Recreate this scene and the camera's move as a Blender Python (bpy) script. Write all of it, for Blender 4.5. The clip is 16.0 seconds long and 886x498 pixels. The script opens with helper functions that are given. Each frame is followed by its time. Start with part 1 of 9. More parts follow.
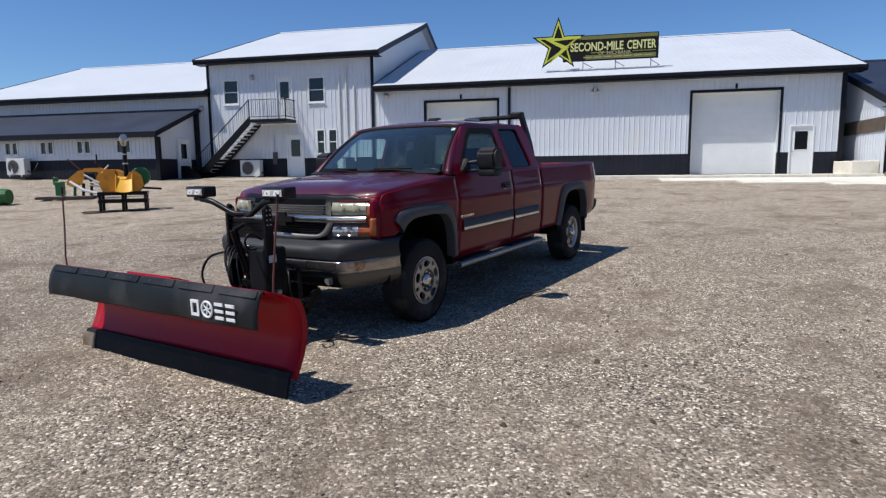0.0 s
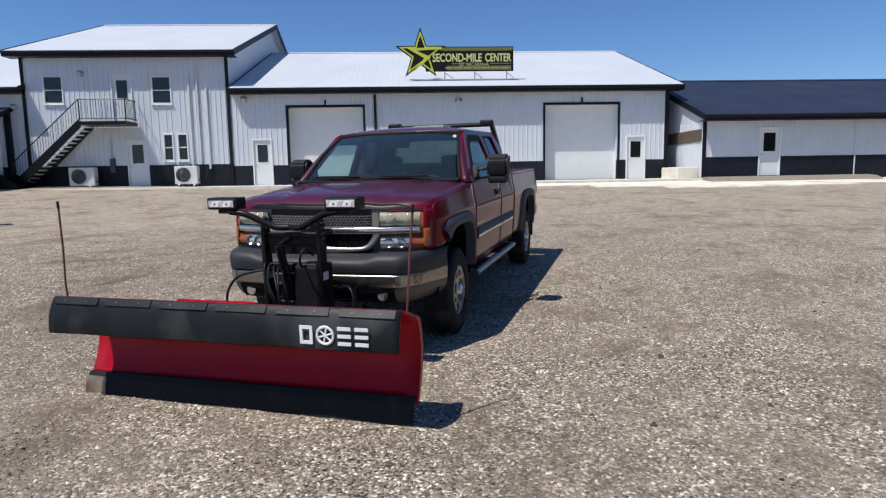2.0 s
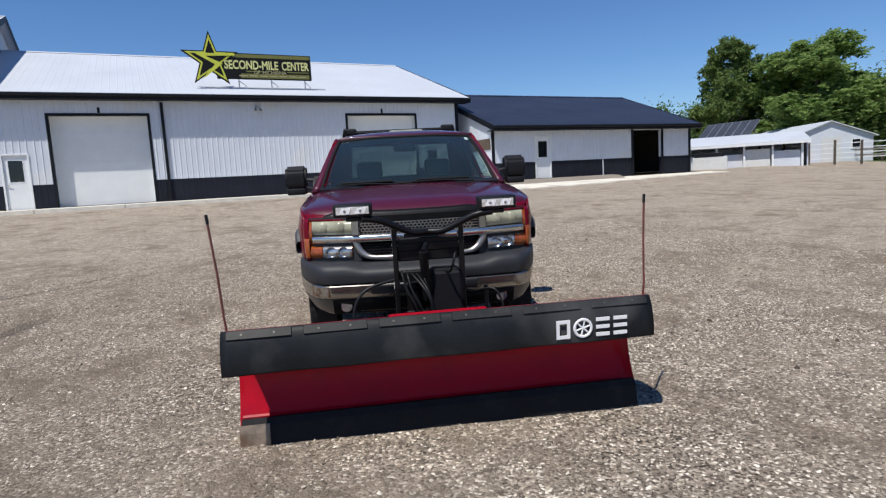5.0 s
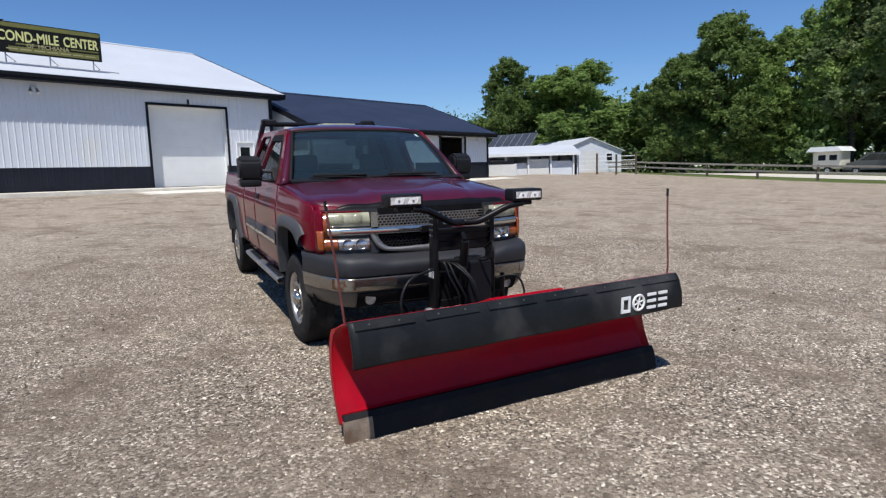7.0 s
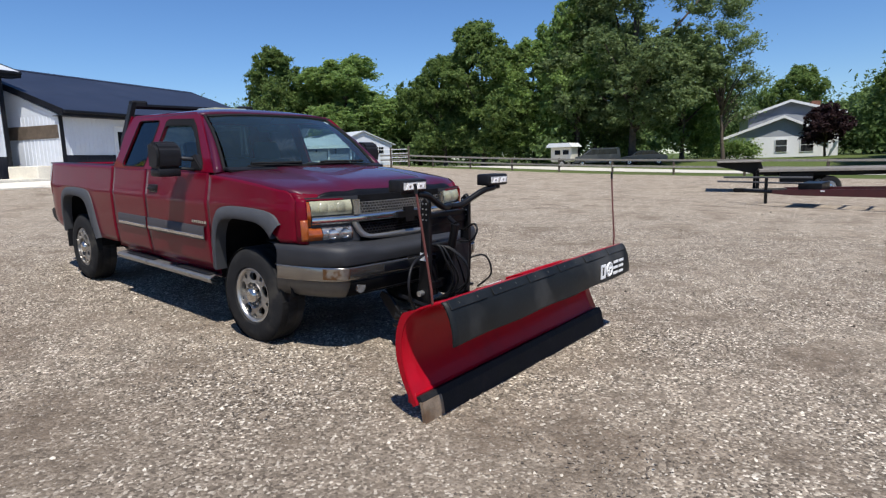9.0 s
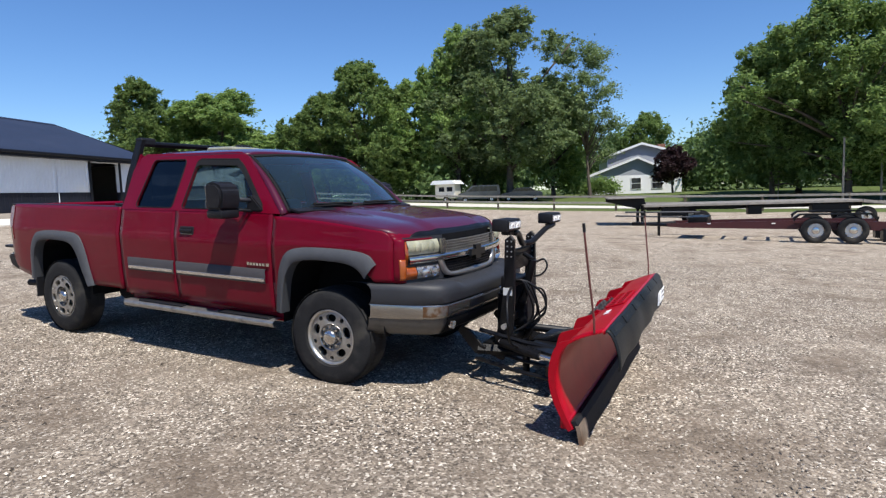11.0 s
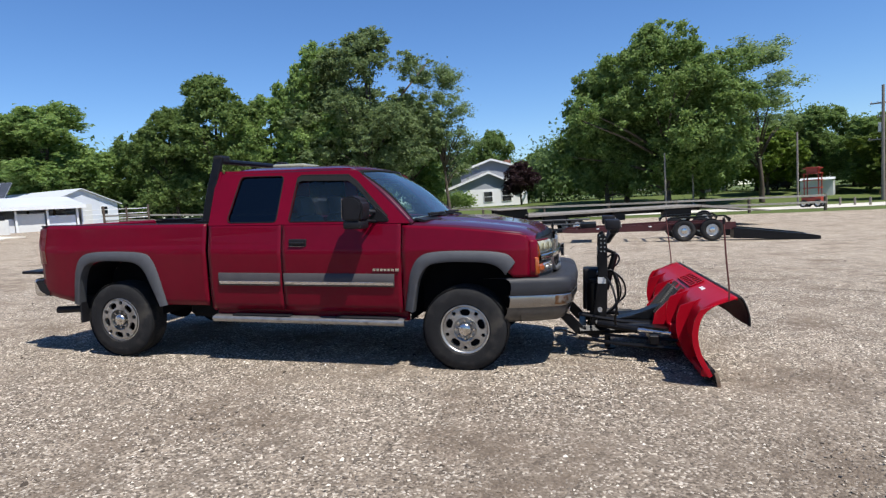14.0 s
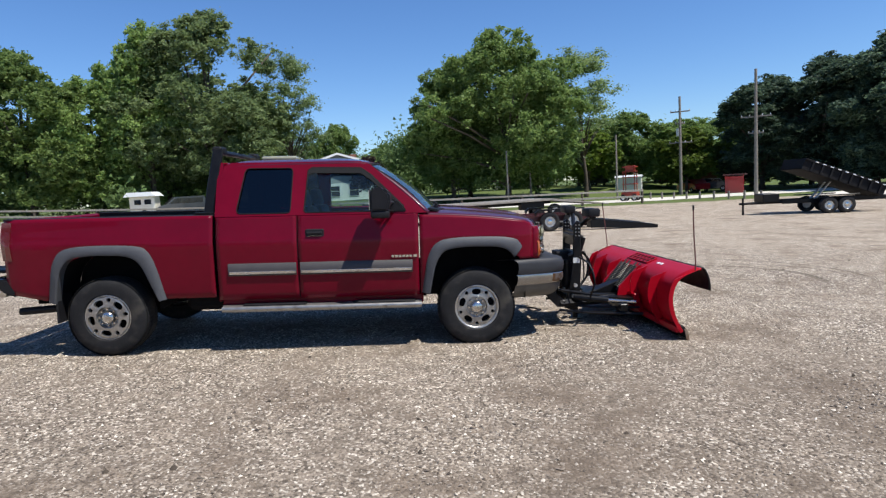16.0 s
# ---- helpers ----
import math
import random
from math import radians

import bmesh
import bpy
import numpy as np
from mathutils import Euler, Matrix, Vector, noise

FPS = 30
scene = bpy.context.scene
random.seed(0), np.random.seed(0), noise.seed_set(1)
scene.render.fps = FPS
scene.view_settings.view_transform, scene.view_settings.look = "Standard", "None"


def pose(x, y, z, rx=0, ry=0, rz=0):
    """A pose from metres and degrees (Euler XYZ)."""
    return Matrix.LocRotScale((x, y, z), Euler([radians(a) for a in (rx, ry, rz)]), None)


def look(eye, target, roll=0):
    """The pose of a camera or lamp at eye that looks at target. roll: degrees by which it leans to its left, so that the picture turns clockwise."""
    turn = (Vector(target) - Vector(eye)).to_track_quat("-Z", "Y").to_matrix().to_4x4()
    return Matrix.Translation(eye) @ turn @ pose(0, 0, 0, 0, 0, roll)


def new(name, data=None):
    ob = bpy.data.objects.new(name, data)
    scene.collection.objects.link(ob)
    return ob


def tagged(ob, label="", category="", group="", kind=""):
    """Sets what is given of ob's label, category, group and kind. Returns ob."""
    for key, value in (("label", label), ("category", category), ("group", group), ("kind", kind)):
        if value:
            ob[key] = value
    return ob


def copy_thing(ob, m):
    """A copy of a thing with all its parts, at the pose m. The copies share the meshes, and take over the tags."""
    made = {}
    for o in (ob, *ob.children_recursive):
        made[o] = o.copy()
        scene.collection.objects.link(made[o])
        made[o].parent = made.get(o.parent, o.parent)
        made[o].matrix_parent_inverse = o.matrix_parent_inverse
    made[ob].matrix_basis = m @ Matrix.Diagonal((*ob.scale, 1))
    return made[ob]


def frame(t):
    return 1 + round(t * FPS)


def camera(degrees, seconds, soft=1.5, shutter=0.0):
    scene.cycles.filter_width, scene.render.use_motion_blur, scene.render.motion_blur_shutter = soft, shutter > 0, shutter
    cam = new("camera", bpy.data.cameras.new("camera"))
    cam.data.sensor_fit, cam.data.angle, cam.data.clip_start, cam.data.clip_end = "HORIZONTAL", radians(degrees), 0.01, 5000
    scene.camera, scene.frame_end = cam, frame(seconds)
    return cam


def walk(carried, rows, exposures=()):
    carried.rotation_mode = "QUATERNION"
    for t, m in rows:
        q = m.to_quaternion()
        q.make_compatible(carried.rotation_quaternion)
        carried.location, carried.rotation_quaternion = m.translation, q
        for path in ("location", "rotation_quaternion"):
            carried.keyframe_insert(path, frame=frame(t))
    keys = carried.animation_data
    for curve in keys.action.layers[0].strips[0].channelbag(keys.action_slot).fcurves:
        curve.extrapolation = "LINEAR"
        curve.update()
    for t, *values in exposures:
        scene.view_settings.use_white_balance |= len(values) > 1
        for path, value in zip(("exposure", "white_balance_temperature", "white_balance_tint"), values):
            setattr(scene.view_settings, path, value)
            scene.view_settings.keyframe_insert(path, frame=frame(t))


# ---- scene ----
cam = camera(73.4, 16.0, soft=1.3)
PATH = [
    (0, (0.055, -0.239, 1.58), (-0.383, 1.695, 1.325), -0.6),
    (0.5, (-0.412, -0.292, 1.567), (-0.759, 1.66, 1.3), -0.7),
    (1, (-0.854, -0.282, 1.574), (-1.074, 1.688, 1.306), -0.7),
    (1.5, (-1.321, -0.274, 1.588), (-1.381, 1.709, 1.333), -0.8),
    (2, (-1.748, -0.262, 1.607), (-1.636, 1.721, 1.367), -1.0),
    (2.5, (-2.223, -0.201, 1.607), (-1.948, 1.768, 1.389), -1.4),
    (3, (-2.696, -0.137, 1.591), (-2.271, 1.807, 1.391), -1.8),
    (3.5, (-3.126, 0.021, 1.603), (-2.567, 1.932, 1.415), -2.3),
    (4, (-3.551, 0.176, 1.622), (-2.878, 2.049, 1.429), -2.9),
    (4.2, (-3.728, 0.203, 1.620), (-3.014, 2.06, 1.418), -3.1),
    (6.5, (-5.552, 1.155, 1.589), (-4.257, 2.66, 1.343), -2.0),
    (7, (-5.918, 1.373, 1.61), (-4.465, 2.724, 1.359), -1.7),
    (7.5, (-6.204, 1.693, 1.604), (-4.609, 2.873, 1.347), -1.3),
    (8, (-6.521, 2.008, 1.579), (-4.81, 3.01, 1.32), -0.8),
    (8.5, (-6.795, 2.328, 1.598), (-5.001, 3.165, 1.311), -1.4),
    (8.7, (-6.848, 2.475, 1.601), (-5.027, 3.247, 1.308), -1.6),
    (10.8, (-7.501, 4.056, 1.683), (-5.533, 4.351, 1.477), -1.8),
    (11, (-7.528, 4.222, 1.69), (-5.555, 4.488, 1.501), -1.9),
    (11.5, (-7.61, 4.643, 1.71), (-5.626, 4.835, 1.557), -2.4),
    (12, (-7.819, 4.989, 1.728), (-5.828, 5.11, 1.592), -2.6),
    (12.5, (-7.947, 5.32, 1.734), (-5.952, 5.368, 1.604), -2.6),
    (13, (-8.053, 5.726, 1.723), (-6.058, 5.7, 1.595), -2.7),
    (13.5, (-8.18, 6.122, 1.74), (-6.189, 6.0, 1.6), -2.9),
    (14, (-8.272, 6.56, 1.733), (-6.295, 6.306, 1.575), -3.4),
    (14.5, (-8.375, 6.998, 1.761), (-6.422, 6.603, 1.585), -3.9),
    (15, (-8.51, 7.424, 1.784), (-6.593, 6.888, 1.594), -3.9),
    (15.5, (-8.484, 7.853, 1.788), (-6.607, 7.192, 1.589), -3.7),
    (16, (-8.39, 8.323, 1.8), (-6.559, 7.546, 1.593), -3.3),
]
walk(cam, [(t, look(eye, target, roll)) for t, eye, target, roll in PATH], [(0, 0.0), (4.0, -0.02), (8.7, 0.10), (10.8, 0.36), (16.0, 0.36)])

# ---- world and sun ----
SUN_DIR = Vector((-0.385, -0.275, 0.880)).normalized()
world = bpy.data.worlds.new("sky_world")
scene.world = world
world.use_nodes = True
wn = world.node_tree
sky = wn.nodes.new("ShaderNodeTexSky")
sky.sky_type = "NISHITA"
sky.sun_disc = False
sky.sun_elevation = math.asin(SUN_DIR.z)
sky.sun_rotation = math.atan2(SUN_DIR.x, SUN_DIR.y)
sky.air_density, sky.dust_density, sky.ozone_density = 1.0, 0.0, 3.0
wn.nodes["Background"].inputs["Strength"].default_value = 0.090
deep = wn.nodes.new("ShaderNodeHueSaturation")
deep.inputs["Saturation"].default_value = 1.12
wn.links.new(sky.outputs[0], deep.inputs["Color"])
tint = wn.nodes.new("ShaderNodeMix")
tint.data_type, tint.blend_type = "RGBA", "MULTIPLY"
tint.inputs["Factor"].default_value = 1.0
tint.inputs["B"].default_value = (0.84, 1.0, 1.25, 1)
wn.links.new(deep.outputs[0], tint.inputs["A"])
wn.links.new(tint.outputs["Result"], wn.nodes["Background"].inputs[0])
sun = new("sun", bpy.data.lights.new("sun", "SUN"))
sun.data.energy, sun.data.angle, sun.data.color = 5.0, radians(0.5), (1.0, 0.955, 0.88)
sun.matrix_world = look(SUN_DIR * 60, (0, 0, 0))


# ---- mesh helpers ----
def link(nt, a, b):
    nt.links.new(a, b)


def mat(name, col, rough=0.6, metal=0.0, var=0.12, scale=5.0, bump=0.0, bscale=60.0, col2=None, coat=0.0, coat_ior=1.5, stain=None, stain_scale=1.2, stain_at=(0.55, 0.75), piece=0.0, spec=0.5):
    """A procedural surface: base colour with variation at two scales, optional stains, fine relief."""
    m = bpy.data.materials.new(name)
    m.use_nodes = True
    nt = m.node_tree
    b = nt.nodes["Principled BSDF"]
    co = nt.nodes.new("ShaderNodeTexCoord")
    n1 = nt.nodes.new("ShaderNodeTexNoise")
    n1.inputs["Scale"].default_value, n1.inputs["Detail"].default_value = scale, 6
    n2 = nt.nodes.new("ShaderNodeTexNoise")
    n2.inputs["Scale"].default_value, n2.inputs["Detail"].default_value = scale * 11, 3
    for n in (n1, n2):
        link(nt, co.outputs["Object"], n.inputs["Vector"])
    add = nt.nodes.new("ShaderNodeMath")
    add.operation = "MULTIPLY_ADD"
    add.inputs[1].default_value = 0.4
    link(nt, n2.outputs["Fac"], add.inputs[0])
    half = nt.nodes.new("ShaderNodeMath")
    half.operation = "MULTIPLY"
    half.inputs[1].default_value = 0.6
    link(nt, n1.outputs["Fac"], half.inputs[0])
    link(nt, half.outputs[0], add.inputs[2])
    ramp = nt.nodes.new("ShaderNodeValToRGB")
    lo = [max(0, c * (1 - var)) for c in col]
    hi = col2 if col2 else [min(1, c * (1 + var)) for c in col]
    ramp.color_ramp.elements[0].position, ramp.color_ramp.elements[1].position = 0.34, 0.66
    ramp.color_ramp.elements[0].color = (*lo, 1)
    ramp.color_ramp.elements[1].color = (*hi, 1)
    link(nt, add.outputs[0], ramp.inputs[0])
    out = ramp.outputs[0]
    if stain:
        n3 = nt.nodes.new("ShaderNodeTexNoise")
        n3.inputs["Scale"].default_value, n3.inputs["Detail"].default_value = stain_scale, 8
        link(nt, co.outputs["Object"], n3.inputs["Vector"])
        r3 = nt.nodes.new("ShaderNodeMapRange")
        r3.inputs["From Min"].default_value, r3.inputs["From Max"].default_value = stain_at
        link(nt, n3.outputs["Fac"], r3.inputs["Value"])
        mx = nt.nodes.new("ShaderNodeMix")
        mx.data_type = "RGBA"
        link(nt, r3.outputs[0], mx.inputs["Factor"])
        link(nt, out, mx.inputs["A"])
        mx.inputs["B"].default_value = (*stain, 1)
        out = mx.outputs["Result"]
    if piece:
        oi = nt.nodes.new("ShaderNodeObjectInfo")
        mr = nt.nodes.new("ShaderNodeMapRange")
        mr.inputs["To Min"].default_value, mr.inputs["To Max"].default_value = 1 - piece, 1 + piece
        link(nt, oi.outputs["Random"], mr.inputs["Value"])
        hs = nt.nodes.new("ShaderNodeHueSaturation")
        link(nt, mr.outputs[0], hs.inputs["Value"])
        link(nt, out, hs.inputs["Color"])
        out = hs.outputs[0]
    link(nt, out, b.inputs["Base Color"])
    rr = nt.nodes.new("ShaderNodeMapRange")
    rr.inputs["To Min"].default_value, rr.inputs["To Max"].default_value = max(0.02, rough - 0.08), min(1, rough + 0.08)
    link(nt, n1.outputs["Fac"], rr.inputs["Value"])
    link(nt, rr.outputs[0], b.inputs["Roughness"])
    b.inputs["Metallic"].default_value = metal
    b.inputs["Specular IOR Level"].default_value = spec
    if coat:
        b.inputs["Coat Weight"].default_value, b.inputs["Coat Roughness"].default_value, b.inputs["Coat IOR"].default_value = coat, 0.04, coat_ior
    if bump:
        n4 = nt.nodes.new("ShaderNodeTexNoise")
        n4.inputs["Scale"].default_value, n4.inputs["Detail"].default_value = bscale, 4
        link(nt, co.outputs["Object"], n4.inputs["Vector"])
        bp = nt.nodes.new("ShaderNodeBump")
        bp.inputs["Strength"].default_value, bp.inputs["Distance"].default_value = bump, 0.02
        link(nt, n4.outputs["Fac"], bp.inputs["Height"])
        link(nt, bp.outputs[0], b.inputs["Normal"])
    return m


def glass(name, tint, gloss=0.03, haze=0.0, steep=5.0, sheen=0.06):
    """Thin tinted pane: a see-through tint with a Fresnel sheen."""
    m = bpy.data.materials.new(name)
    m.use_nodes = True
    nt = m.node_tree
    nt.nodes.remove(nt.nodes["Principled BSDF"])
    tr = nt.nodes.new("ShaderNodeBsdfTransparent")
    tr.inputs[0].default_value = (*tint, 1)
    gl = nt.nodes.new("ShaderNodeBsdfGlossy")
    gl.inputs["Roughness"].default_value = gloss
    lw = nt.nodes.new("ShaderNodeLayerWeight")
    lw.inputs["Blend"].default_value = 0.5
    p5 = nt.nodes.new("ShaderNodeMath")
    p5.operation = "POWER"
    p5.inputs[1].default_value = steep
    link(nt, lw.outputs["Facing"], p5.inputs[0])
    fr = nt.nodes.new("ShaderNodeMath")
    fr.operation = "MULTIPLY_ADD"
    fr.inputs[1].default_value, fr.inputs[2].default_value = 0.99 - sheen, sheen
    link(nt, p5.outputs[0], fr.inputs[0])
    mx = nt.nodes.new("ShaderNodeMixShader")
    link(nt, fr.outputs[0], mx.inputs[0])
    link(nt, tr.outputs[0], mx.inputs[1])
    link(nt, gl.outputs[0], mx.inputs[2])
    out = mx.outputs[0]
    # teal film: thin dust plus the reflected sky's brightness, mixed in as diffuse colour
    if haze:
        df = nt.nodes.new("ShaderNodeBsdfDiffuse")
        df.inputs[0].default_value = (0.30, 0.46, 0.46, 1)
        co = nt.nodes.new("ShaderNodeTexCoord")
        ns = nt.nodes.new("ShaderNodeTexNoise")
        ns.inputs["Scale"].default_value, ns.inputs["Detail"].default_value = 3.0, 5
        link(nt, co.outputs["Object"], ns.inputs["Vector"])
        mr = nt.nodes.new("ShaderNodeMapRange")
        mr.inputs["To Min"].default_value, mr.inputs["To Max"].default_value = haze * 0.6, haze * 1.4
        link(nt, ns.outputs["Fac"], mr.inputs["Value"])
        m2 = nt.nodes.new("ShaderNodeMixShader")
        link(nt, mr.outputs[0], m2.inputs[0])
        link(nt, out, m2.inputs[1])
        link(nt, df.outputs[0], m2.inputs[2])
        out = m2.outputs[0]
    link(nt, out, nt.nodes["Material Output"].inputs["Surface"])
    return m


def obj(name, bm, material, smooth=False):
    me = bpy.data.meshes.new(name)
    if not isinstance(bm, bmesh.types.BMesh):
        me.from_pydata(*bm)
    else:
        bm.normal_update()
        bm.to_mesh(me)
        bm.free()
    for mt in material if isinstance(material, (list, tuple)) else (material,):
        me.materials.append(mt)
    if smooth:
        me.polygons.foreach_set("use_smooth", [True] * len(me.polygons))
        if smooth is not True:
            me.set_sharp_from_angle(angle=radians(smooth))
    return new(name, me)


def part(name, bm, material, parent, label="", smooth=False):
    """One mesh under a thing or under a part of it."""
    ob = obj(name, bm, material, smooth)
    ob.parent = parent
    if label:
        ob["label"] = label
    return ob


def thing(name, m, label, category, group="", kind=""):
    e = new(name)
    e.empty_display_size = 0.2
    e.matrix_world = m
    return tagged(e, label, category, group, kind)


def B():
    return bmesh.new()


def box(bm, x0, x1, y0, y1, z0, z1, bev=0.0, m=None, seg=1):
    mm = Matrix.Translation(((x0 + x1) / 2, (y0 + y1) / 2, (z0 + z1) / 2)) @ Matrix.Diagonal((abs(x1 - x0), abs(y1 - y0), abs(z1 - z0), 1))
    vs = bmesh.ops.create_cube(bm, size=1, matrix=mm)["verts"]
    if bev:
        es = list({e for v in vs for e in v.link_edges})
        r = bmesh.ops.bevel(bm, geom=es, offset=bev, segments=seg, affect="EDGES", profile=0.5, clamp_overlap=True)
        vs = list({v for f in r["faces"] for v in f.verts} | {v for v in vs if v.is_valid})
        grown = set(vs)
        for v in list(grown):
            for e in v.link_edges:
                grown.add(e.other_vert(v))
        vs = list(grown)
    if m is not None:
        bmesh.ops.transform(bm, matrix=m, verts=vs)
    return bm


def cyl(bm, p0, p1, r0, r1=None, seg=12, caps=True):
    r1 = r0 if r1 is None else r1
    p0, p1 = Vector(p0), Vector(p1)
    d = p1 - p0
    q = d.to_track_quat("Z", "Y").to_matrix().to_4x4()
    bmesh.ops.create_cone(bm, cap_ends=caps, segments=seg, radius1=r0, radius2=r1, depth=d.length, matrix=Matrix.Translation((p0 + p1) / 2) @ q)
    return bm


def tube(bm, pts, r, seg=8, ends=True):
    """A round bar swept along points."""
    pts = [Vector(p) for p in pts]
    rings = []
    ref = Vector((0, 0, 1)) if abs((pts[1] - pts[0]).normalized().z) < 0.9 else Vector((1, 0, 0))
    for i, p in enumerate(pts):
        d = (pts[min(i + 1, len(pts) - 1)] - pts[max(i - 1, 0)]).normalized()
        a = d.cross(ref)
        a = a.normalized() if a.length > 1e-4 else Vector((0, 1, 0))
        b = a.cross(d).normalized()
        rr = float(r[i]) if isinstance(r, (list, tuple)) else r
        rings.append([bm.verts.new(p + rr * (math.cos(k * math.tau / seg) * a + math.sin(k * math.tau / seg) * b)) for k in range(seg)])
    for u, v in zip(rings, rings[1:]):
        for k in range(seg):
            bm.faces.new((u[k], u[(k + 1) % seg], v[(k + 1) % seg], v[k]))
    if ends:
        bm.faces.new(rings[0][::-1])
        bm.faces.new(rings[-1])
    bmesh.ops.recalc_face_normals(bm, faces=bm.faces[:])
    return bm


def spline(pts, n=8):
    """Points on a smooth line through the given ones."""
    pts = [Vector(p) for p in pts]
    out = []
    for i in range(len(pts) - 1):
        p0, p1, p2, p3 = pts[max(i - 1, 0)], pts[i], pts[i + 1], pts[min(i + 2, len(pts) - 1)]
        for k in range(n):
            t = k / n
            out.append(0.5 * (2 * p1 + (p2 - p0) * t + (2 * p0 - 5 * p1 + 4 * p2 - p3) * t * t + (3 * p1 - p0 - 3 * p2 + p3) * t ** 3))
    return out + [pts[-1]]


def lathe(bm, prof, axis="Y", seg=32, m=None):
    """Turns (radius, along) pairs round an axis."""
    rings = []
    for r, a in prof:
        ring = []
        for k in range(seg):
            c, s = r * math.cos(k * math.tau / seg), r * math.sin(k * math.tau / seg)
            p = {"X": (a, c, s), "Y": (c, a, s), "Z": (c, s, a)}[axis]
            ring.append(bm.verts.new(m @ Vector(p) if m else p))
        rings.append(ring)
    for u, v in zip(rings, rings[1:]):
        for k in range(seg):
            bm.faces.new((u[k], u[(k + 1) % seg], v[(k + 1) % seg], v[k]))
    bmesh.ops.recalc_face_normals(bm, faces=bm.faces[:])
    return bm


def prism(bm, outline, axis, a0, a1):
    """Extrudes a flat outline along an axis from a0 to a1."""
    def P(u, v, a):
        return {"X": (a, u, v), "Y": (u, a, v), "Z": (u, v, a)}[axis]
    lo = [bm.verts.new(P(u, v, a0)) for u, v in outline]
    hi = [bm.verts.new(P(u, v, a1)) for u, v in outline]
    n = len(outline)
    fs = [bm.faces.new(lo), bm.faces.new(hi[::-1])]
    for i in range(n):
        fs.append(bm.faces.new((lo[i], hi[i], hi[(i + 1) % n], lo[(i + 1) % n])))
    bmesh.ops.recalc_face_normals(bm, faces=fs)
    return bm


def grid(bm, rows, flip=False):
    """A sheet through rows of points."""
    vs = [[bm.verts.new(p) for p in r] for r in rows]
    for a, b in zip(vs, vs[1:]):
        for i in range(len(a) - 1):
            q = (a[i], a[i + 1], b[i + 1], b[i])
            bm.faces.new(q[::-1] if flip else q)
    return bm


def solid(ob, t, offset=-1.0):
    s = ob.modifiers.new("thickness", "SOLIDIFY")
    s.thickness, s.offset = t, offset
    return ob


def smoothstep(a, b, x):
    t = min(1, max(0, (x - a) / (b - a)))
    return t * t * (3 - 2 * t)


def gz(x, y):
    """Height of the ground: the yard climbs towards the halls."""
    if y < -8:
        f = -0.142 + 0.012 * max(y + 8, -20)
    elif y < 0:
        f = 0.05 + 0.024 * y
    else:
        v = min(y, 29.0)
        f = 0.05 + 0.024 * v + 0.0007 * v * v
    f += 0.015 * max(0.0, -8 - max(x, -45)) * smoothstep(10, 26, y)
    s = smoothstep(46, 66, x)
    return f * (1 - s) + 0.75 * s


# ---- materials ----
M_WHITE = mat("white_metal_siding", (0.585, 0.62, 0.68), 0.42, 0, 0.05, 1.2, stain=(0.62, 0.62, 0.6), stain_scale=0.5)
M_WHITE_DOOR = mat("white_door_paint", (0.70, 0.72, 0.73), 0.4, 0, 0.04, 2)
M_ROOF_WHITE = mat("white_metal_roof", (0.52, 0.55, 0.595), 0.5, 0, 0.05, 0.5, stain=(0.47, 0.50, 0.545), stain_scale=0.25, spec=0.3)
M_ROOF_DARK = mat("charcoal_metal_roof", (0.022, 0.029, 0.052), 0.5, 0, 0.2, 0.7, spec=0.35)
M_BLACK_TRIM = mat("black_metal_trim", (0.008, 0.009, 0.013), 0.5, 0, 0.25, 3, spec=0.2)
M_WAINSCOT = mat("charcoal_metal_wainscot", (0.010, 0.012, 0.020), 0.55, 0, 0.25, 1.5, spec=0.22)
M_CONCRETE = mat("pale_concrete", (0.70, 0.66, 0.57), 0.85, 0, 0.12, 1.2, bump=0.25, bscale=40, stain=(0.42, 0.38, 0.32), stain_scale=0.7)
M_DARK_GLASS = mat("dark_window_glass", (0.012, 0.014, 0.017), 0.06, 0, 0.2, 1)
# barn inside: the open bay's shade is put into one dark brown
M_INSIDE = mat("shade_toned_barn_inside", (0.05, 0.042, 0.035), 0.9)
M_WOOD_BAND = mat("weathered_brown_board", (0.10, 0.075, 0.055), 0.8, 0, 0.35, 4, bump=0.3)
M_STEEL = mat("galvanised_steel", (0.5, 0.5, 0.5), 0.4, 0.9, 0.15, 6)
M_GREY_PLASTIC = mat("grey_white_casing", (0.6, 0.61, 0.6), 0.5, 0, 0.06, 4)
M_SIGN_BLACK = mat("black_sign_face", (0.009, 0.009, 0.008), 0.5, spec=0.2)
M_SIGN_GREEN = mat("lime_yellow_sign_paint", (0.55, 0.58, 0.06), 0.45, 0, 0.1, 3)
M_SIGN_BAND = mat("olive_sign_band", (0.16, 0.16, 0.04), 0.45, 0, 0.15, 3)
M_SIGN_PALE = mat("pale_yellow_letter_paint", (0.66, 0.66, 0.28), 0.5, 0, 0.06, 3)
M_SIGN_LINE = mat("dull_tan_letter_paint", (0.36, 0.33, 0.17), 0.5, 0, 0.06, 3)
M_SIGN_WHITE = mat("white_letter_paint", (0.78, 0.78, 0.74), 0.5, 0, 0.05, 3)

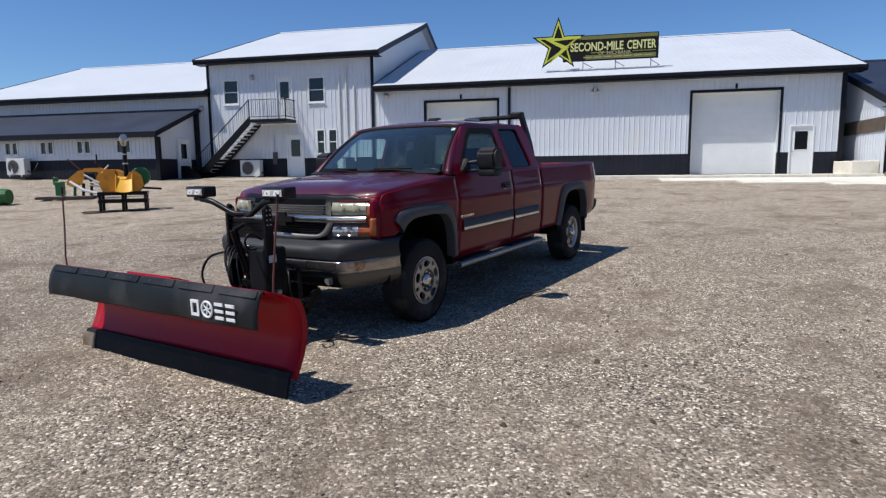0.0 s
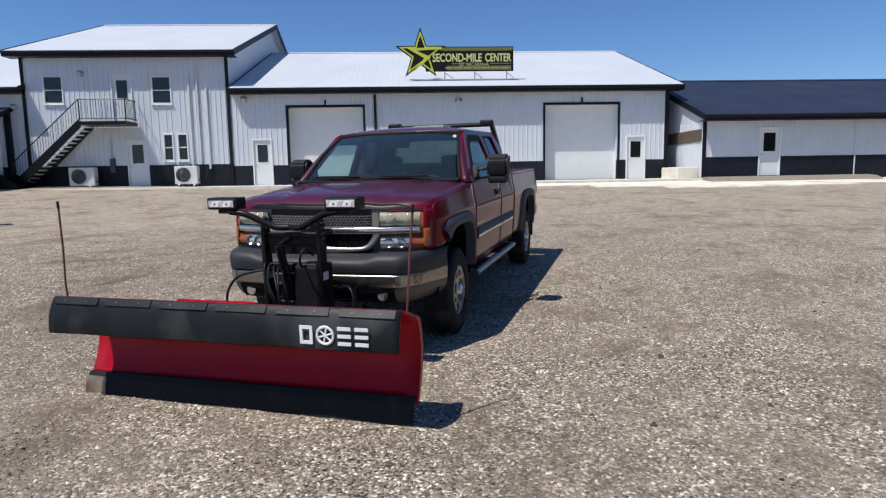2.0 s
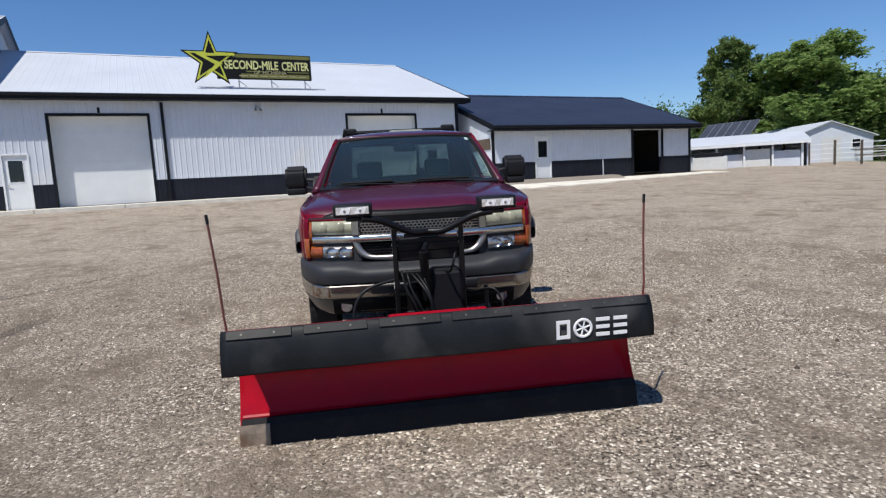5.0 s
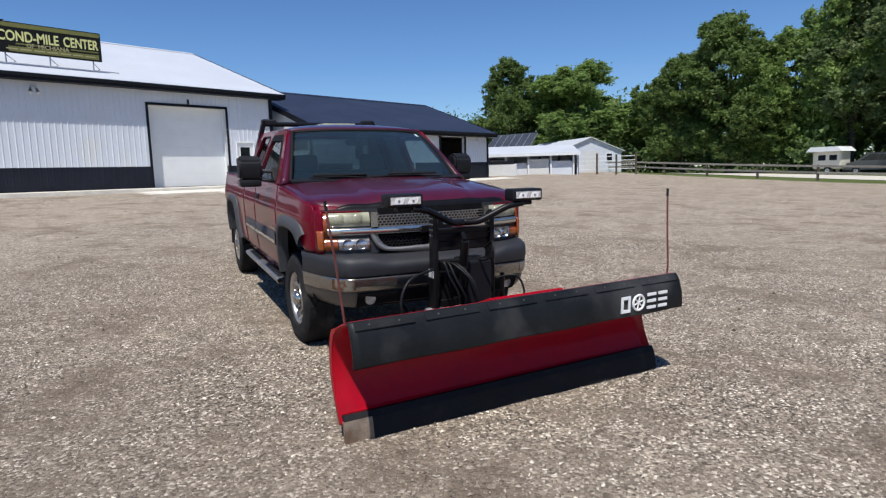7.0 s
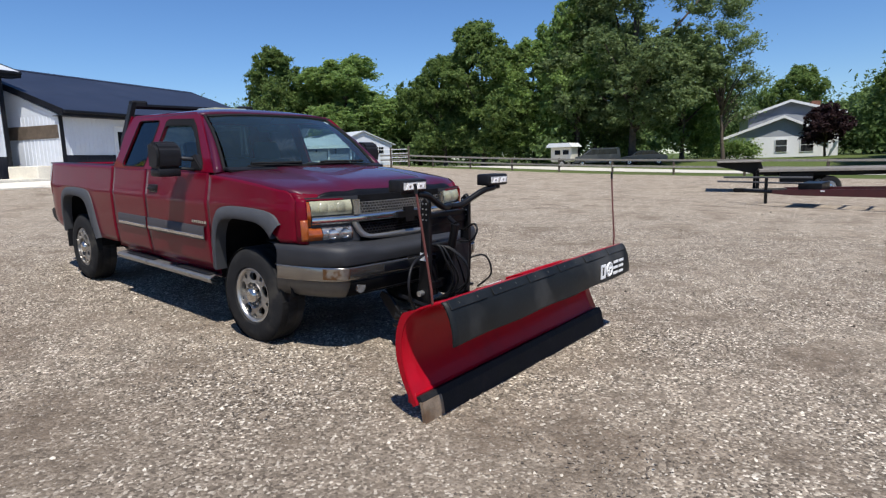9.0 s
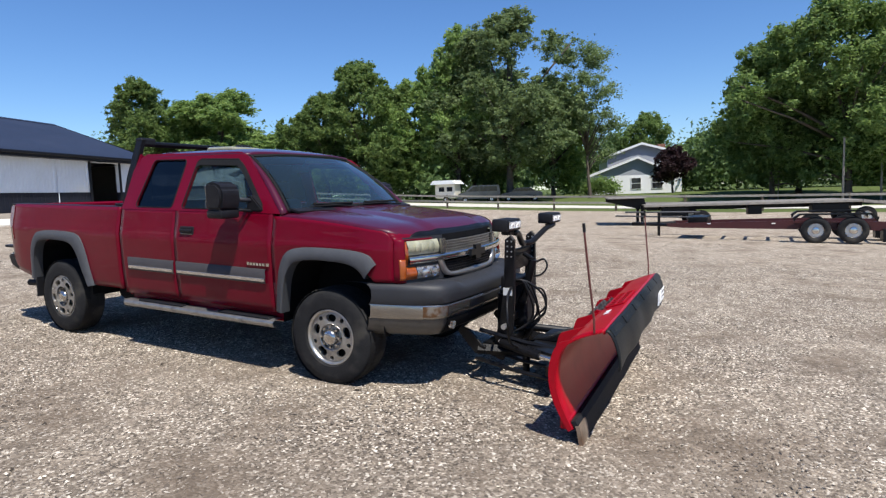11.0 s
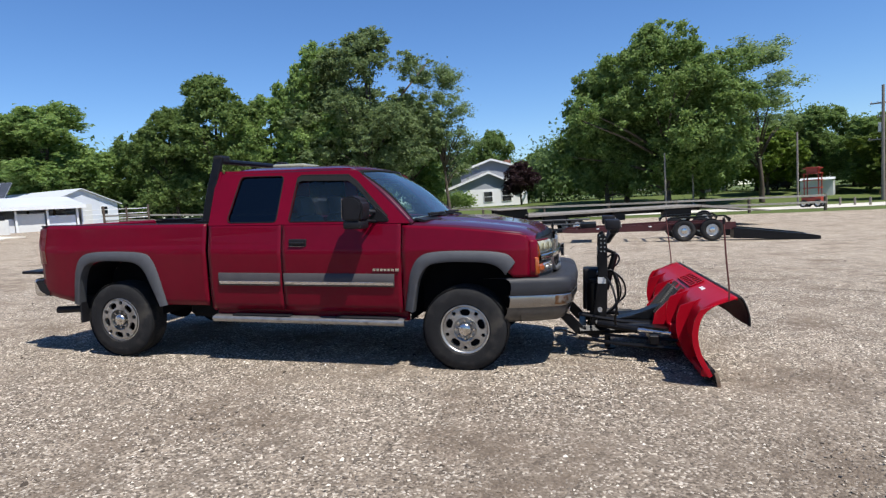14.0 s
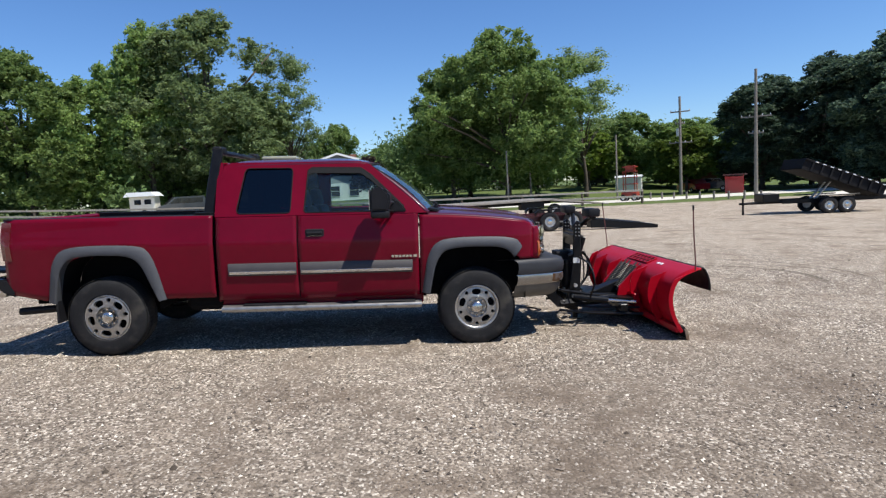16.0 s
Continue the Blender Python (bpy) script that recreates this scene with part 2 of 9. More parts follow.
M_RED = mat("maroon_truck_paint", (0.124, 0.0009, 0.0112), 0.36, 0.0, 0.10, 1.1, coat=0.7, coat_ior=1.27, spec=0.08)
# body paint for upper panels: the plum sky reflection is put into a darker base
M_HOOD = mat("sky_toned_maroon_paint", (0.060, 0.0036, 0.017), 0.40, 0.0, 0.15, 2.2, coat=0.8, coat_ior=1.36, spec=0.25, stain=(0.060, 0.009, 0.018), stain_scale=2.5)
M_SILL_FILL = mat("packed_grey_fill", (0.235, 0.205, 0.170), 0.92, 0, 0.25, 6, bump=0.5, bscale=70)
M_MOULD = mat("grey_side_moulding", (0.040, 0.036, 0.037), 0.58, 0, 0.15, 8, bump=0.08, bscale=200)
M_FLARE = mat("faded_grey_plastic", (0.056, 0.059, 0.066), 0.62, 0, 0.15, 8, bump=0.1, bscale=200)
M_PAD = mat("dark_grey_bumper_pad", (0.019, 0.020, 0.024), 0.58, 0, 0.15, 8, bump=0.08, bscale=200)
M_VALANCE = mat("dull_grey_valance", (0.100, 0.093, 0.083), 0.42, 0.35, 0.12, 5, stain=(0.035, 0.033, 0.03), stain_scale=4)
M_BLACK = mat("black_painted_steel", (0.007, 0.007, 0.008), 0.36, 0.0, 0.3, 10, bump=0.05, spec=0.2)
M_BLACK_PLASTIC = mat("black_plastic", (0.010, 0.010, 0.012), 0.5, 0, 0.3, 10, bump=0.08, bscale=150, spec=0.25)
M_RUBBER = mat("tyre_rubber", (0.017, 0.017, 0.018), 0.82, 0, 0.3, 9, spec=0.2, bump=0.15, bscale=120, stain=(0.07, 0.063, 0.052), stain_scale=5, stain_at=(0.5, 0.8))
M_CHROME = mat("worn_chrome", (0.58, 0.57, 0.55), 0.17, 0.95, 0.08, 6, stain=(0.36, 0.33, 0.29), stain_scale=4)
M_BUMPER = mat("dented_bumper_chrome", (0.31, 0.295, 0.275), 0.24, 0.9, 0.12, 5, stain=(0.22, 0.20, 0.18), stain_scale=4)
M_CHROME_RUST = mat("peeling_rusty_chrome", (0.36, 0.34, 0.31), 0.32, 0.8, 0.12, 6, stain=(0.19, 0.105, 0.055), stain_scale=11, stain_at=(0.49, 0.60))
M_ALLOY = mat("cast_aluminium_wheel", (0.50, 0.485, 0.46), 0.34, 0.85, 0.12, 14, stain=(0.20, 0.185, 0.165), stain_scale=9)
M_DISC = mat("dusty_wheel_disc", (0.36, 0.35, 0.335), 0.36, 0.8, 0.18, 14, stain=(0.14, 0.13, 0.115), stain_scale=9)
M_DULL_BLACK = mat("dull_black_paint", (0.012, 0.012, 0.013), 0.75, 0, 0.3, 6, spec=0.15)
M_UNDER = mat("dark_underbody", (0.007, 0.007, 0.008), 0.85, 0, 0.4, 8, spec=0.1)
M_CABIN = mat("grey_cabin_cloth", (0.045, 0.045, 0.05), 0.85, 0, 0.25, 20)
M_DASH = mat("dashboard_vinyl", (0.19, 0.20, 0.205), 0.65, 0, 0.2, 12)
M_GLASS_WS = glass("windscreen_glass", (0.66, 0.82, 0.81), haze=0.030, steep=3.2, sheen=0.08)
M_GLASS_SIDE = glass("tinted_side_glass", (0.66, 0.78, 0.76), haze=0.012)
M_GLASS_REAR = glass("rear_window_glass", (0.12, 0.155, 0.155), haze=0.04)
M_GLASS_DARK = glass("dark_privacy_glass", (0.05, 0.05, 0.06))
M_LENS = mat("hazed_headlamp_lens", (0.34, 0.335, 0.235), 0.20, 0.0, 0.3, 9, coat=0.6)
M_LENS_CLEAR = mat("clear_lamp_reflector", (0.72, 0.72, 0.72), 0.22, 0.5, 0.35, 30, coat=0.8)
# the orange patches paint amber glints inside the clear lamp
M_LAMP_DEEP = mat("deep_clear_lamp", (0.50, 0.49, 0.48), 0.16, 0.7, 0.5, 22, coat=0.8, stain=(0.20, 0.07, 0.02), stain_scale=12, stain_at=(0.58, 0.66))
M_LAMP_WHITE = mat("white_lamp_reflector", (0.85, 0.85, 0.84), 0.25, 0.0, 0.25, 60, coat=0.8)
M_AMBER = mat("amber_lamp_lens", (0.27, 0.058, 0.008), 0.2, 0, 0.4, 25, coat=0.7)
M_TAIL = mat("red_tail_lens", (0.10, 0.004, 0.005), 0.15, 0, 0.15, 20, coat=0.8)
M_GRILLE = mat("silver_mesh_grille", (0.33, 0.32, 0.31), 0.35, 0.8, 0.15, 15)
M_PLOW_RED = mat("glossy_red_plow_paint", (0.345, 0.0035, 0.013), 0.32, 0.0, 0.06, 3, coat=0.12, spec=0.1, stain=(0.25, 0.0045, 0.013), stain_scale=3)
M_FLAP = mat("black_rubber_deflector", (0.009, 0.0105, 0.012), 0.5, 0, 0.3, 5, spec=0.22, bump=0.06, bscale=90, stain=(0.05, 0.05, 0.05), stain_scale=2)
M_EDGE = mat("worn_dark_cutting_edge", (0.012, 0.012, 0.014), 0.7, 0.0, 0.3, 6, bump=0.15, spec=0.2, stain=(0.028, 0.025, 0.022), stain_scale=6, stain_at=(0.6, 0.8))
M_EDGE_WORN = mat("scraped_steel_end", (0.26, 0.20, 0.15), 0.5, 0.5, 0.3, 14, stain=(0.16, 0.09, 0.05), stain_scale=8)
M_MARKER = mat("faded_orange_marker_rod", (0.115, 0.032, 0.027), 0.5, 0, 0.3, 10)
M_SPRING = mat("dirty_spring_steel", (0.07, 0.066, 0.06), 0.5, 0.3, 0.3, 12)
M_HOSE = mat("black_hydraulic_hose", (0.009, 0.009, 0.010), 0.45, 0, 0.2, 20, spec=0.25)
M_LETTER = mat("white_letter_decal", (0.8, 0.8, 0.8), 0.5, 0, 0.04, 8)

M_YELLOW = mat("yellow_machine_paint", (0.68, 0.27, 0.015), 0.42, 0, 0.15, 3, stain=(0.40, 0.16, 0.02), stain_scale=4)
M_YELLOW_BRIGHT = mat("bright_yellow_chute_paint", (0.80, 0.42, 0.03), 0.4, 0, 0.12, 4)
M_GREEN = mat("green_machine_paint", (0.018, 0.13, 0.030), 0.45, 0, 0.15, 3)
M_RUSTRED = mat("dull_red_trailer_paint", (0.055, 0.009, 0.010), 0.5, 0, 0.2, 4, stain=(0.05, 0.02, 0.015), stain_scale=3)
M_ORANGE_RED = mat("bright_red_machine_paint", (0.26, 0.032, 0.016), 0.45, 0, 0.15, 4)
M_DECK = mat("grey_weathered_deck_planks", (0.20, 0.185, 0.165), 0.85, 0, 0.25, 6, bump=0.3, piece=0.25)
M_FENCE = mat("weathered_fence_rail", (0.30, 0.27, 0.23), 0.85, 0, 0.25, 5, bump=0.3, piece=0.2)
M_POLE = mat("grey_utility_pole_wood", (0.20, 0.18, 0.155), 0.85, 0, 0.2, 4, bump=0.3)
M_BARK = mat("brown_bark", (0.085, 0.066, 0.050), 0.9, 0, 0.35, 3, bump=0.6, bscale=14)
M_ROAD = mat("pale_asphalt_road", (0.56, 0.53, 0.47), 0.9, 0, 0.1, 0.6)
M_HOUSE_GREY = mat("blue_grey_house_siding", (0.30, 0.32, 0.36), 0.7, 0, 0.08, 1)
M_HOUSE_WHITE = mat("white_house_siding", (0.72, 0.73, 0.74), 0.7, 0, 0.05, 1)
M_HOUSE_ROOF = mat("grey_shingle_roof", (0.20, 0.195, 0.19), 0.85, 0, 0.2, 2)
M_BRICK = mat("brown_chimney_brick", (0.22, 0.10, 0.065), 0.85, 0, 0.25, 6)
M_PANEL = mat("solar_panel_glass", (0.05, 0.055, 0.065), 0.25, 0, 0.2, 1)
M_CAR_RED = mat("red_car_paint", (0.32, 0.012, 0.015), 0.3, 0.1, 0.06, 2, coat=0.8)
M_CAR_SILVER = mat("silver_car_paint", (0.42, 0.43, 0.44), 0.32, 0.6, 0.06, 2, coat=0.8)
M_CAR_DARK = mat("dark_grey_car_paint", (0.06, 0.065, 0.07), 0.32, 0.3, 0.06, 2, coat=0.8)
M_CAMPER = mat("cream_camper_shell", (0.66, 0.62, 0.54), 0.5, 0, 0.08, 2)
M_WIRE = mat("dull_wire", (0.05, 0.05, 0.05), 0.6)


def leaf_mat(name, dark, light):
    m = bpy.data.materials.new(name)
    m.use_nodes = True
    nt = m.node_tree
    b = nt.nodes["Principled BSDF"]
    ge = nt.nodes.new("ShaderNodeNewGeometry")
    oi = nt.nodes.new("ShaderNodeObjectInfo")
    rp = nt.nodes.new("ShaderNodeValToRGB")
    rp.color_ramp.elements[0].color, rp.color_ramp.elements[1].color = (*dark, 1), (*light, 1)
    link(nt, ge.outputs["Random Per Island"], rp.inputs[0])
    hs = nt.nodes.new("ShaderNodeHueSaturation")
    mr = nt.nodes.new("ShaderNodeMapRange")
    mr.inputs["To Min"].default_value, mr.inputs["To Max"].default_value = 0.8, 1.2
    link(nt, oi.outputs["Random"], mr.inputs["Value"])
    link(nt, mr.outputs[0], hs.inputs["Value"])
    link(nt, rp.outputs[0], hs.inputs["Color"])
    link(nt, hs.outputs[0], b.inputs["Base Color"])
    b.inputs["Roughness"].default_value = 0.6
    b.inputs["Specular IOR Level"].default_value = 0.3
    tl = nt.nodes.new("ShaderNodeBsdfTranslucent")
    link(nt, hs.outputs[0], tl.inputs[0])
    mx = nt.nodes.new("ShaderNodeMixShader")
    mx.inputs[0].default_value = 0.50
    link(nt, b.outputs[0], mx.inputs[1])
    link(nt, tl.outputs[0], mx.inputs[2])
    link(nt, mx.outputs[0], nt.nodes["Material Output"].inputs["Surface"])
    return m


M_LEAF = leaf_mat("green_leaves", (0.122, 0.203, 0.056), (0.258, 0.352, 0.106))
M_LEAF_OLIVE = leaf_mat("olive_leaves", (0.142, 0.204, 0.084), (0.262, 0.340, 0.140))
M_LEAF_WOODS = leaf_mat("shaded_wood_leaves", (0.085, 0.150, 0.050), (0.180, 0.260, 0.090))
M_LEAF_DARK = leaf_mat("dark_pine_needles", (0.046, 0.082, 0.056), (0.130, 0.190, 0.112))
M_LEAF_PURPLE = leaf_mat("dark_purple_leaves", (0.022, 0.012, 0.015), (0.060, 0.030, 0.032))
M_LEAF_BRIGHT = leaf_mat("yellow_green_leaves", (0.08, 0.13, 0.02), (0.17, 0.24, 0.04))


def ground_mat():
    """Crushed stone in the yard, mown grass past the fence line."""
    m = bpy.data.materials.new("gravel_and_grass")
    m.use_nodes = True
    nt = m.node_tree
    b = nt.nodes["Principled BSDF"]
    ge = nt.nodes.new("ShaderNodeNewGeometry")
    pos = ge.outputs["Position"]

    def noise_tex(s, d=4, rough=0.55):
        n = nt.nodes.new("ShaderNodeTexNoise")
        n.inputs["Scale"].default_value, n.inputs["Detail"].default_value, n.inputs["Roughness"].default_value = s, d, rough
        link(nt, pos, n.inputs["Vector"])
        return n

    vo = nt.nodes.new("ShaderNodeTexVoronoi")
    vo.inputs["Scale"].default_value = 64
    link(nt, pos, vo.inputs["Vector"])
    sep = nt.nodes.new("ShaderNodeSeparateColor")
    link(nt, vo.outputs["Color"], sep.inputs[0])
    rp = nt.nodes.new("ShaderNodeValToRGB")
    cr = rp.color_ramp
    cr.elements[0].position, cr.elements[0].color = 0.0, (0.046, 0.036, 0.028, 1)
    cr.elements[1].position, cr.elements[1].color = 1.0, (0.86, 0.78, 0.66, 1)
    for p, c in ((0.28, (0.170, 0.139, 0.108)), (0.62, (0.292, 0.242, 0.188)), (0.86, (0.42, 0.356, 0.280))):
        e = cr.elements.new(p)
        e.color = (*c, 1)
    link(nt, sep.outputs[0], rp.inputs[0])
    fine = noise_tex(150, 3)
    mix1 = nt.nodes.new("ShaderNodeMix")
    mix1.data_type, mix1.blend_type = "RGBA", "OVERLAY"
    mix1.inputs["Factor"].default_value = 0.45
    link(nt, rp.outputs[0], mix1.inputs["A"])
    link(nt, fine.outputs["Fac"], mix1.inputs["B"])
    # worn, dusty and damp patches
    big = noise_tex(0.55, 7, 0.62)
    r1 = nt.nodes.new("ShaderNodeMapRange")
    r1.inputs["From Min"].default_value, r1.inputs["From Max"].default_value = 0.40, 0.66
    link(nt, big.outputs["Fac"], r1.inputs["Value"])
    mix2 = nt.nodes.new("ShaderNodeMix")
    mix2.data_type = "RGBA"
    dusty = nt.nodes.new("ShaderNodeMath")
    dusty.operation = "MULTIPLY"
    dusty.inputs[1].default_value = 0.40
    link(nt, r1.outputs[0], dusty.inputs[0])
    # the yard turns paler with distance from the parking place
    far = nt.nodes.new("ShaderNodeVectorMath")
    far.operation = "DISTANCE"
    far.inputs[1].default_value = (-2, 5, 0)
    link(nt, pos, far.inputs[0])
    paler = nt.nodes.new("ShaderNodeMapRange")
    paler.inputs["From Min"].default_value, paler.inputs["From Max"].default_value, paler.inputs["To Max"].default_value = 6, 14, 0.30
    link(nt, far.outputs["Value"], paler.inputs["Value"])
    both = nt.nodes.new("ShaderNodeMath")
    both.use_clamp = True
    link(nt, dusty.outputs[0], both.inputs[0])
    link(nt, paler.outputs[0], both.inputs[1])
    link(nt, both.outputs[0], mix2.inputs["Factor"])
    link(nt, mix1.outputs["Result"], mix2.inputs["A"])
    mix2.inputs["B"].default_value = (0.400, 0.334, 0.258, 1)
    mid = noise_tex(1.1, 7, 0.66)
    r2 = nt.nodes.new("ShaderNodeMapRange")
    r2.inputs["From Min"].default_value, r2.inputs["From Max"].default_value = 0.49, 0.66
    r2.inputs["To Max"].default_value = 0.72
    link(nt, mid.outputs["Fac"], r2.inputs["Value"])
    mix3 = nt.nodes.new("ShaderNodeMix")
    mix3.data_type = "RGBA"
    link(nt, r2.outputs[0], mix3.inputs["Factor"])
    link(nt, mix2.outputs["Result"], mix3.inputs["A"])
    mix3.inputs["B"].default_value = (0.138, 0.103, 0.074, 1)
    clump = noise_tex(6.0, 6, 0.72)
    cl_ = nt.nodes.new("ShaderNodeMapRange")
    cl_.inputs["From Min"].default_value, cl_.inputs["From Max"].default_value = 0.30, 0.70
    cl_.inputs["To Min"].default_value, cl_.inputs["To Max"].default_value = 0.71, 1.39
    link(nt, clump.outputs["Fac"], cl_.inputs["Value"])
    hs_ = nt.nodes.new("ShaderNodeHueSaturation")
    link(nt, cl_.outputs[0], hs_.inputs["Value"])
    link(nt, mix3.outputs["Result"], hs_.inputs["Color"])
    # trodden earth beside the truck and in front of its right corner
    track_col = hs_.outputs[0]
    for spot, reach, most in (((-5.2, 9.0, 0.3), 4.2, 0.42), ((-5.9, 4.2, 0.1), 2.6, 0.85)):
        trod = nt.nodes.new("ShaderNodeVectorMath")
        trod.operation = "DISTANCE"
        trod.inputs[1].default_value = spot
        link(nt, pos, trod.inputs[0])
        tr_ = nt.nodes.new("ShaderNodeMapRange")
        tr_.inputs["From Min"].default_value, tr_.inputs["From Max"].default_value, tr_.inputs["To Max"].default_value = reach, reach * 0.25, most
        link(nt, trod.outputs["Value"], tr_.inputs["Value"])
        tm_ = nt.nodes.new("ShaderNodeMath")
        tm_.operation = "MULTIPLY"
        link(nt, tr_.outputs[0], tm_.inputs[0])
        link(nt, big.outputs["Fac"], tm_.inputs[1])
        mix_t = nt.nodes.new("ShaderNodeMix")
        mix_t.data_type = "RGBA"
        link(nt, tm_.outputs[0], mix_t.inputs["Factor"])
        link(nt, track_col, mix_t.inputs["A"])
        mix_t.inputs["B"].default_value = (0.130, 0.099, 0.072, 1)
        track_col = mix_t.outputs["Result"]
    # curved tyre tracks: darker turned-up stone along arcs (centre x, centre y, radius)
    sx0 = nt.nodes.new("ShaderNodeSeparateXYZ")
    link(nt, pos, sx0.inputs[0])
    for cx, cy, rad, wide, low, end in ((-1.18, 0.59, 1.65, 0.10, -9, -0.30), (-1.31, -0.11, 1.53, 0.06, -9, -1.25), (-1.0, 0.4, 2.35, 0.05, -9, -1.2), (-8.31, 14.06, 4.55, 0.09, 9.4, 11.3), (-9.3, 9.74, 4.0, 0.17, 7.5, 8.5)):
        cen = nt.nodes.new("ShaderNodeVectorMath")
        cen.operation = "DISTANCE"
        flat = nt.nodes.new("ShaderNodeCombineXYZ")
        link(nt, sx0.outputs["X"], flat.inputs["X"])
        link(nt, sx0.outputs["Y"], flat.inputs["Y"])
        link(nt, flat.outputs[0], cen.inputs[0])
        cen.inputs[1].default_value = (cx, cy, 0)
        dd_ = nt.nodes.new("ShaderNodeMath")
        dd_.operation = "SUBTRACT"
        dd_.inputs[1].default_value = rad
        link(nt, cen.outputs["Value"], dd_.inputs[0])
        ab = nt.nodes.new("ShaderNodeMath")
        ab.operation = "ABSOLUTE"
        link(nt, dd_.outputs[0], ab.inputs[0])
        rg_ = nt.nodes.new("ShaderNodeMapRange")
        rg_.inputs["From Min"].default_value, rg_.inputs["From Max"].default_value = wide, wide * 0.4
        rg_.inputs["To Max"].default_value = 0.85
        link(nt, ab.outputs[0], rg_.inputs["Value"])
        wear = nt.nodes.new("ShaderNodeMapRange")
        wear.inputs["From Min"].default_value, wear.inputs["From Max"].default_value, wear.inputs["To Max"].default_value = 0.38, 0.58, 0.90
        wear.inputs["To Min"].default_value = 0.60
        link(nt, mid.outputs["Fac"], wear.inputs["Value"])
        stop = nt.nodes.new("ShaderNodeMapRange")
        stop.inputs["From Min"].default_value, stop.inputs["From Max"].default_value = (end - low) / 2, (end - low) / 2 - 0.3
        off_ = nt.nodes.new("ShaderNodeMath")
        off_.operation = "SUBTRACT"
        off_.inputs[1].default_value = (end + low) / 2
        link(nt, sx0.outputs["Y"], off_.inputs[0])
        mag_ = nt.nodes.new("ShaderNodeMath")
        mag_.operation = "ABSOLUTE"
        link(nt, off_.outputs[0], mag_.inputs[0])
        link(nt, mag_.outputs[0], stop.inputs["Value"])
        upto = nt.nodes.new("ShaderNodeMath")
        upto.operation = "MULTIPLY"
        link(nt, rg_.outputs[0], upto.inputs[0])
        link(nt, stop.outputs[0], upto.inputs[1])
        east = nt.nodes.new("ShaderNodeMapRange")
        east.inputs["From Min"].default_value, east.inputs["From Max"].default_value = -8.2, -7.6
        link(nt, sx0.outputs["X"], east.inputs["Value"])
        side_ = nt.nodes.new("ShaderNodeMath")
        side_.operation = "MULTIPLY"
        link(nt, upto.outputs[0], side_.inputs[0])
        link(nt, east.outputs[0], side_.inputs[1])
        pt = nt.nodes.new("ShaderNodeMath")
        pt.operation = "MULTIPLY"
        link(nt, side_.outputs[0], pt.inputs[0])
        link(nt, wear.outputs[0], pt.inputs[1])
        mxt = nt.nodes.new("ShaderNodeMix")
        mxt.data_type = "RGBA"
        link(nt, pt.outputs[0], mxt.inputs["Factor"])
        link(nt, track_col, mxt.inputs["A"])
        mxt.inputs["B"].default_value = (0.085, 0.069, 0.052, 1)
        track_col = mxt.outputs["Result"]
    # grass beyond the fence line x = 36.2 + 0.41 y
    sx = nt.nodes.new("ShaderNodeSeparateXYZ")
    link(nt, pos, sx.inputs[0])
    k = nt.nodes.new("ShaderNodeMath")
    k.operation = "MULTIPLY_ADD"
    k.inputs[1].default_value, k.inputs[2].default_value = -0.41, -35.7
    link(nt, sx.outputs["Y"], k.inputs[0])
    k2 = nt.nodes.new("ShaderNodeMath")
    link(nt, k.outputs[0], k2.inputs[0])
    link(nt, sx.outputs["X"], k2.inputs[1])
    wob = noise_tex(0.5, 5)
    k3 = nt.nodes.new("ShaderNodeMath")
    k3.operation = "MULTIPLY_ADD"
    k3.inputs[1].default_value = 3.0
    link(nt, wob.outputs["Fac"], k3.inputs[0])
    link(nt, k2.outputs[0], k3.inputs[2])
    r3 = nt.nodes.new("ShaderNodeMapRange")
    r3.inputs["From Min"].default_value, r3.inputs["From Max"].default_value = 1.2, 2.0
    link(nt, k3.outputs[0], r3.inputs["Value"])
    gr = noise_tex(6, 6)
    rg = nt.nodes.new("ShaderNodeValToRGB")
    rg.color_ramp.elements[0].color, rg.color_ramp.elements[1].color = (0.045, 0.075, 0.018, 1), (0.13, 0.16, 0.045, 1)
    link(nt, gr.outputs["Fac"], rg.inputs[0])
    mix4 = nt.nodes.new("ShaderNodeMix")
    mix4.data_type = "RGBA"
    link(nt, r3.outputs[0], mix4.inputs["Factor"])
    link(nt, track_col, mix4.inputs["A"])
    link(nt, rg.outputs[0], mix4.inputs["B"])
    link(nt, mix4.outputs["Result"], b.inputs["Base Color"])
    b.inputs["Roughness"].default_value = 0.92
    b.inputs["Specular IOR Level"].default_value = 0.25
    bp = nt.nodes.new("ShaderNodeBump")
    bp.inputs["Strength"].default_value, bp.inputs["Distance"].default_value = 0.8, 0.012
    vd = nt.nodes.new("ShaderNodeMath")
    vd.operation = "MULTIPLY_ADD"
    vd.inputs[1].default_value = -0.8
    link(nt, vo.outputs["Distance"], vd.inputs[0])
    link(nt, fine.outputs["Fac"], vd.inputs[2])
    link(nt, vd.outputs[0], bp.inputs["Height"])
    link(nt, bp.outputs[0], b.inputs["Normal"])
    return m


M_GROUND = ground_mat()

# ---- ground sheet ----
def axis_steps(lo, hi, near_lo, near_hi, fine, ratio):
    a = list(np.arange(near_lo, near_hi + 1e-6, fine))
    s, v = fine, near_hi
    while v < hi:
        s *= ratio
        v += s
        a.append(v)
    s, v = fine, near_lo
    while v > lo:
        s *= ratio
        v -= s
        a.insert(0, v)
    return a


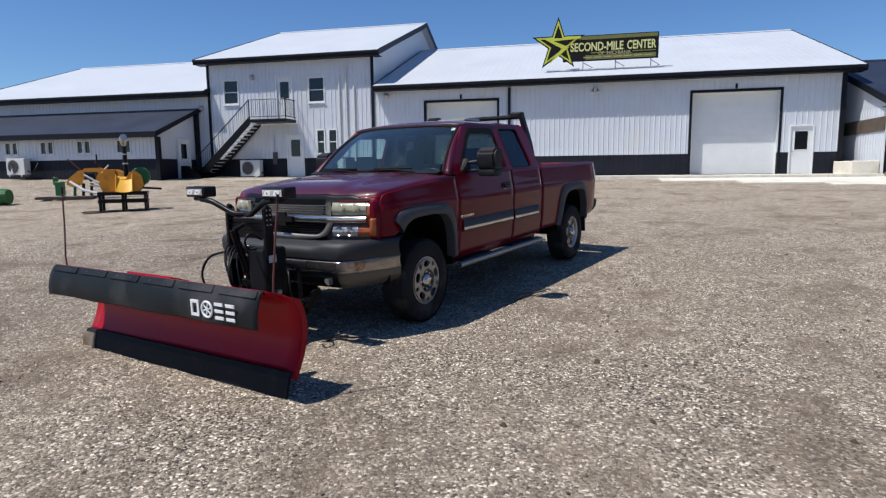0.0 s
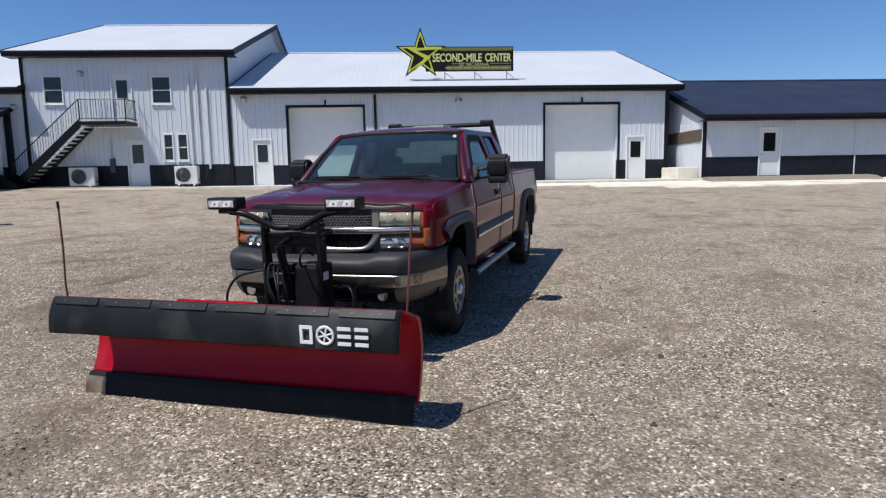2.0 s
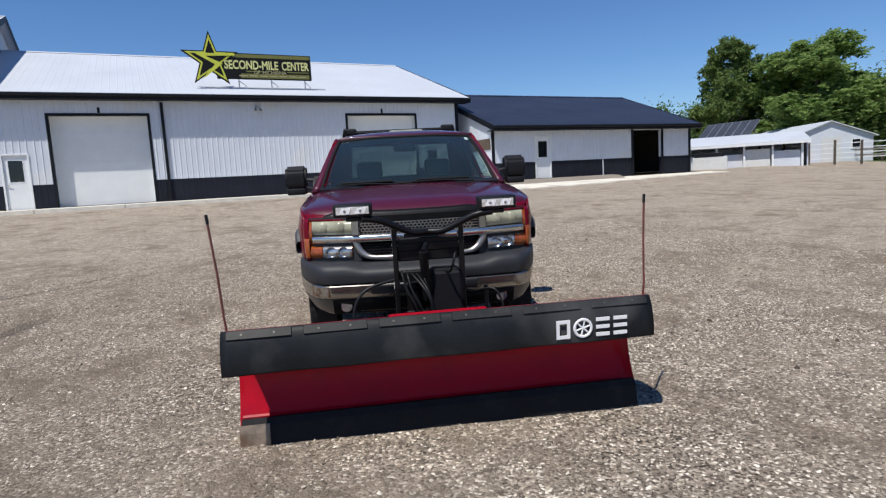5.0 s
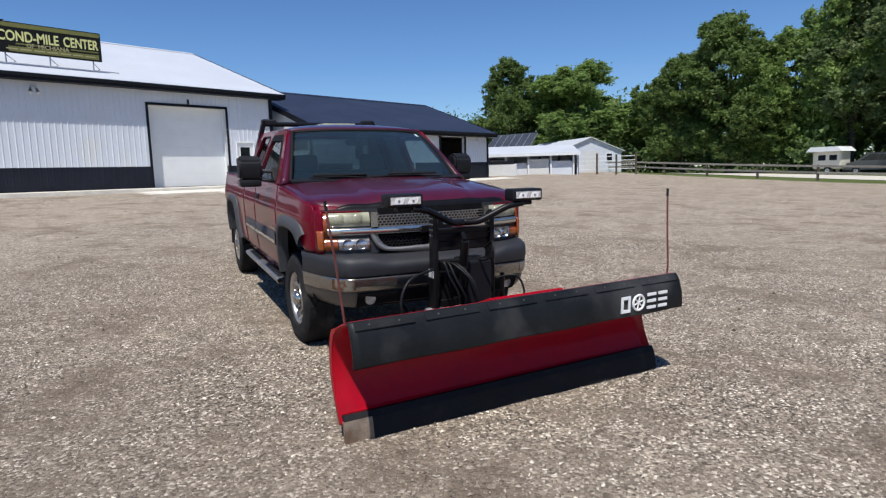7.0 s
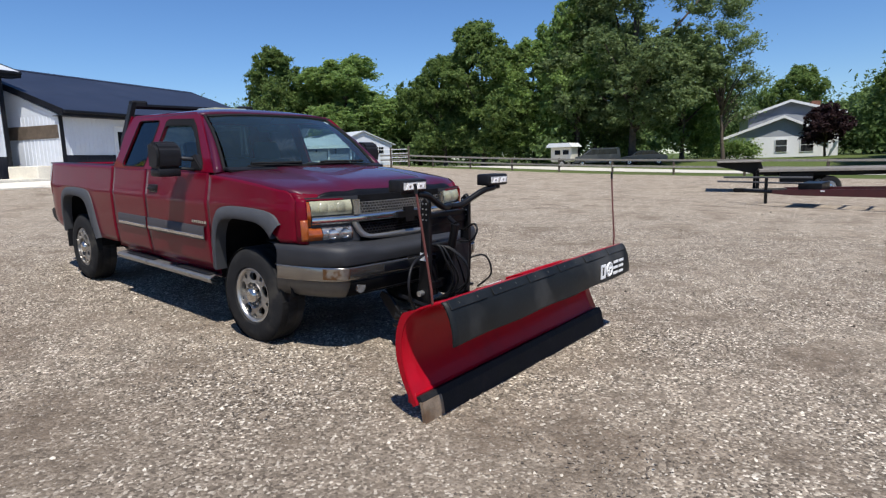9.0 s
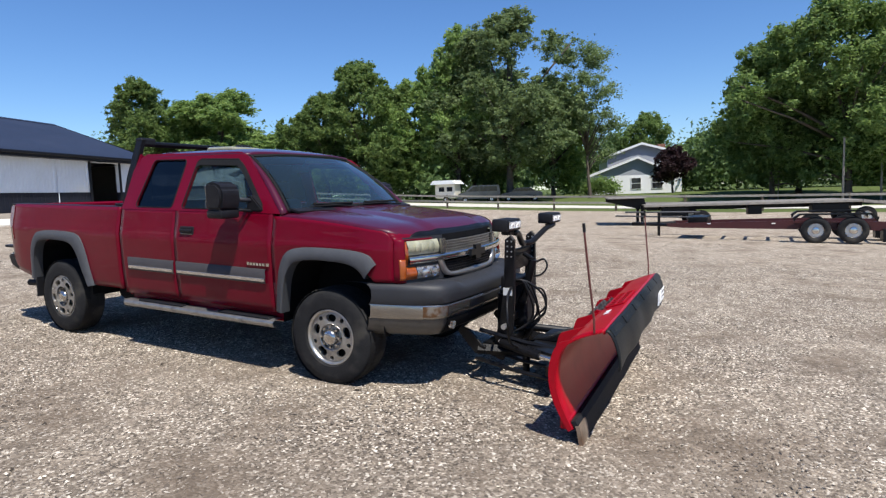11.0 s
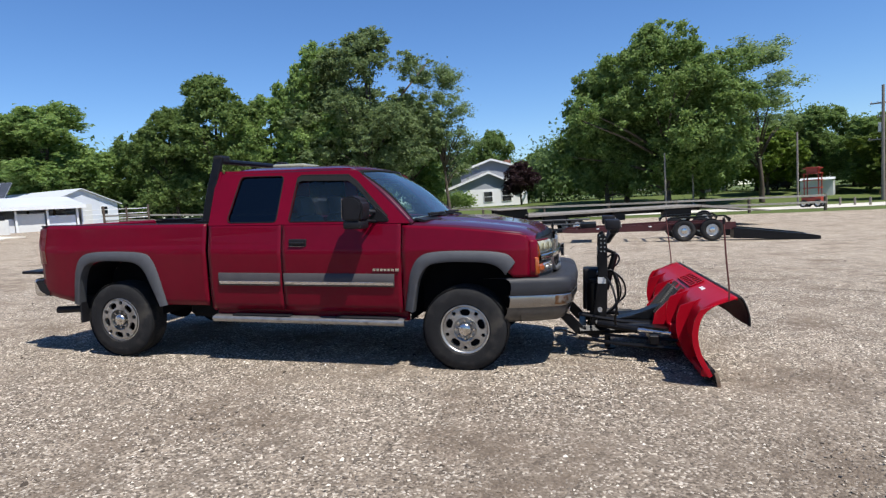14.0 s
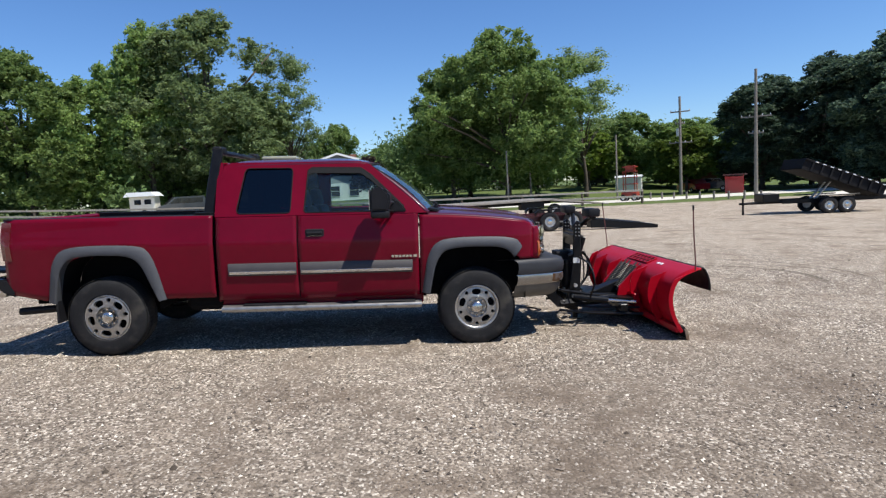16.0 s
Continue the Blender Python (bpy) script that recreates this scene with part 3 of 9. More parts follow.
gx = axis_steps(-900, 1200, -14, 14, 0.35, 1.09)
gy = axis_steps(-900, 900, -6, 32, 0.35, 1.09)
ground_v = []
for yy in gy:
    for xx in gx:
        n = 0.010 * noise.noise((xx * 0.9, yy * 0.9, 3.0)) + 0.006 * noise.noise((xx * 2.7, yy * 2.7, 9.0))
        ground_v.append((xx, yy, gz(xx, yy) + n))
W = len(gx)
ground_f = [(j * W + i, j * W + i + 1, (j + 1) * W + i + 1, (j + 1) * W + i) for j in range(len(gy) - 1) for i in range(W - 1)]
tagged(obj("ground", (ground_v, [], ground_f), M_GROUND, True), "pale grey-brown crushed gravel yard with grass at its edge", "ground", kind="structure")

# ---- halls ----
RIB = 0.229


def clad(bm, o, u, n, length, height, up=(0, 0, 1), proud=0.018, pitch=RIB, slope_end=None):
    """Ribbed metal sheet: starts at o, runs along u, ribs stand along up and face n."""
    o, u, n, up = Vector(o), Vector(u).normalized(), Vector(n).normalized(), Vector(up).normalized()
    pts = [(0.0, 0.0)]
    k = 1
    while k * pitch < length - 0.04:
        c = k * pitch
        pts += [(c - 0.030, 0.0), (c - 0.014, proud), (c + 0.014, proud), (c + 0.030, 0.0)]
        k += 1
    pts.append((length, 0.0))
    lo = [bm.verts.new(o + u * a + n * b) for a, b in pts]
    hi = [bm.verts.new(o + u * a + n * b + up * height) for a, b in pts]
    for i in range(len(pts) - 1):
        bm.faces.new((lo[i], lo[i + 1], hi[i + 1], hi[i]))
    return bm


def rects(x0, x1, z0, z1, holes):
    """The rest of a wall round its openings, as rectangles."""
    xs = sorted({x0, x1, *[min(max(v, x0), x1) for h in holes for v in h[:2]]})
    out = []
    for a, b in zip(xs, xs[1:]):
        if b - a < 1e-4:
            continue
        cut = sorted((max(h[2], z0), min(h[3], z1)) for h in holes if h[0] < b - 1e-4 and h[1] > a + 1e-4 and h[2] < z1 and h[3] > z0)
        z = z0
        for c, d in cut:
            if c > z + 1e-4:
                out.append((a, b, z, c))
            z = max(z, d)
        if z < z1 - 1e-4:
            out.append((a, b, z, z1))
    return out


def front_wall(name, x0, x1, y, z0, z1, zw, holes, parent, thick=0.18):
    """A wall that faces the yard (-y): white ribbed sheet above, charcoal wainscot below."""
    for a, b, c, d in rects(x0, x1, zw, z1, holes):
        bm = B()
        box(bm, a, b, y, y + thick, c, d)
        clad(bm, (a, y - 0.003, c), (1, 0, 0), (0, -1, 0), b - a, d - c)
        part("wall_front", bm, M_WHITE, parent, "white vertical ribbed metal siding")
    if zw > z0:
        for a, b, c, d in rects(x0, x1, z0, zw, holes):
            bm = B()
            box(bm, a, b, y, y + thick, c, d)
            clad(bm, (a, y - 0.006, c), (1, 0, 0), (0, -1, 0), b - a, d - c, proud=0.007)
            part("wainscot", bm, M_WAINSCOT, parent, "charcoal ribbed metal wainscot")


def side_wall(x, y0, y1, z0, z1, face, parent, zw=None, material=None):
    """A wall along y that faces +x or -x."""
    t = 0.16 * -face
    bm = B()
    box(bm, min(x, x + t), max(x, x + t), y0, y1, zw or z0, z1)
    clad(bm, (x + 0.003 * face, y0, zw or z0), (0, 1, 0), (face, 0, 0), y1 - y0, z1 - (zw or z0))
    part("wall_side", bm, material or M_WHITE, parent)
    if zw:
        bm = B()
        box(bm, min(x, x + t), max(x, x + t), y0, y1, z0, zw)
        part("wainscot", bm, M_WAINSCOT, parent)


def gable(x, y0, y1, zb, ze, yr, zr, face, parent, material=None):
    """The upper part of an end wall under a pitched roof."""
    bm = B()
    prism(bm, [(y0, zb), (y1, zb), (y1, ze), (yr, zr), (y0, ze)], "X", x, x - 0.16 * face)
    part("gable_wall", bm, material or M_WHITE, parent)


def pitched_roof(x0, x1, ye, ze, yr, zr, yb, material, parent, trim=True, label="", fascia=0.26):
    """Two ribbed slopes with ridge cap, fascia and rake trim."""
    front = Vector((0, yr - ye, zr - ze))
    nf = Vector((0, -(zr - ze), yr - ye)).normalized()
    bm = B()
    prism(bm, [(ye, ze), (yr, zr), (yb, ze), (yb, ze - 0.1), (yr, zr - 0.1), (ye, ze - 0.1)], "X", x0, x1)
    clad(bm, Vector((x0, ye, ze)) + nf * 0.004, (1, 0, 0), nf, x1 - x0, front.length, up=front, proud=0.005, pitch=0.305)
    part("roof", bm, material, parent, label)
    if trim:
        bm = B()
        box(bm, x0 - 0.01, x1 + 0.01, ye - 0.03, ye + 0.02, ze - fascia, ze - 0.01)
        box(bm, x0, x1, ye + 0.02, ye + 0.62, ze - fascia, ze - fascia + 0.03)
        box(bm, x0 - 0.01, x1 + 0.01, ye - 0.13, ye - 0.033, ze - 0.14, ze - 0.02, 0.02)
        part("fascia_gutter", bm, M_BLACK_TRIM, parent)
        for x in (x0, x1):
            bm = B()
            s = 0.03 if x == x1 else -0.03
            prism(bm, [(ye - 0.03, ze + 0.03), (yr, zr + 0.03), (yb + 0.03, ze + 0.03), (yb + 0.03, ze - 0.26), (yr, zr - 0.26), (ye - 0.03, ze - 0.26)], "X", x, x + s)
            part("rake_trim", bm, M_BLACK_TRIM, parent)
        bm = B()
        prism(bm, [(yr - 0.2, zr - 0.045), (yr, zr + 0.05), (yr + 0.2, zr - 0.045), (yr, zr + 0.02)], "X", x0, x1)
        part("ridge_cap", bm, material, parent)


def overhead_door(name, x0, x1, z0, z1, y):
    """A white sectional garage door in a black frame, set in the wall."""
    d = thing(name, pose((x0 + x1) / 2, y, z0), "closed white sectional overhead garage door in black trim", "garage door", "overhead doors", "structure")
    w, h = (x1 - x0) / 2, z1 - z0
    n = 6
    for i in range(n):
        a, b = i * h / n, (i + 1) * h / n
        bm = B()
        box(bm, -w, w, 0.40, 0.44, a + 0.001, b - 0.001, 0.002)
        for r in (0.28, 0.5, 0.72):
            box(bm, -w + 0.02, w - 0.02, 0.3985, 0.402, a + (b - a) * r - 0.012, a + (b - a) * r + 0.012, 0.001)
        part("door_section", bm, M_WHITE_DOOR, d)
    for a, b, c, e in ((-w - 0.11, -w, 0, h + 0.11), (w, w + 0.11, 0, h + 0.11), (-w, w, h, h + 0.11)):
        bm = B()
        box(bm, a, b, -0.035, 0.02, c, e, 0.006)
        part("frame", bm, M_BLACK_TRIM, d)
    bm = B()
    box(bm, -w, w, 0.385, 0.42, 0, 0.03)
    part("bottom_seal", bm, M_BLACK_PLASTIC, d)
    for a, b, c, e in ((-w - 0.06, -w, 0, h + 0.06), (w, w + 0.06, 0, h + 0.06), (-w, w, h, h + 0.06)):
        bm = B()
        box(bm, a, b, 0.024, 0.46, c, e)
        part("jamb", bm, M_WHITE_DOOR, d)
    return d


def entry_door(name, x0, x1, z0, z1, y, window=True, pane=None):
    """A white steel entrance door with a dark half pane and a lever."""
    d = thing(name, pose((x0 + x1) / 2, y, z0), "closed white steel entrance door with a dark half window", "door", "entrance doors", "structure")
    w, h = (x1 - x0) / 2, z1 - z0
    for a, b, c, e in ((-w, -w + 0.07, 0, h), (w - 0.07, w, 0, h), (-w + 0.07, w - 0.07, h - 0.07, h)):
        bm = B()
        box(bm, a, b, -0.045, 0.12, c, e, 0.008)
        part("frame", bm, M_WHITE_DOOR, d)
    bm = B()
    leaf = [(-w + 0.075, w - 0.075, 0.01, h - 0.075)]
    hole = (-w + 0.24, w - 0.24, h * 0.5, h - 0.27)
    for a, b, c, e in rects(*leaf[0], [hole]):
        box(bm, a, b, 0.02, 0.065, c, e)
    leafob = part("door_leaf", bm, M_WHITE_DOOR, d)
    bm = B()
    box(bm, hole[0], hole[1], 0.035, 0.045, hole[2], hole[3])
    part("pane", bm, M_DARK_GLASS, d)
    bm = B()
    for a, b, c, e in ((hole[0] - 0.03, hole[0], hole[2] - 0.03, hole[3] + 0.03), (hole[1], hole[1] + 0.03, hole[2] - 0.03, hole[3] + 0.03), (hole[0], hole[1], hole[2] - 0.03, hole[2]), (hole[0], hole[1], hole[3], hole[3] + 0.03)):
        box(bm, a, b, 0.008, 0.034, c, e, 0.004)
    part("pane_frame", bm, M_WHITE_DOOR, d)
    bm = B()
    cyl(bm, (-w + 0.14, 0.02, 1.0), (-w + 0.14, -0.03, 1.0), 0.025, seg=10)
    cyl(bm, (-w + 0.14, -0.03, 1.0), (-w + 0.25, -0.03, 1.0), 0.01, seg=8)
    part("handle", bm, M_STEEL, d, "steel lever handle")
    return d


def sash_window(name, x0, x1, z0, z1, y, mullion=True):
    d = thing(name, pose((x0 + x1) / 2, y, z0), "white framed sash window with dark glass", "window", "sash windows", "structure")
    w, h = (x1 - x0) / 2, z1 - z0
    for a, b, c, e in ((-w, -w + 0.07, 0, h), (w - 0.07, w, 0, h), (-w + 0.07, w - 0.07, h - 0.07, h), (-w + 0.07, w - 0.07, 0, 0.08)):
        bm = B()
        box(bm, a, b, -0.04, 0.1, c, e, 0.008)
        part("window_frame", bm, M_WHITE_DOOR, d)
    for a, b in ((0.08, h / 2 - 0.02), (h / 2 + 0.02, h - 0.07)) if mullion else ((0.08, h - 0.07),):
        bm = B()
        box(bm, -w + 0.07, w - 0.07, 0.03, 0.04, a, b)
        part("pane", bm, M_DARK_GLASS, d)
    if mullion:
        bm = B()
        box(bm, -w + 0.07, w - 0.07, 0.0, 0.06, h / 2 - 0.025, h / 2 + 0.025, 0.005)
        part("sash_bar", bm, M_WHITE_DOOR, d)
    bm = B()
    box(bm, -w - 0.03, w + 0.03, -0.08, 0.02, -0.035, -0.002, 0.006)
    part("window_sill", bm, M_WHITE_DOOR, d)
    return d


FY = 29.25
BASE = 1.37
EAVE, RIDGE_Y, RIDGE_Z = 5.93, 38.8, 9.50

# main hall
hall = thing("main_hall", pose(0, 0, 0), "long white metal-clad hall with black trim, charcoal wainscot and white metal roof", "building", kind="structure")
holes = [(-7.42, -3.85, 0, 5.05), (5.08, 8.72, 0, 5.05), (-9.2, -8.24, 0, 3.58), (9.16, 10.16, 0, 3.5)]
front_wall("hall", -10.1, 11.25, FY, BASE - 0.25, 5.75, 2.32, holes, hall)
side_wall(11.25, FY + 0.18, 48.3, BASE - 0.2, 5.75, 1, hall, 2.32)
side_wall(-10.1, 47.0, 48.3, BASE - 0.2, 5.75, -1, hall)
gable(11.25, FY, 48.3, 5.75, 5.8, RIDGE_Y, RIDGE_Z - 0.18, 1, hall)
bm = B()
box(bm, -36.0, 11.2, 48.2, 48.35, BASE - 0.2, 5.75)
part("wall_back", bm, M_WHITE, hall)
pitched_roof(-10.05, 11.85, FY - 0.42, EAVE, RIDGE_Y, RIDGE_Z, 48.9, M_ROOF_WHITE, hall, label="white ribbed metal roof")
for x in (11.20,):
    bm = B()
    box(bm, x - 0.10, x + 0.10, FY - 0.04, FY - 0.024, BASE - 0.1, 5.70, 0.004)
    part("corner_trim", bm, M_BLACK_TRIM, hall)
for x in (-3.25,):
    bm = B()
    box(bm, x - 0.06, x + 0.06, FY - 0.12, FY - 0.022, BASE + 0.1, 5.62, 0.012)
    box(bm, x - 0.06, x + 0.06, FY - 0.30, FY - 0.10, BASE, BASE + 0.13, 0.012)
    part("downspout", bm, M_BLACK_TRIM, hall)
overhead_door("door_1", -7.42, -3.85, BASE - 0.02, 5.05, FY)
overhead_door("door_2", 5.08, 8.72, BASE - 0.02, 5.05, FY)
entry_door("door_3", -9.2, -8.24, BASE - 0.01, 3.58, FY)
entry_door("door_4", 9.16, 10.16, BASE - 0.01, 3.5, FY)

# number plates over the doors: plain bars
for i, x in enumerate((-5.63, 6.9)):
    e = thing("door_number_plate", pose(x, FY - 0.03, 5.28), "small dark number plate above the garage door", "sign", "door number plates")
    bm = B()
    box(bm, -0.05, 0.05, -0.012, 0.0, -0.11, 0.11, 0.003)
    part("plate", bm, M_BLACK_TRIM, e)

# twin flood light on the hall wall
def flood_light(x, z):
    e = thing("flood_light", pose(x, FY - 0.03, z), "grey twin-head flood light on the white wall", "wall lamp", "wall lamps")
    bm = B()
    box(bm, -0.09, 0.09, -0.06, 0.0, -0.06, 0.08, 0.01)
    part("box", bm, M_STEEL, e)
    for s in (-1, 1):
        bm = B()
        cyl(bm, (s * 0.1, -0.08, -0.02), (s * 0.13, -0.22, -0.22), 0.03, 0.075, 14)
        tube(bm, [(s * 0.05, -0.05, 0), (s * 0.1, -0.08, -0.02)], 0.015)
        part("lamp_head", bm, M_STEEL, e)
    return e


flood_light(0.78, 5.42)


def globe_lamp(x, y, z, label):
    e = thing("wall_lamp", pose(x, y, z), label, "wall lamp", "wall lamps")
    bm = B()
    cyl(bm, (0, 0, 0), (0, -0.07, 0), 0.13, 0.11, 20)
    part("base", bm, M_GREY_PLASTIC, e)
    bm = B()
    lathe(bm, [(0.0, -0.24), (0.08, -0.22), (0.13, -0.15), (0.14, -0.07)], "Y", 20)
    part("shade", bm, M_STEEL, e, "grey metal lamp shade", True)
    return e


globe_lamp(-9.45, FY - 0.03, 5.45, "round white wall lamp under the eave")

# two-storey part
house = thing("two_storey_hall", pose(0, 0, 0), "two-storey white metal-clad office block with black trim and white roof", "building", kind="structure")
TX0, TX1 = -19.6, -10.12
holes2 = [(-18.66, -17.74, 5.30, 6.62), (-13.74, -12.80, 5.25, 6.58), (-15.58, -14.60, 4.42, 6.66), (-15.08, -14.08, 0, 3.66), (-13.36, -12.86, 2.58, 3.90), (-12.70, -12.18, 2.58, 3.90)]
front_wall("two", TX0, TX1, FY - 0.02, BASE - 0.25, 7.45, 2.42, holes2, house)
side_wall(TX1, FY + 0.16, 48.3, 5.0, 7.5, 1, house)
side_wall(TX0, FY + 0.16, 48.3, 5.0, 7.5, -1, house)
gable(TX1, FY, 48.3, 7.5, 7.52, RIDGE_Y, 11.0, 1, house)
gable(TX0, FY, 48.3, 7.5, 7.52, RIDGE_Y, 11.0, -1, house)
pitched_roof(-20.1, -9.72, FY - 0.42, 7.68, RIDGE_Y, 11.22, 48.9, M_ROOF_WHITE, house, label="white ribbed metal roof")
for x in (TX0 + 0.06, TX1 - 0.08):
    bm = B()
    box(bm, x - 0.08, x + 0.08, FY - 0.065, FY - 0.046, BASE - 0.1, 7.42, 0.004)
    part("corner_trim", bm, M_BLACK_TRIM, house)
for x, z0, z1 in ((-11.2, 2.2, 6.0), (-11.62, 2.5, 7.0), (-12.0, 2.1, 6.6)):
    bm = B()
    box(bm, x - 0.045, x + 0.045, FY - 0.11, FY - 0.045, z0, z1, 0.01)
    part("line_cover", bm, M_GREY_PLASTIC, house, "white plastic cover of the refrigerant lines")
sash_window("window_1", -18.66, -17.74, 5.30, 6.62, FY - 0.02)
sash_window("window_2", -13.74, -12.80, 5.25, 6.58, FY - 0.02)
sash_window("window_3", -13.36, -12.86, 2.58, 3.90, FY - 0.02)
sash_window("window_4", -12.70, -12.18, 2.58, 3.90, FY - 0.02)
entry_door("door_5", -15.58, -14.60, 4.42, 6.66, FY - 0.02)
entry_door("door_6", -15.08, -14.08, BASE, 3.66, FY - 0.02)
globe_lamp(-16.88, FY - 0.05, 6.68, "oval grey wall lamp on the upper storey")
# outside stair
stair = thing("outside_stair", pose(0, 0, 0), "black steel outside stair with landing and barred railing", "stairs", kind="structure")
LZ = 4.40
bm = B()
box(bm, -16.5, -14.45, FY - 1.25, FY - 0.08, LZ - 0.16, LZ, 0.01)
part("landing", bm, M_BLACK, stair)
N = 16
SX0, SX1 = -19.75, -16.5
for y in (FY - 1.25, FY - 0.16):
    bm = B()
    prism(bm, [(SX0, BASE + 0.0), (SX0 + 0.3, BASE), (SX1 + 0.02, LZ - 0.25), (SX1 + 0.02, LZ + 0.02), (SX1 - 0.1, LZ + 0.02), (SX0, BASE + 0.22)], "Y", y, y + 0.06)
    part("stringer", bm, M_BLACK, stair)
for i in range(N):
    f = (i + 0.5) / N
    bm = B()
    box(bm, SX0 + (SX1 - SX0) * f - 0.13, SX0 + (SX1 - SX0) * f + 0.13, FY - 1.19, FY - 0.16, BASE + (LZ - BASE) * (i + 1) / (N + 1) - 0.04, BASE + (LZ - BASE) * (i + 1) / (N + 1), 0.006)
    part("step", bm, M_GREY_PLASTIC, stair, "pale metal tread")


def rail_run(x0, z0, x1, z1, y, n):
    for dz in (0.98, 0.12):
        bm = B()
        tube(bm, [(x0, y, z0 + dz), (x1, y, z1 + dz)], 0.024, 6)
        part("rail", bm, M_BLACK, stair)
    for i in range(n + 1):
        f = i / n
        bm = B()
        r = 0.026 if i in (0, n) else 0.008
        x, z = x0 + (x1 - x0) * f, z0 + (z1 - z0) * f
        cyl(bm, (x, y, z + (0.0 if r > 0.02 else 0.12)), (x, y, z + 0.98), r, seg=6)
        part("baluster", bm, M_BLACK, stair)


rail_run(SX0 + 0.1, BASE + 0.2, SX1, LZ, FY - 1.22, 26)
rail_run(SX1, LZ, -14.47, LZ, FY - 1.22, 16)
for y0 in (FY - 1.22,):
    for dz in (0.98, 0.12):
        bm = B()
        tube(bm, [(-14.47, FY - 1.22, LZ + dz), (-14.47, FY - 0.1, LZ + dz)], 0.024, 6)
        part("rail", bm, M_BLACK, stair)
    for i in range(9):
        bm = B()
        y = FY - 1.15 + i * 0.12
        cyl(bm, (-14.47, y, LZ + 0.12), (-14.47, y, LZ + 0.98), 0.01, seg=6)
        part("baluster", bm, M_BLACK, stair)


def heat_pump(x, y, z, w=1.0):
    """Outdoor unit with a round fan guard, on feet."""
    e = thing("heat_pump", pose(x, y, z), "pale grey outdoor heat pump unit with a round fan guard", "heat pump", "heat pumps")
    bm = B()
    box(bm, -w / 2, w / 2, -0.38, 0, 0.1, 0.95, 0.03, seg=2)
    part("casing", bm, M_GREY_PLASTIC, e)
    bm = B()
    cyl(bm, (-0.12, -0.378, 0.53), (-0.12, -0.386, 0.53), 0.34, seg=28)
    part("fan_opening", bm, M_BLACK_PLASTIC, e, "dark round fan opening")
    for r in (0.09, 0.16, 0.23, 0.30, 0.345):
        bm = B()
        tube(bm, [(-0.12 + r * math.cos(a), -0.395, 0.53 + r * math.sin(a)) for a in np.linspace(0, math.tau, 25)], 0.007, 5)
        part("guard_ring", bm, M_STEEL, e)
    for s in (-1, 1):
        bm = B()
        box(bm, s * w * 0.33 - 0.05, s * w * 0.33 + 0.05, -0.42, 0.03, 0.0, 0.1, 0.01)
        part("foot", bm, M_STEEL, e)
    bm = B()
    tube(bm, spline([(w / 2, -0.2, 0.3), (w / 2 + 0.18, -0.15, 0.25), (w / 2 + 0.3, 0.0, 0.45), (w / 2 + 0.28, 0.2, 0.75)]), 0.03, 7)
    part("pipe", bm, M_BLACK_PLASTIC, e)
    return e


heat_pump(-16.9, FY - 0.35, BASE + 0.02, 1.15)
heat_pump(-12.15, FY - 0.35, BASE + 0.02, 1.05)
e = thing("electric_meter", pose(-15.75, FY - 0.02, 2.5), "dark meter box with conduit beside the lower door", "meter box")
bm = B()
box(bm, -0.1, 0.12, -0.14, 0.0, -0.4, 0.25, 0.015)
part("box", bm, M_FLARE, e)
bm = B()
cyl(bm, (-0.02, -0.06, 0.25), (-0.02, -0.06, 1.2), 0.022, seg=8)
part("conduit", bm, M_STEEL, e)

# left wing with a lean-to
wing = thing("left_wing", pose(0, 0, 0), "low white metal-clad wing with white roof", "building", kind="structure")
front_wall("wing", -36.0, TX0, FY, BASE - 0.1, 5.85, BASE - 0.1, [], wing)
side_wall(-36.0, FY, 48.3, BASE - 0.1, 5.85, -1, wing)
gable(-36.0, FY, 48.3, 5.85, 5.9, RIDGE_Y, RIDGE_Z - 0.18, -1, wing)
pitched_roof(-36.5, TX0 + 0.12, FY - 0.55, 6.05, RIDGE_Y, RIDGE_Z + 0.1, 48.9, M_ROOF_WHITE, wing, label="white ribbed metal roof")

LX, LY = -20.45, 26.0
LB = 1.46
lean = thing("lean_to", pose(0, 0, 0), "white lean-to with charcoal metal roof, windows and dark wainscot", "building", kind="structure")
LWIN = (-22.42, -24.82, -27.10, -29.38, -31.7, -34.0)
lholes = [(a - 0.45, a + 0.45, 2.68, 3.44) for a in LWIN]
front_wall("lean", -38.0, LX, LY, LB - 0.2, 3.85, 2.42, lholes, lean)
bm = B()
prism(bm, [(LY + 0.18, LB - 0.2), (FY, LB - 0.2), (FY, 5.05), (LY + 0.18, 3.7)], "X", LX - 0.16, LX)
part("wall_side", bm, M_WHITE, lean)
bm = B()
box(bm, LX + 0.004, LX + 0.02, LY + 0.05, FY, LB - 0.2, 2.42)
part("wainscot", bm, M_WAINSCOT, lean)
bm = B()
fr = Vector((0, FY - LY + 0.45, 5.20 - 3.72))
nf = Vector((0, -fr.z, fr.y)).normalized()
prism(bm, [(LY - 0.45, 3.72), (FY, 5.20), (FY, 5.10), (LY - 0.45, 3.62)], "X", -38.4, LX + 0.3)
clad(bm, Vector((-38.4, LY - 0.45, 3.72)) + nf * 0.004, (1, 0, 0), nf, 38.4 + LX + 0.3, fr.length, up=fr, proud=0.007, pitch=0.305)
part("roof", bm, M_ROOF_DARK, lean, "charcoal ribbed metal roof")
bm = B()
box(bm, -38.4, LX + 0.32, LY - 0.50, LY - 0.452, 3.46, 3.74, 0.004)
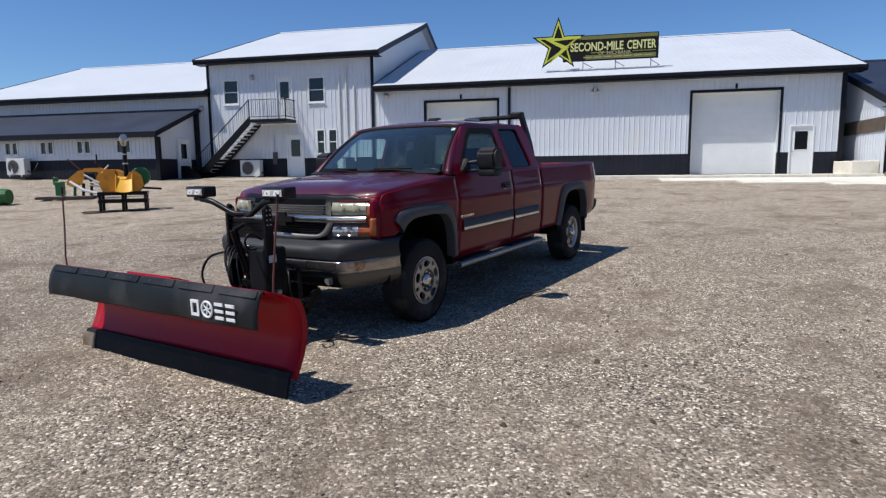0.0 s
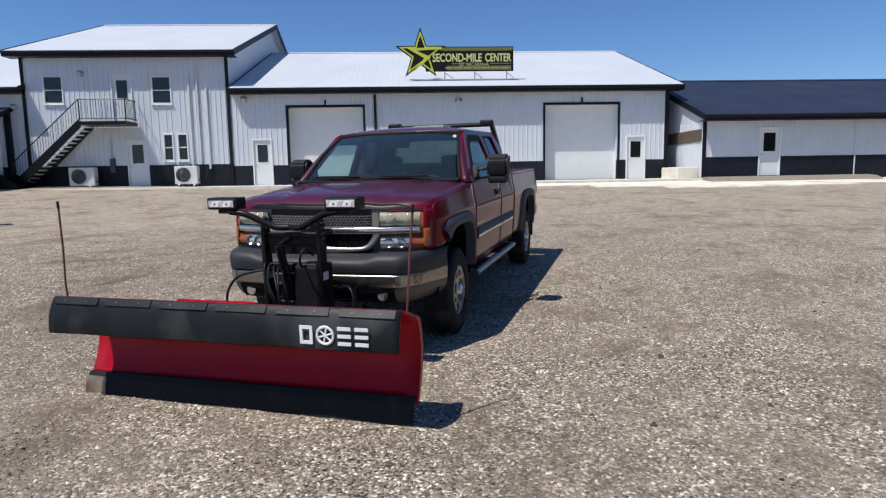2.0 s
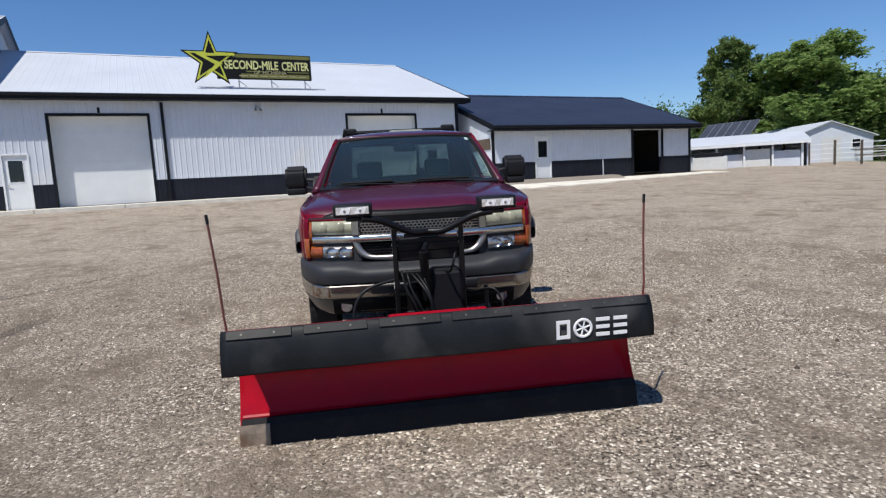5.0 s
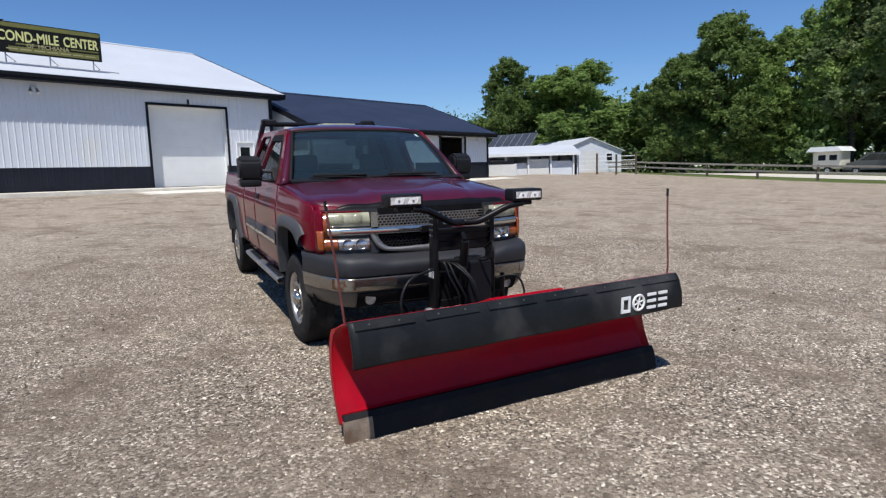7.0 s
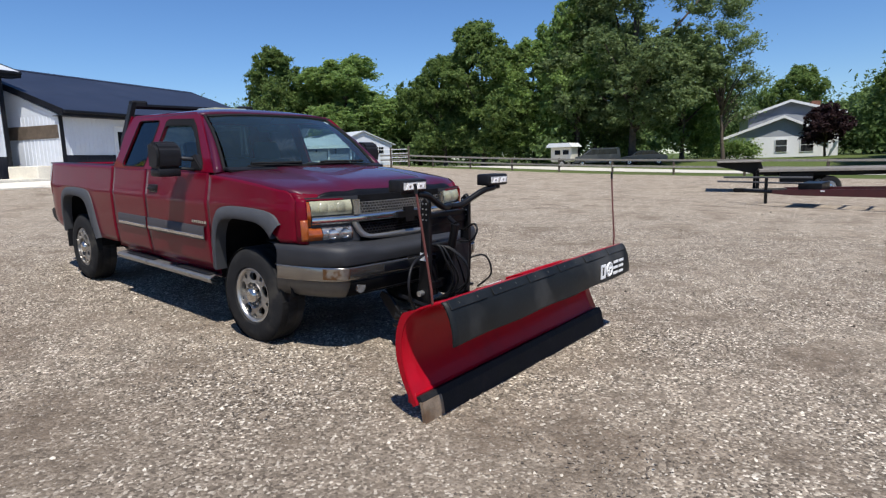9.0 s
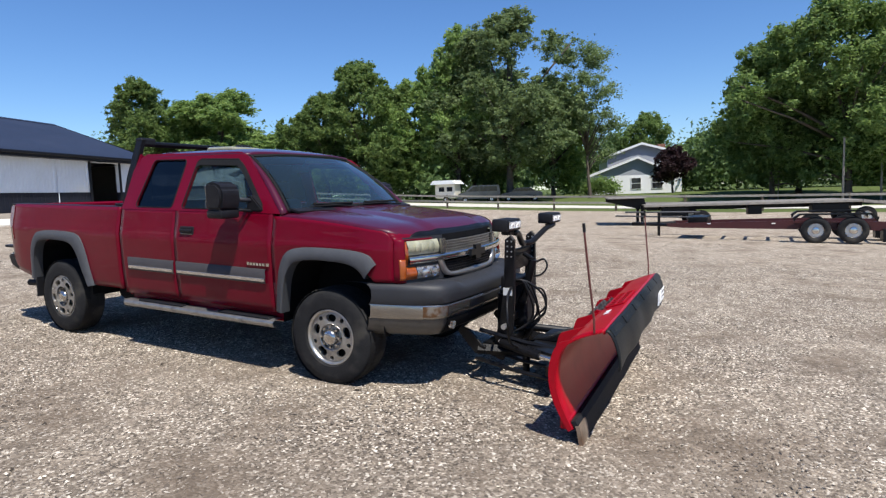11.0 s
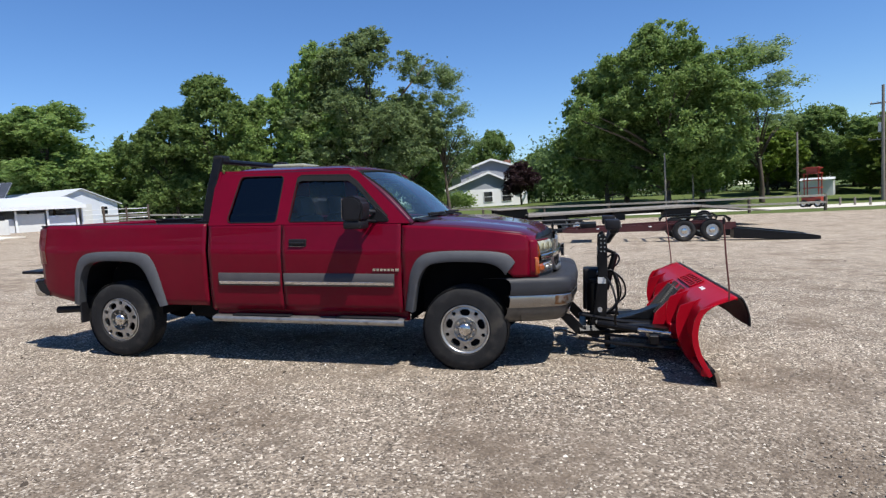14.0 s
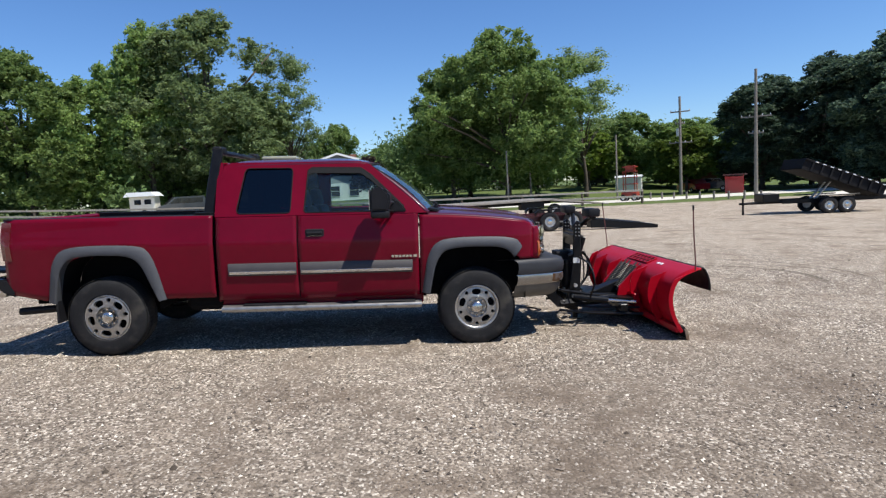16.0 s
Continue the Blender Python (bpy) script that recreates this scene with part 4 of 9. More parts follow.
prism(bm, [(LY - 0.45, 3.76), (FY, 5.25), (FY, 5.02), (LY - 0.45, 3.50)], "X", LX + 0.302, LX + 0.335)
part("fascia", bm, M_BLACK_TRIM, lean)
for x, y, z in ((LX + 0.05, LY - 0.02, 3.5), (LX + 0.12, FY - 0.15, 5.0)):
    bm = B()
    box(bm, x - 0.11, x + 0.11, y - 0.11, y + 0.09, LB - 0.2, z, 0.01)
    part("corner_post", bm, M_BLACK_TRIM, lean)
for i, a in enumerate(LWIN):
    for s in (-0.225, 0.225):
        sash_window("window_%d" % (5 + 2 * i + (s > 0)), a + s - 0.215, a + s + 0.215, 2.70, 3.42, LY, False)
d = entry_door("door_7", -0.48, 0.48, 0, 2.08, 0)
d.matrix_world = pose(LX + 0.125, 27.9, LB - 0.05, 0, 0, 90)
globe_lamp(-20.0, FY - 0.05, 5.2, "white wall lamp by the lean-to roof")
heat_pump(-28.5, LY - 0.3, LB + 0.12, 1.15)
st2 = thing("entrance_steps", pose(-19.85, 27.9, gz(-19.85, 27.9)), "black steel steps with grating treads", "steps", kind="structure")
for i in range(4):
    bm = B()
    box(bm, -0.15 + i * 0.0, 0.85 - i * 0.22, -0.6, 0.6, 0.10 + i * 0.15, 0.14 + i * 0.15, 0.006)
    part("step", bm, M_BLACK, st2)
for y in (-0.6, 0.56):
    bm = B()
    prism(bm, [(0.9, -0.05), (0.8, 0.12), (0.1, 0.62), (-0.3, 0.62), (-0.3, -0.05)], "Y", y, y + 0.04)
    part("stringer", bm, M_BLACK, st2)

# right barn, set forward
RX0, RX1, RY = 11.95, 26.45, 27.0
RB = 1.42
barn = thing("right_barn", pose(0, 0, 0), "low white barn with charcoal metal roof, wainscot and open bay", "building", kind="structure")
front_wall("barn", RX0, RX1, RY, RB - 0.25, 4.0, 2.32, [(14.66, 15.72, 0, 3.68), (21.72, 23.95, 0, 3.92)], barn)
bm = B()
prism(bm, [(RY, RB - 0.25), (39.4, RB - 0.25), (39.4, 4.05), (33.2, 6.45), (RY, 4.05)], "X", RX0, RX0 + 0.14)
clad(bm, (RX0 - 0.003, RY, RB), (0, 1, 0), (-1, 0, 0), 2.4, 2.6)
part("wall_side", bm, M_WHITE, barn)
bm = B()
prism(bm, [(RY, RB - 0.25), (39.4, RB - 0.25), (39.4, 4.05), (33.2, 6.45), (RY, 4.05)], "X", RX1, RX1 - 0.14)
part("wall_side", bm, M_WHITE, barn)
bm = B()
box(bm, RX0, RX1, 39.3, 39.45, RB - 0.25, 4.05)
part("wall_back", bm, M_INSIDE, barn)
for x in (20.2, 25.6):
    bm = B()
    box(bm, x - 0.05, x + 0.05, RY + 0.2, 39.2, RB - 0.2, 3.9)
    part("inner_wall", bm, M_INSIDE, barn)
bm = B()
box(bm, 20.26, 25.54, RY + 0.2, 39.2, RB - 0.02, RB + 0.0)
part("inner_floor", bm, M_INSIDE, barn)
pitched_roof(RX0 - 0.15, RX1 + 0.4, RY - 0.5, 4.22, 33.2, 6.72, 39.9, M_ROOF_DARK, barn, label="charcoal ribbed metal roof")
for x in (RX0 + 0.08, RX1 - 0.08, 21.64, 24.03, 19.35):
    bm = B()
    w = 0.09 if x not in (19.35,) else 0.03
    box(bm, x - w, x + w, RY - 0.045, RY - 0.022, RB - 0.2, 3.98, 0.004)
    part("trim", bm, M_BLACK_TRIM if w > 0.05 else M_WHITE, barn)
bm = B()
box(bm, RX0 - 0.05, RX0 - 0.01, RY + 0.06, 31.5, 3.05, 3.62, 0.01)
part("board_band", bm, M_WOOD_BAND, barn, "weathered dark brown board band")
entry_door("door_8", 14.66, 15.72, RB, 3.68, RY)
e = thing("concrete_block", pose(11.55, 27.9, gz(11.5, 27.9)), "low pale concrete block beside the barn corner", "concrete block")
bm = B()
box(bm, -0.65, 0.35, -0.7, 1.1, -0.05, 0.62, 0.03)
part("block", bm, M_CONCRETE, e)

# concrete apron in slabs
apron = thing("pavement", pose(0, 0, 0), "pale concrete apron along the halls", "pavement", kind="structure")
slab = B()
box(slab, -1.49, 1.49, -1.1, 1.1, -0.25, 0.0, 0.012)
slab_me = obj("slab", slab, M_CONCRETE)
slab_me.parent = apron
first = True
for i in range(13):
    x, y = -20.0 + 3 * i + 1.5, 28.05
    if x > 14:
        break
    o = slab_me if first else new("slab", slab_me.data)
    o.parent = apron
    o.location = (x, y, BASE - 0.005 - 0.002 * (i % 3))
    first = False
for i in range(9):
    x0 = 3.4 + 2.75 * i
    y0 = (25.4, 24.2, 23.3, 23.2, 23.6, 24.2, 24.8, 25.2, 25.6)[i]
    y1 = 26.9 if x0 < 11 else 26.98
    top = [(x0 + 0.01, y0), (x0 + 2.74, y0), (x0 + 2.74, y1), (x0 + 0.01, y1)]
    bm = B()
    lo = [bm.verts.new((x, y, gz(x, y) - 0.12)) for x, y in top]
    hi = [bm.verts.new((x, y, gz(x, y) + 0.03 + (0.015 if i % 2 else 0.012))) for x, y in top]
    bm.faces.new(hi)
    for k in range(4):
        bm.faces.new((lo[k], lo[(k + 1) % 4], hi[(k + 1) % 4], hi[k]))
    part("slab", bm, M_CONCRETE, apron)

# packed grey fill sloping up to the barn's sill
bm = B()
prism(bm, [(RY - 0.03, RB - 0.01), (RY - 0.55, RB - 0.06), (RY - 1.0, gz(15, RY - 1.0) + 0.06), (RY - 1.0, 0.95), (RY - 0.03, 0.95)], "X", RX0 + 0.05, 20.1)
part("sill_fill", bm, M_SILL_FILL, apron, "packed grey fill below the barn wall")

# roof sign
sign = thing("roof_sign", pose(0, 29.95, 0), "black roof sign with a lime star and pale lettering", "sign")
for x in (0.2, 1.7, 3.3):
    bm = B()
    tube(bm, [(x, 0.08, 6.0), (x, 0.08, 7.0)], 0.025, 6)
    tube(bm, [(x, 0.08, 6.75), (x + 0.55, 0.9, 6.58)], 0.02, 6)
    part("support", bm, M_STEEL, sign)
bm = B()
tube(bm, [(-1.5, 0.08, 6.42), (4.3, 0.08, 6.42)], 0.02, 6)
part("base_rail", bm, M_STEEL, sign)
bm = B()
box(bm, -0.75, 3.62, -0.05, 0.05, 6.80, 7.98, 0.012)
part("board", bm, M_SIGN_BLACK, sign)
bm = B()
box(bm, -0.6, 3.58, -0.056, -0.051, 7.78, 7.94)
part("top_band", bm, M_SIGN_BAND, sign)
for a, b in ((0.55, 1.35), (2.45, 3.5)):
    bm = B()
    box(bm, a, b, -0.056, -0.051, 7.14, 7.19)
    part("stripe", bm, M_SIGN_BAND, sign)
bm = B()
box(bm, 0.3, 3.5, -0.056, -0.051, 6.86, 7.06)
part("lower_band", bm, M_SIGN_BAND, sign)
SC = Vector((-0.98, 0, 7.62))


def star(bm, r, ri, y0, y1, squash=1.0):
    pts = []
    for k in range(10):
        a = math.pi / 2 + k * math.pi / 5
        rr = r if k % 2 == 0 else ri
        pts.append((SC.x + rr * math.cos(a), SC.z + rr * math.sin(a) * squash))
    prism(bm, pts, "Y", y0, y1)


for r, ri, y, mt, nm in ((1.30, 0.50, -0.06, M_SIGN_BLACK, "star_border"), (1.13, 0.44, -0.075, M_SIGN_GREEN, "star_face"), (0.90, 0.35, -0.082, M_SIGN_BLACK, "star_core")):
    bm = B()
    star(bm, r, ri, y, 0.04 if nm == "star_border" else y + 0.014)
    part(nm, bm, mt, sign)
for pts in ([(-0.69, 0.30), (1.08, 0.30), (1.04, 0.23), (-0.22, 0.17)], [(-0.69, 0.30), (-0.22, 0.17), (0.52, -0.14), (0.17, -0.19)], [(0.52, -0.14), (-0.46, -0.92), (0.17, -0.19)]):
    pts = [(SC.x + u, SC.z + w) for u, w in pts]
    bm = B()
    prism(bm, pts, "Y", -0.092, -0.083)
    part("swoosh", bm, M_SIGN_GREEN, sign)


def text(body, size, m, material, parent, width=None, name="lettering", depth=0.004, bold=0.0):
    cu = bpy.data.curves.new(name, "FONT")
    cu.offset = bold
    cu.body, cu.size, cu.extrude, cu.align_x, cu.align_y = body, size, depth, "CENTER", "CENTER"
    tmp = bpy.data.objects.new(name, cu)
    scene.collection.objects.link(tmp)
    bpy.context.view_layer.update()
    me = bpy.data.meshes.new_from_object(tmp.evaluated_get(bpy.context.evaluated_depsgraph_get()))
    bpy.data.objects.remove(tmp)
    me.materials.clear()
    me.materials.append(material)
    if width:
        xs = [v.co.x for v in me.vertices]
        k = width / (max(xs) - min(xs))
        for v in me.vertices:
            v.co.x *= k
    ob = new(name, me)
    ob.parent = parent
    ob.matrix_basis = m
    return ob


text("SECOND-MILE", 0.54, pose(0.82, -0.058, 7.43, 90), M_SIGN_PALE, sign, 2.44, bold=0.012)
text("CENTER", 0.54, pose(2.85, -0.058, 7.43, 90), M_SIGN_PALE, sign, 1.30, bold=0.012)
text("OF", 0.22, pose(1.03, -0.058, 7.125, 90), M_SIGN_LINE, sign, 0.26, bold=0.004)
text("MICHIANA", 0.22, pose(1.84, -0.058, 7.125, 90), M_SIGN_LINE, sign, 1.1, bold=0.004)
for i in range(7):
    bm = B()
    box(bm, 0.22 + i * 0.46, 0.60 + i * 0.46, -0.062, -0.057, 6.935, 6.985)
    part("letter_bar", bm, M_SIGN_LINE, sign)

# ---- pickup truck: local x forward, y to its left, z up; origin on the ground under the rear axle ----
T_FWD = Vector((-1.301, -3.402, -0.132)).normalized()
T_RIGHT = Vector((T_FWD.y, -T_FWD.x, 0)).normalized()
T_UP = T_RIGHT.cross(T_FWD)
TM = Matrix((( T_FWD.x, -T_RIGHT.x, T_UP.x, -0.90), (T_FWD.y, -T_RIGHT.y, T_UP.y, 8.805), (T_FWD.z, -T_RIGHT.z, T_UP.z, 0.328), (0, 0, 0, 1)))
truck = thing("pickup_truck", TM, "maroon extended-cab pickup truck parked on the gravel with a plow mount", "pickup truck")
WB = 3.63
BELT = 1.36


def side_y(x, z):
    """Half width of the body at a height."""
    pts = ((0.45, 0.925), (0.55, 0.955), (0.75, 0.975), (1.0, 0.985), (1.113, 0.988), (1.135, 0.980), (1.17, 0.976), (1.24, 0.962), (1.36, 0.945))
    for (a, ya), (b, yb) in zip(pts, pts[1:]):
        if z <= b:
            y = ya + (yb - ya) * (z - a) / (b - a)
            break
    else:
        y = pts[-1][1]
    if x > 3.95:
        y -= 0.16 * ((x - 3.95) / 0.42) ** 2
    if x < -0.7:
        y -= 0.03 * ((-0.7 - x) / 0.25) ** 2
    return y


def arch(x, xc, r_in=0.535, flat=0.94):
    """Height of a wheel opening over the axle."""
    d = abs(x - xc)
    if d >= r_in:
        return 0.0
    return 0.40 + 0.61 * (1 - (d / r_in) ** 4) ** 0.5


def side_panel(name, x0, x1, top, bottom, sgn, material=None, crease=True):
    """A curved outer body panel with its wheel opening cut out."""
    nx = max(6, int((x1 - x0) / 0.045))
    rows = []
    for i in range(nx + 1):
        x = x0 + (x1 - x0) * i / nx
        zb, zt = bottom(x), top(x)
        zs = list(np.linspace(zb, 1.113, 10)) + list(np.linspace(1.135, zt, 7))
        rows.append([(x, sgn * side_y(x, z), z) for z in zs])
    bm = grid(B(), rows, sgn < 0)
    ob = part(name, bm, material or M_RED, truck, smooth=True)
    bmesh_fix(ob)
    return solid(ob, 0.022)


def bmesh_fix(ob):
    """Turns the faces of a sheet outward, away from the truck's centre line."""
    me = ob.data
    bm = bmesh.new()
    bm.from_mesh(me)
    s = sum(f.normal.y * f.calc_center_median().y for f in bm.faces)
    if s < 0:
        bmesh.ops.reverse_faces(bm, faces=bm.faces[:])
    bm.to_mesh(me)
    bm.free()


def hood_z(x, y):
    """Top of the bonnet: falls to the front and rolls over at the sides."""
    t = (x - 3.10) / 1.20
    z = 1.375 - 0.045 * t - 0.075 * max(0, t) ** 2.4
    z -= 0.085 * max(0, (x - 4.10) / 0.25) ** 2
    a = abs(y)
    z += 0.018 * smoothstep(0.50, 0.40, a) if a > 0 else 0.018
    z -= 0.034 * max(0, (a - 0.62) / 0.30) ** 2
    return z


def fender_top(x):
    return hood_z(x, side_y(x, 1.28)) - 0.004 - 0.045 * max(0, (x - 4.13) / 0.075) ** 2


for sgn in (1, -1):
    rb = lambda x: max(0.52 if x < WB + 0.30 else 0.865, arch(x, WB))
    side_panel("front_fender", 3.075, 4.215, fender_top, rb, sgn)
    side_panel("front_door", 1.885, 3.062, lambda x: BELT, lambda x: 0.53, sgn)
    side_panel("rear_door", 1.095, 1.873, lambda x: BELT, lambda x: 0.53, sgn)
    side_panel("bed_side", -0.93, 1.060, lambda x: BELT + 0.005, lambda x: max(0.56 + 0.22 * max(0, -0.53 - x), arch(x, 0)), sgn)
    # rocker under the doors
    bm = B()
    box(bm, 1.10, 3.10, sgn * 0.84, sgn * 0.885, 0.44, 0.535, 0.01)
    part("rocker", bm, M_RED, truck)
    # mouldings: grey band with a chrome strip
    for x0, x1 in ((1.20, 1.862), (1.897, 3.00)):
        bm = B()
        rows = [[(x0 + (x1 - x0) * i / 8, sgn * (side_y(1.5, z) + o), z) for z, o in ((0.765, 0.0), (0.77, 0.014), (0.785, 0.016), (0.885, 0.014), (0.89, 0.0))] for i in range(9)]
        grid(bm, rows, sgn < 0)
        ob = part("side_moulding", bm, M_MOULD, truck, "dark grey side moulding", True)
        bm = B()
        box(bm, x0 + 0.01, x1 - 0.01, sgn * 0.985, sgn * 0.9975, 0.783, 0.812, 0.002)
        part("chrome_strip", bm, M_CHROME, ob)
    # wheel arch flares
    for xc in (WB, 0.0):
        outer = spline([(-0.545, 0.555, 0), (-0.515, 0.72, 0), (-0.475, 0.92, 0), (-0.395, 1.045, 0), (-0.25, 1.092, 0), (0.06, 1.102, 0), (0.345, 1.085, 0), (0.448, 1.022, 0), (0.517, 0.851, 0), (0.583, 0.555, 0)], 5)
        inner = spline([(-0.462, 0.540, 0), (-0.432, 0.70, 0), (-0.390, 0.86, 0), (-0.305, 0.968, 0), (-0.14, 1.001, 0), (0.06, 1.004, 0), (0.250, 0.988, 0), (0.362, 0.916, 0), (0.445, 0.738, 0), (0.512, 0.540, 0)], 5)
        rows = []
        for pi_, po_ in zip(inner, outer):
            xi, zi, xo, zo = xc + pi_.x, pi_.y, xc + po_.x, po_.y
            xm, zm = (xi + xo) / 2, (zi + zo) / 2
            if xc == WB and xm > xc and zi < 0.865:
                continue
            b = side_y(min(max(xm, -0.9), 4.2), max(zm, 0.5))
            rows.append([(xi, sgn * (b - 0.06), zi), (xi, sgn * (b + 0.034), zi), (xi * 0.85 + xo * 0.15, sgn * (b + 0.042), zi * 0.85 + zo * 0.15), (xm * 0.5 + xo * 0.5, sgn * (b + 0.032), zm * 0.5 + zo * 0.5), (xo * 0.97 + xi * 0.03, sgn * (b + 0.012), zo * 0.97 + zi * 0.03), (xo, sgn * (b - 0.03), zo)])
        bm = grid(B(), rows, sgn > 0)
        ob = part("wheel_arch_flare", bm, M_FLARE, truck, "faded grey plastic wheel arch flare", 40)
        bmesh_fix(ob)
        # dark wheel housing
        rows = []
        for i in range(25):
            a = math.pi * (1 - i / 24)
            x, z = xc + 0.50 * math.copysign(abs(math.cos(a)) ** 0.72, math.cos(a)), 0.45 + 0.56 * math.sin(a) ** 0.62
            rows.append([(x, sgn * 0.93, z), (x, sgn * 0.50, z)])
        bm = grid(B(), rows)
        ob = part("wheel_housing", bm, M_UNDER, truck)
        bm = B()
        prism(bm, [(xc - 0.5, 0.45)] + [(xc + 0.5 * math.copysign(abs(math.cos(a)) ** 0.72, math.cos(a)), 0.45 + 0.56 * math.sin(a) ** 0.62) for a in np.linspace(math.pi, 0, 17)] + [(xc + 0.5, 0.45)], "Y", sgn * 0.50, sgn * 0.47)
        part("wheel_housing_wall", bm, M_UNDER, truck)

# cab lower inside, firewall and floor
bm = B()
box(bm, 1.11, 3.12, -0.86, 0.86, 0.50, 0.58)
part("cab_floor", bm, M_UNDER, truck)
bm = B()
box(bm, 3.08, 3.13, -0.86, 0.86, 0.5, 1.30)
part("firewall", bm, M_UNDER, truck)
bm = B()
box(bm, 1.065, 1.10, -0.90, 0.90, 0.5, 1.40, 0.01)
part("cab_back", bm, M_RED, truck)

# greenhouse
RB_, RF_ = 1.235, 2.52
ROOF_E, ROOF_Y = 1.865, 0.66


def roof_pt(u, v):
    """Roof skin: u along, v across (-1..1)."""
    x = 1.135 + (2.56 - 1.135) * u
    w = 0.728 + 0.004 * u
    a = abs(v)
    z = 1.898 - 0.028 * a ** 2 - (0.05 - 0.02 * u) * a ** 6 - (0.06 - 0.042 * a * a) * max(0, (u - 0.75) / 0.25) ** 2 - 0.03 * max(0, (0.15 - u) / 0.15) ** 2
    return (x + 0.06 * (1 - a * a) * u, v * w, z)


rows = [[roof_pt(i / 24, -1 + 2 * j / 24) for j in range(25)] for i in range(25)]
bm = grid(B(), rows)
for f in bm.faces:
    if f.normal.z < 0:
        f.normal_flip()
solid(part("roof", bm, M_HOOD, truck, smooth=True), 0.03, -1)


def pillar(name, a, b, wa, wb, thick, material):
    """A tapering pillar from a to b, wa and wb wide along the truck."""
    a, b = Vector(a), Vector(b)
    bm = B()
    s = math.copysign(1, a.y)
    lo = [(a.x - wa, a.y, a.z), (a.x + wa, a.y, a.z), (a.x + wa, a.y - s * thick, a.z), (a.x - wa, a.y - s * thick, a.z)]
    hi = [(b.x - wb, b.y, b.z), (b.x + wb, b.y, b.z), (b.x + wb, b.y - s * thick, b.z), (b.x - wb, b.y - s * thick, b.z)]
    vl, vh = [bm.verts.new(p) for p in lo], [bm.verts.new(p) for p in hi]
    bm.faces.new(vl)
    bm.faces.new(vh)
    for i in range(4):
        bm.faces.new((vl[i], vl[(i + 1) % 4], vh[(i + 1) % 4], vh[i]))
    bmesh.ops.recalc_face_normals(bm, faces=bm.faces[:])
    bmesh.ops.bevel(bm, geom=bm.edges[:], offset=0.012, segments=2, affect="EDGES")
    return part(name, bm, material, truck, smooth=35)


def lean_y(z):
    return 0.945 - (z - BELT) * 0.425


for s in (1, -1):
    yb, yt = s * lean_y(BELT - 0.01), s * lean_y(1.865)
    # window surround as one sheet with two openings
    out = [(1.085, BELT - 0.012), (3.16, BELT - 0.012), (2.60, 1.835), (2.50, 1.872), (1.21, 1.878), (1.135, 1.84)]
    win1 = [(1.330, BELT + 0.012), (1.785, BELT + 0.012), (1.805, BELT + 0.020), (1.815, BELT + 0.045), (1.825, 1.775), (1.817, 1.802), (1.795, 1.815), (1.395, 1.818), (1.368, 1.808), (1.352, 1.780), (1.292, BELT + 0.055), (1.300, BELT + 0.024)]
    win2 = [(1.965, BELT + 0.012), (2.93, BELT + 0.012), (2.92, BELT + 0.05), (2.555, 1.77), (2.50, 1.803), (2.01, 1.815), (1.975, 1.79), (1.945, BELT + 0.03)]
    bm = B()
    loops = []
    for pts in (out, win1, win2):
        vs = [bm.verts.new((x, s * lean_y(z), z)) for x, z in pts]
        loops.append([bm.edges.new((vs[i], vs[(i + 1) % len(vs)])) for i in range(len(vs))])
    bmesh.ops.triangle_fill(bm, use_beauty=True, use_dissolve=False, edges=[e for l in loops for e in l])
    ob = part("window_surround", bm, M_RED, truck)
    bmesh_fix(ob)
    solid(ob, 0.03)
    for pts, mt, nm in ((win1, M_GLASS_DARK, "quarter_glass"), (win2, M_GLASS_SIDE, "door_glass")):
        bm = B()
        bm.faces.new([bm.verts.new((x, s * (lean_y(z) - 0.016), z)) for x, z in pts])
        ob = part(nm, bm, mt, truck, "dark privacy glass" if mt is M_GLASS_DARK else "tinted door glass")
        bmesh_fix(ob)
        ob.visible_shadow = True
        bm = B()
        q = [(x, s * (lean_y(z) + 0.001), z) for x, z in pts]
        tube(bm, q + [q[0]], 0.005, 6, False)
        part("window_seal", bm, M_DULL_BLACK, truck)
    # rain guard over the door glass
    bm = B()
    q = [(1.98, 1.80), (2.02, 1.822), (2.5, 1.812), (2.60, 1.745), (2.93, 1.42)]
    rows = [[(x, s * (lean_y(z) + 0.004), z), (x, s * (lean_y(z - 0.03) + 0.018), z - 0.062)] for x, z in q]
    grid(bm, rows)
    solid(part("rain_guard", bm, M_DULL_BLACK, truck), 0.004)

# windscreen, rear glass and cowl
WS_LO = [(3.16, -0.855, 1.35), (3.245, -0.44, 1.378), (3.265, 0.0, 1.382), (3.245, 0.44, 1.378), (3.16, 0.855, 1.35)]
WS_HI = [(2.555, -0.682, 1.840), (2.615, -0.35, 1.860), (2.63, 0.0, 1.862), (2.615, 0.35, 1.860), (2.555, 0.682, 1.840)]


def ws(u, v):
    lo = Vector(spline(WS_LO, 8)[round(v * 32)])
    hi = Vector(spline(WS_HI, 8)[round(v * 32)])
    p = lo.lerp(hi, u)
    p += Vector((0.03, 0, 0.03)) * math.sin(math.pi * u)
    return p


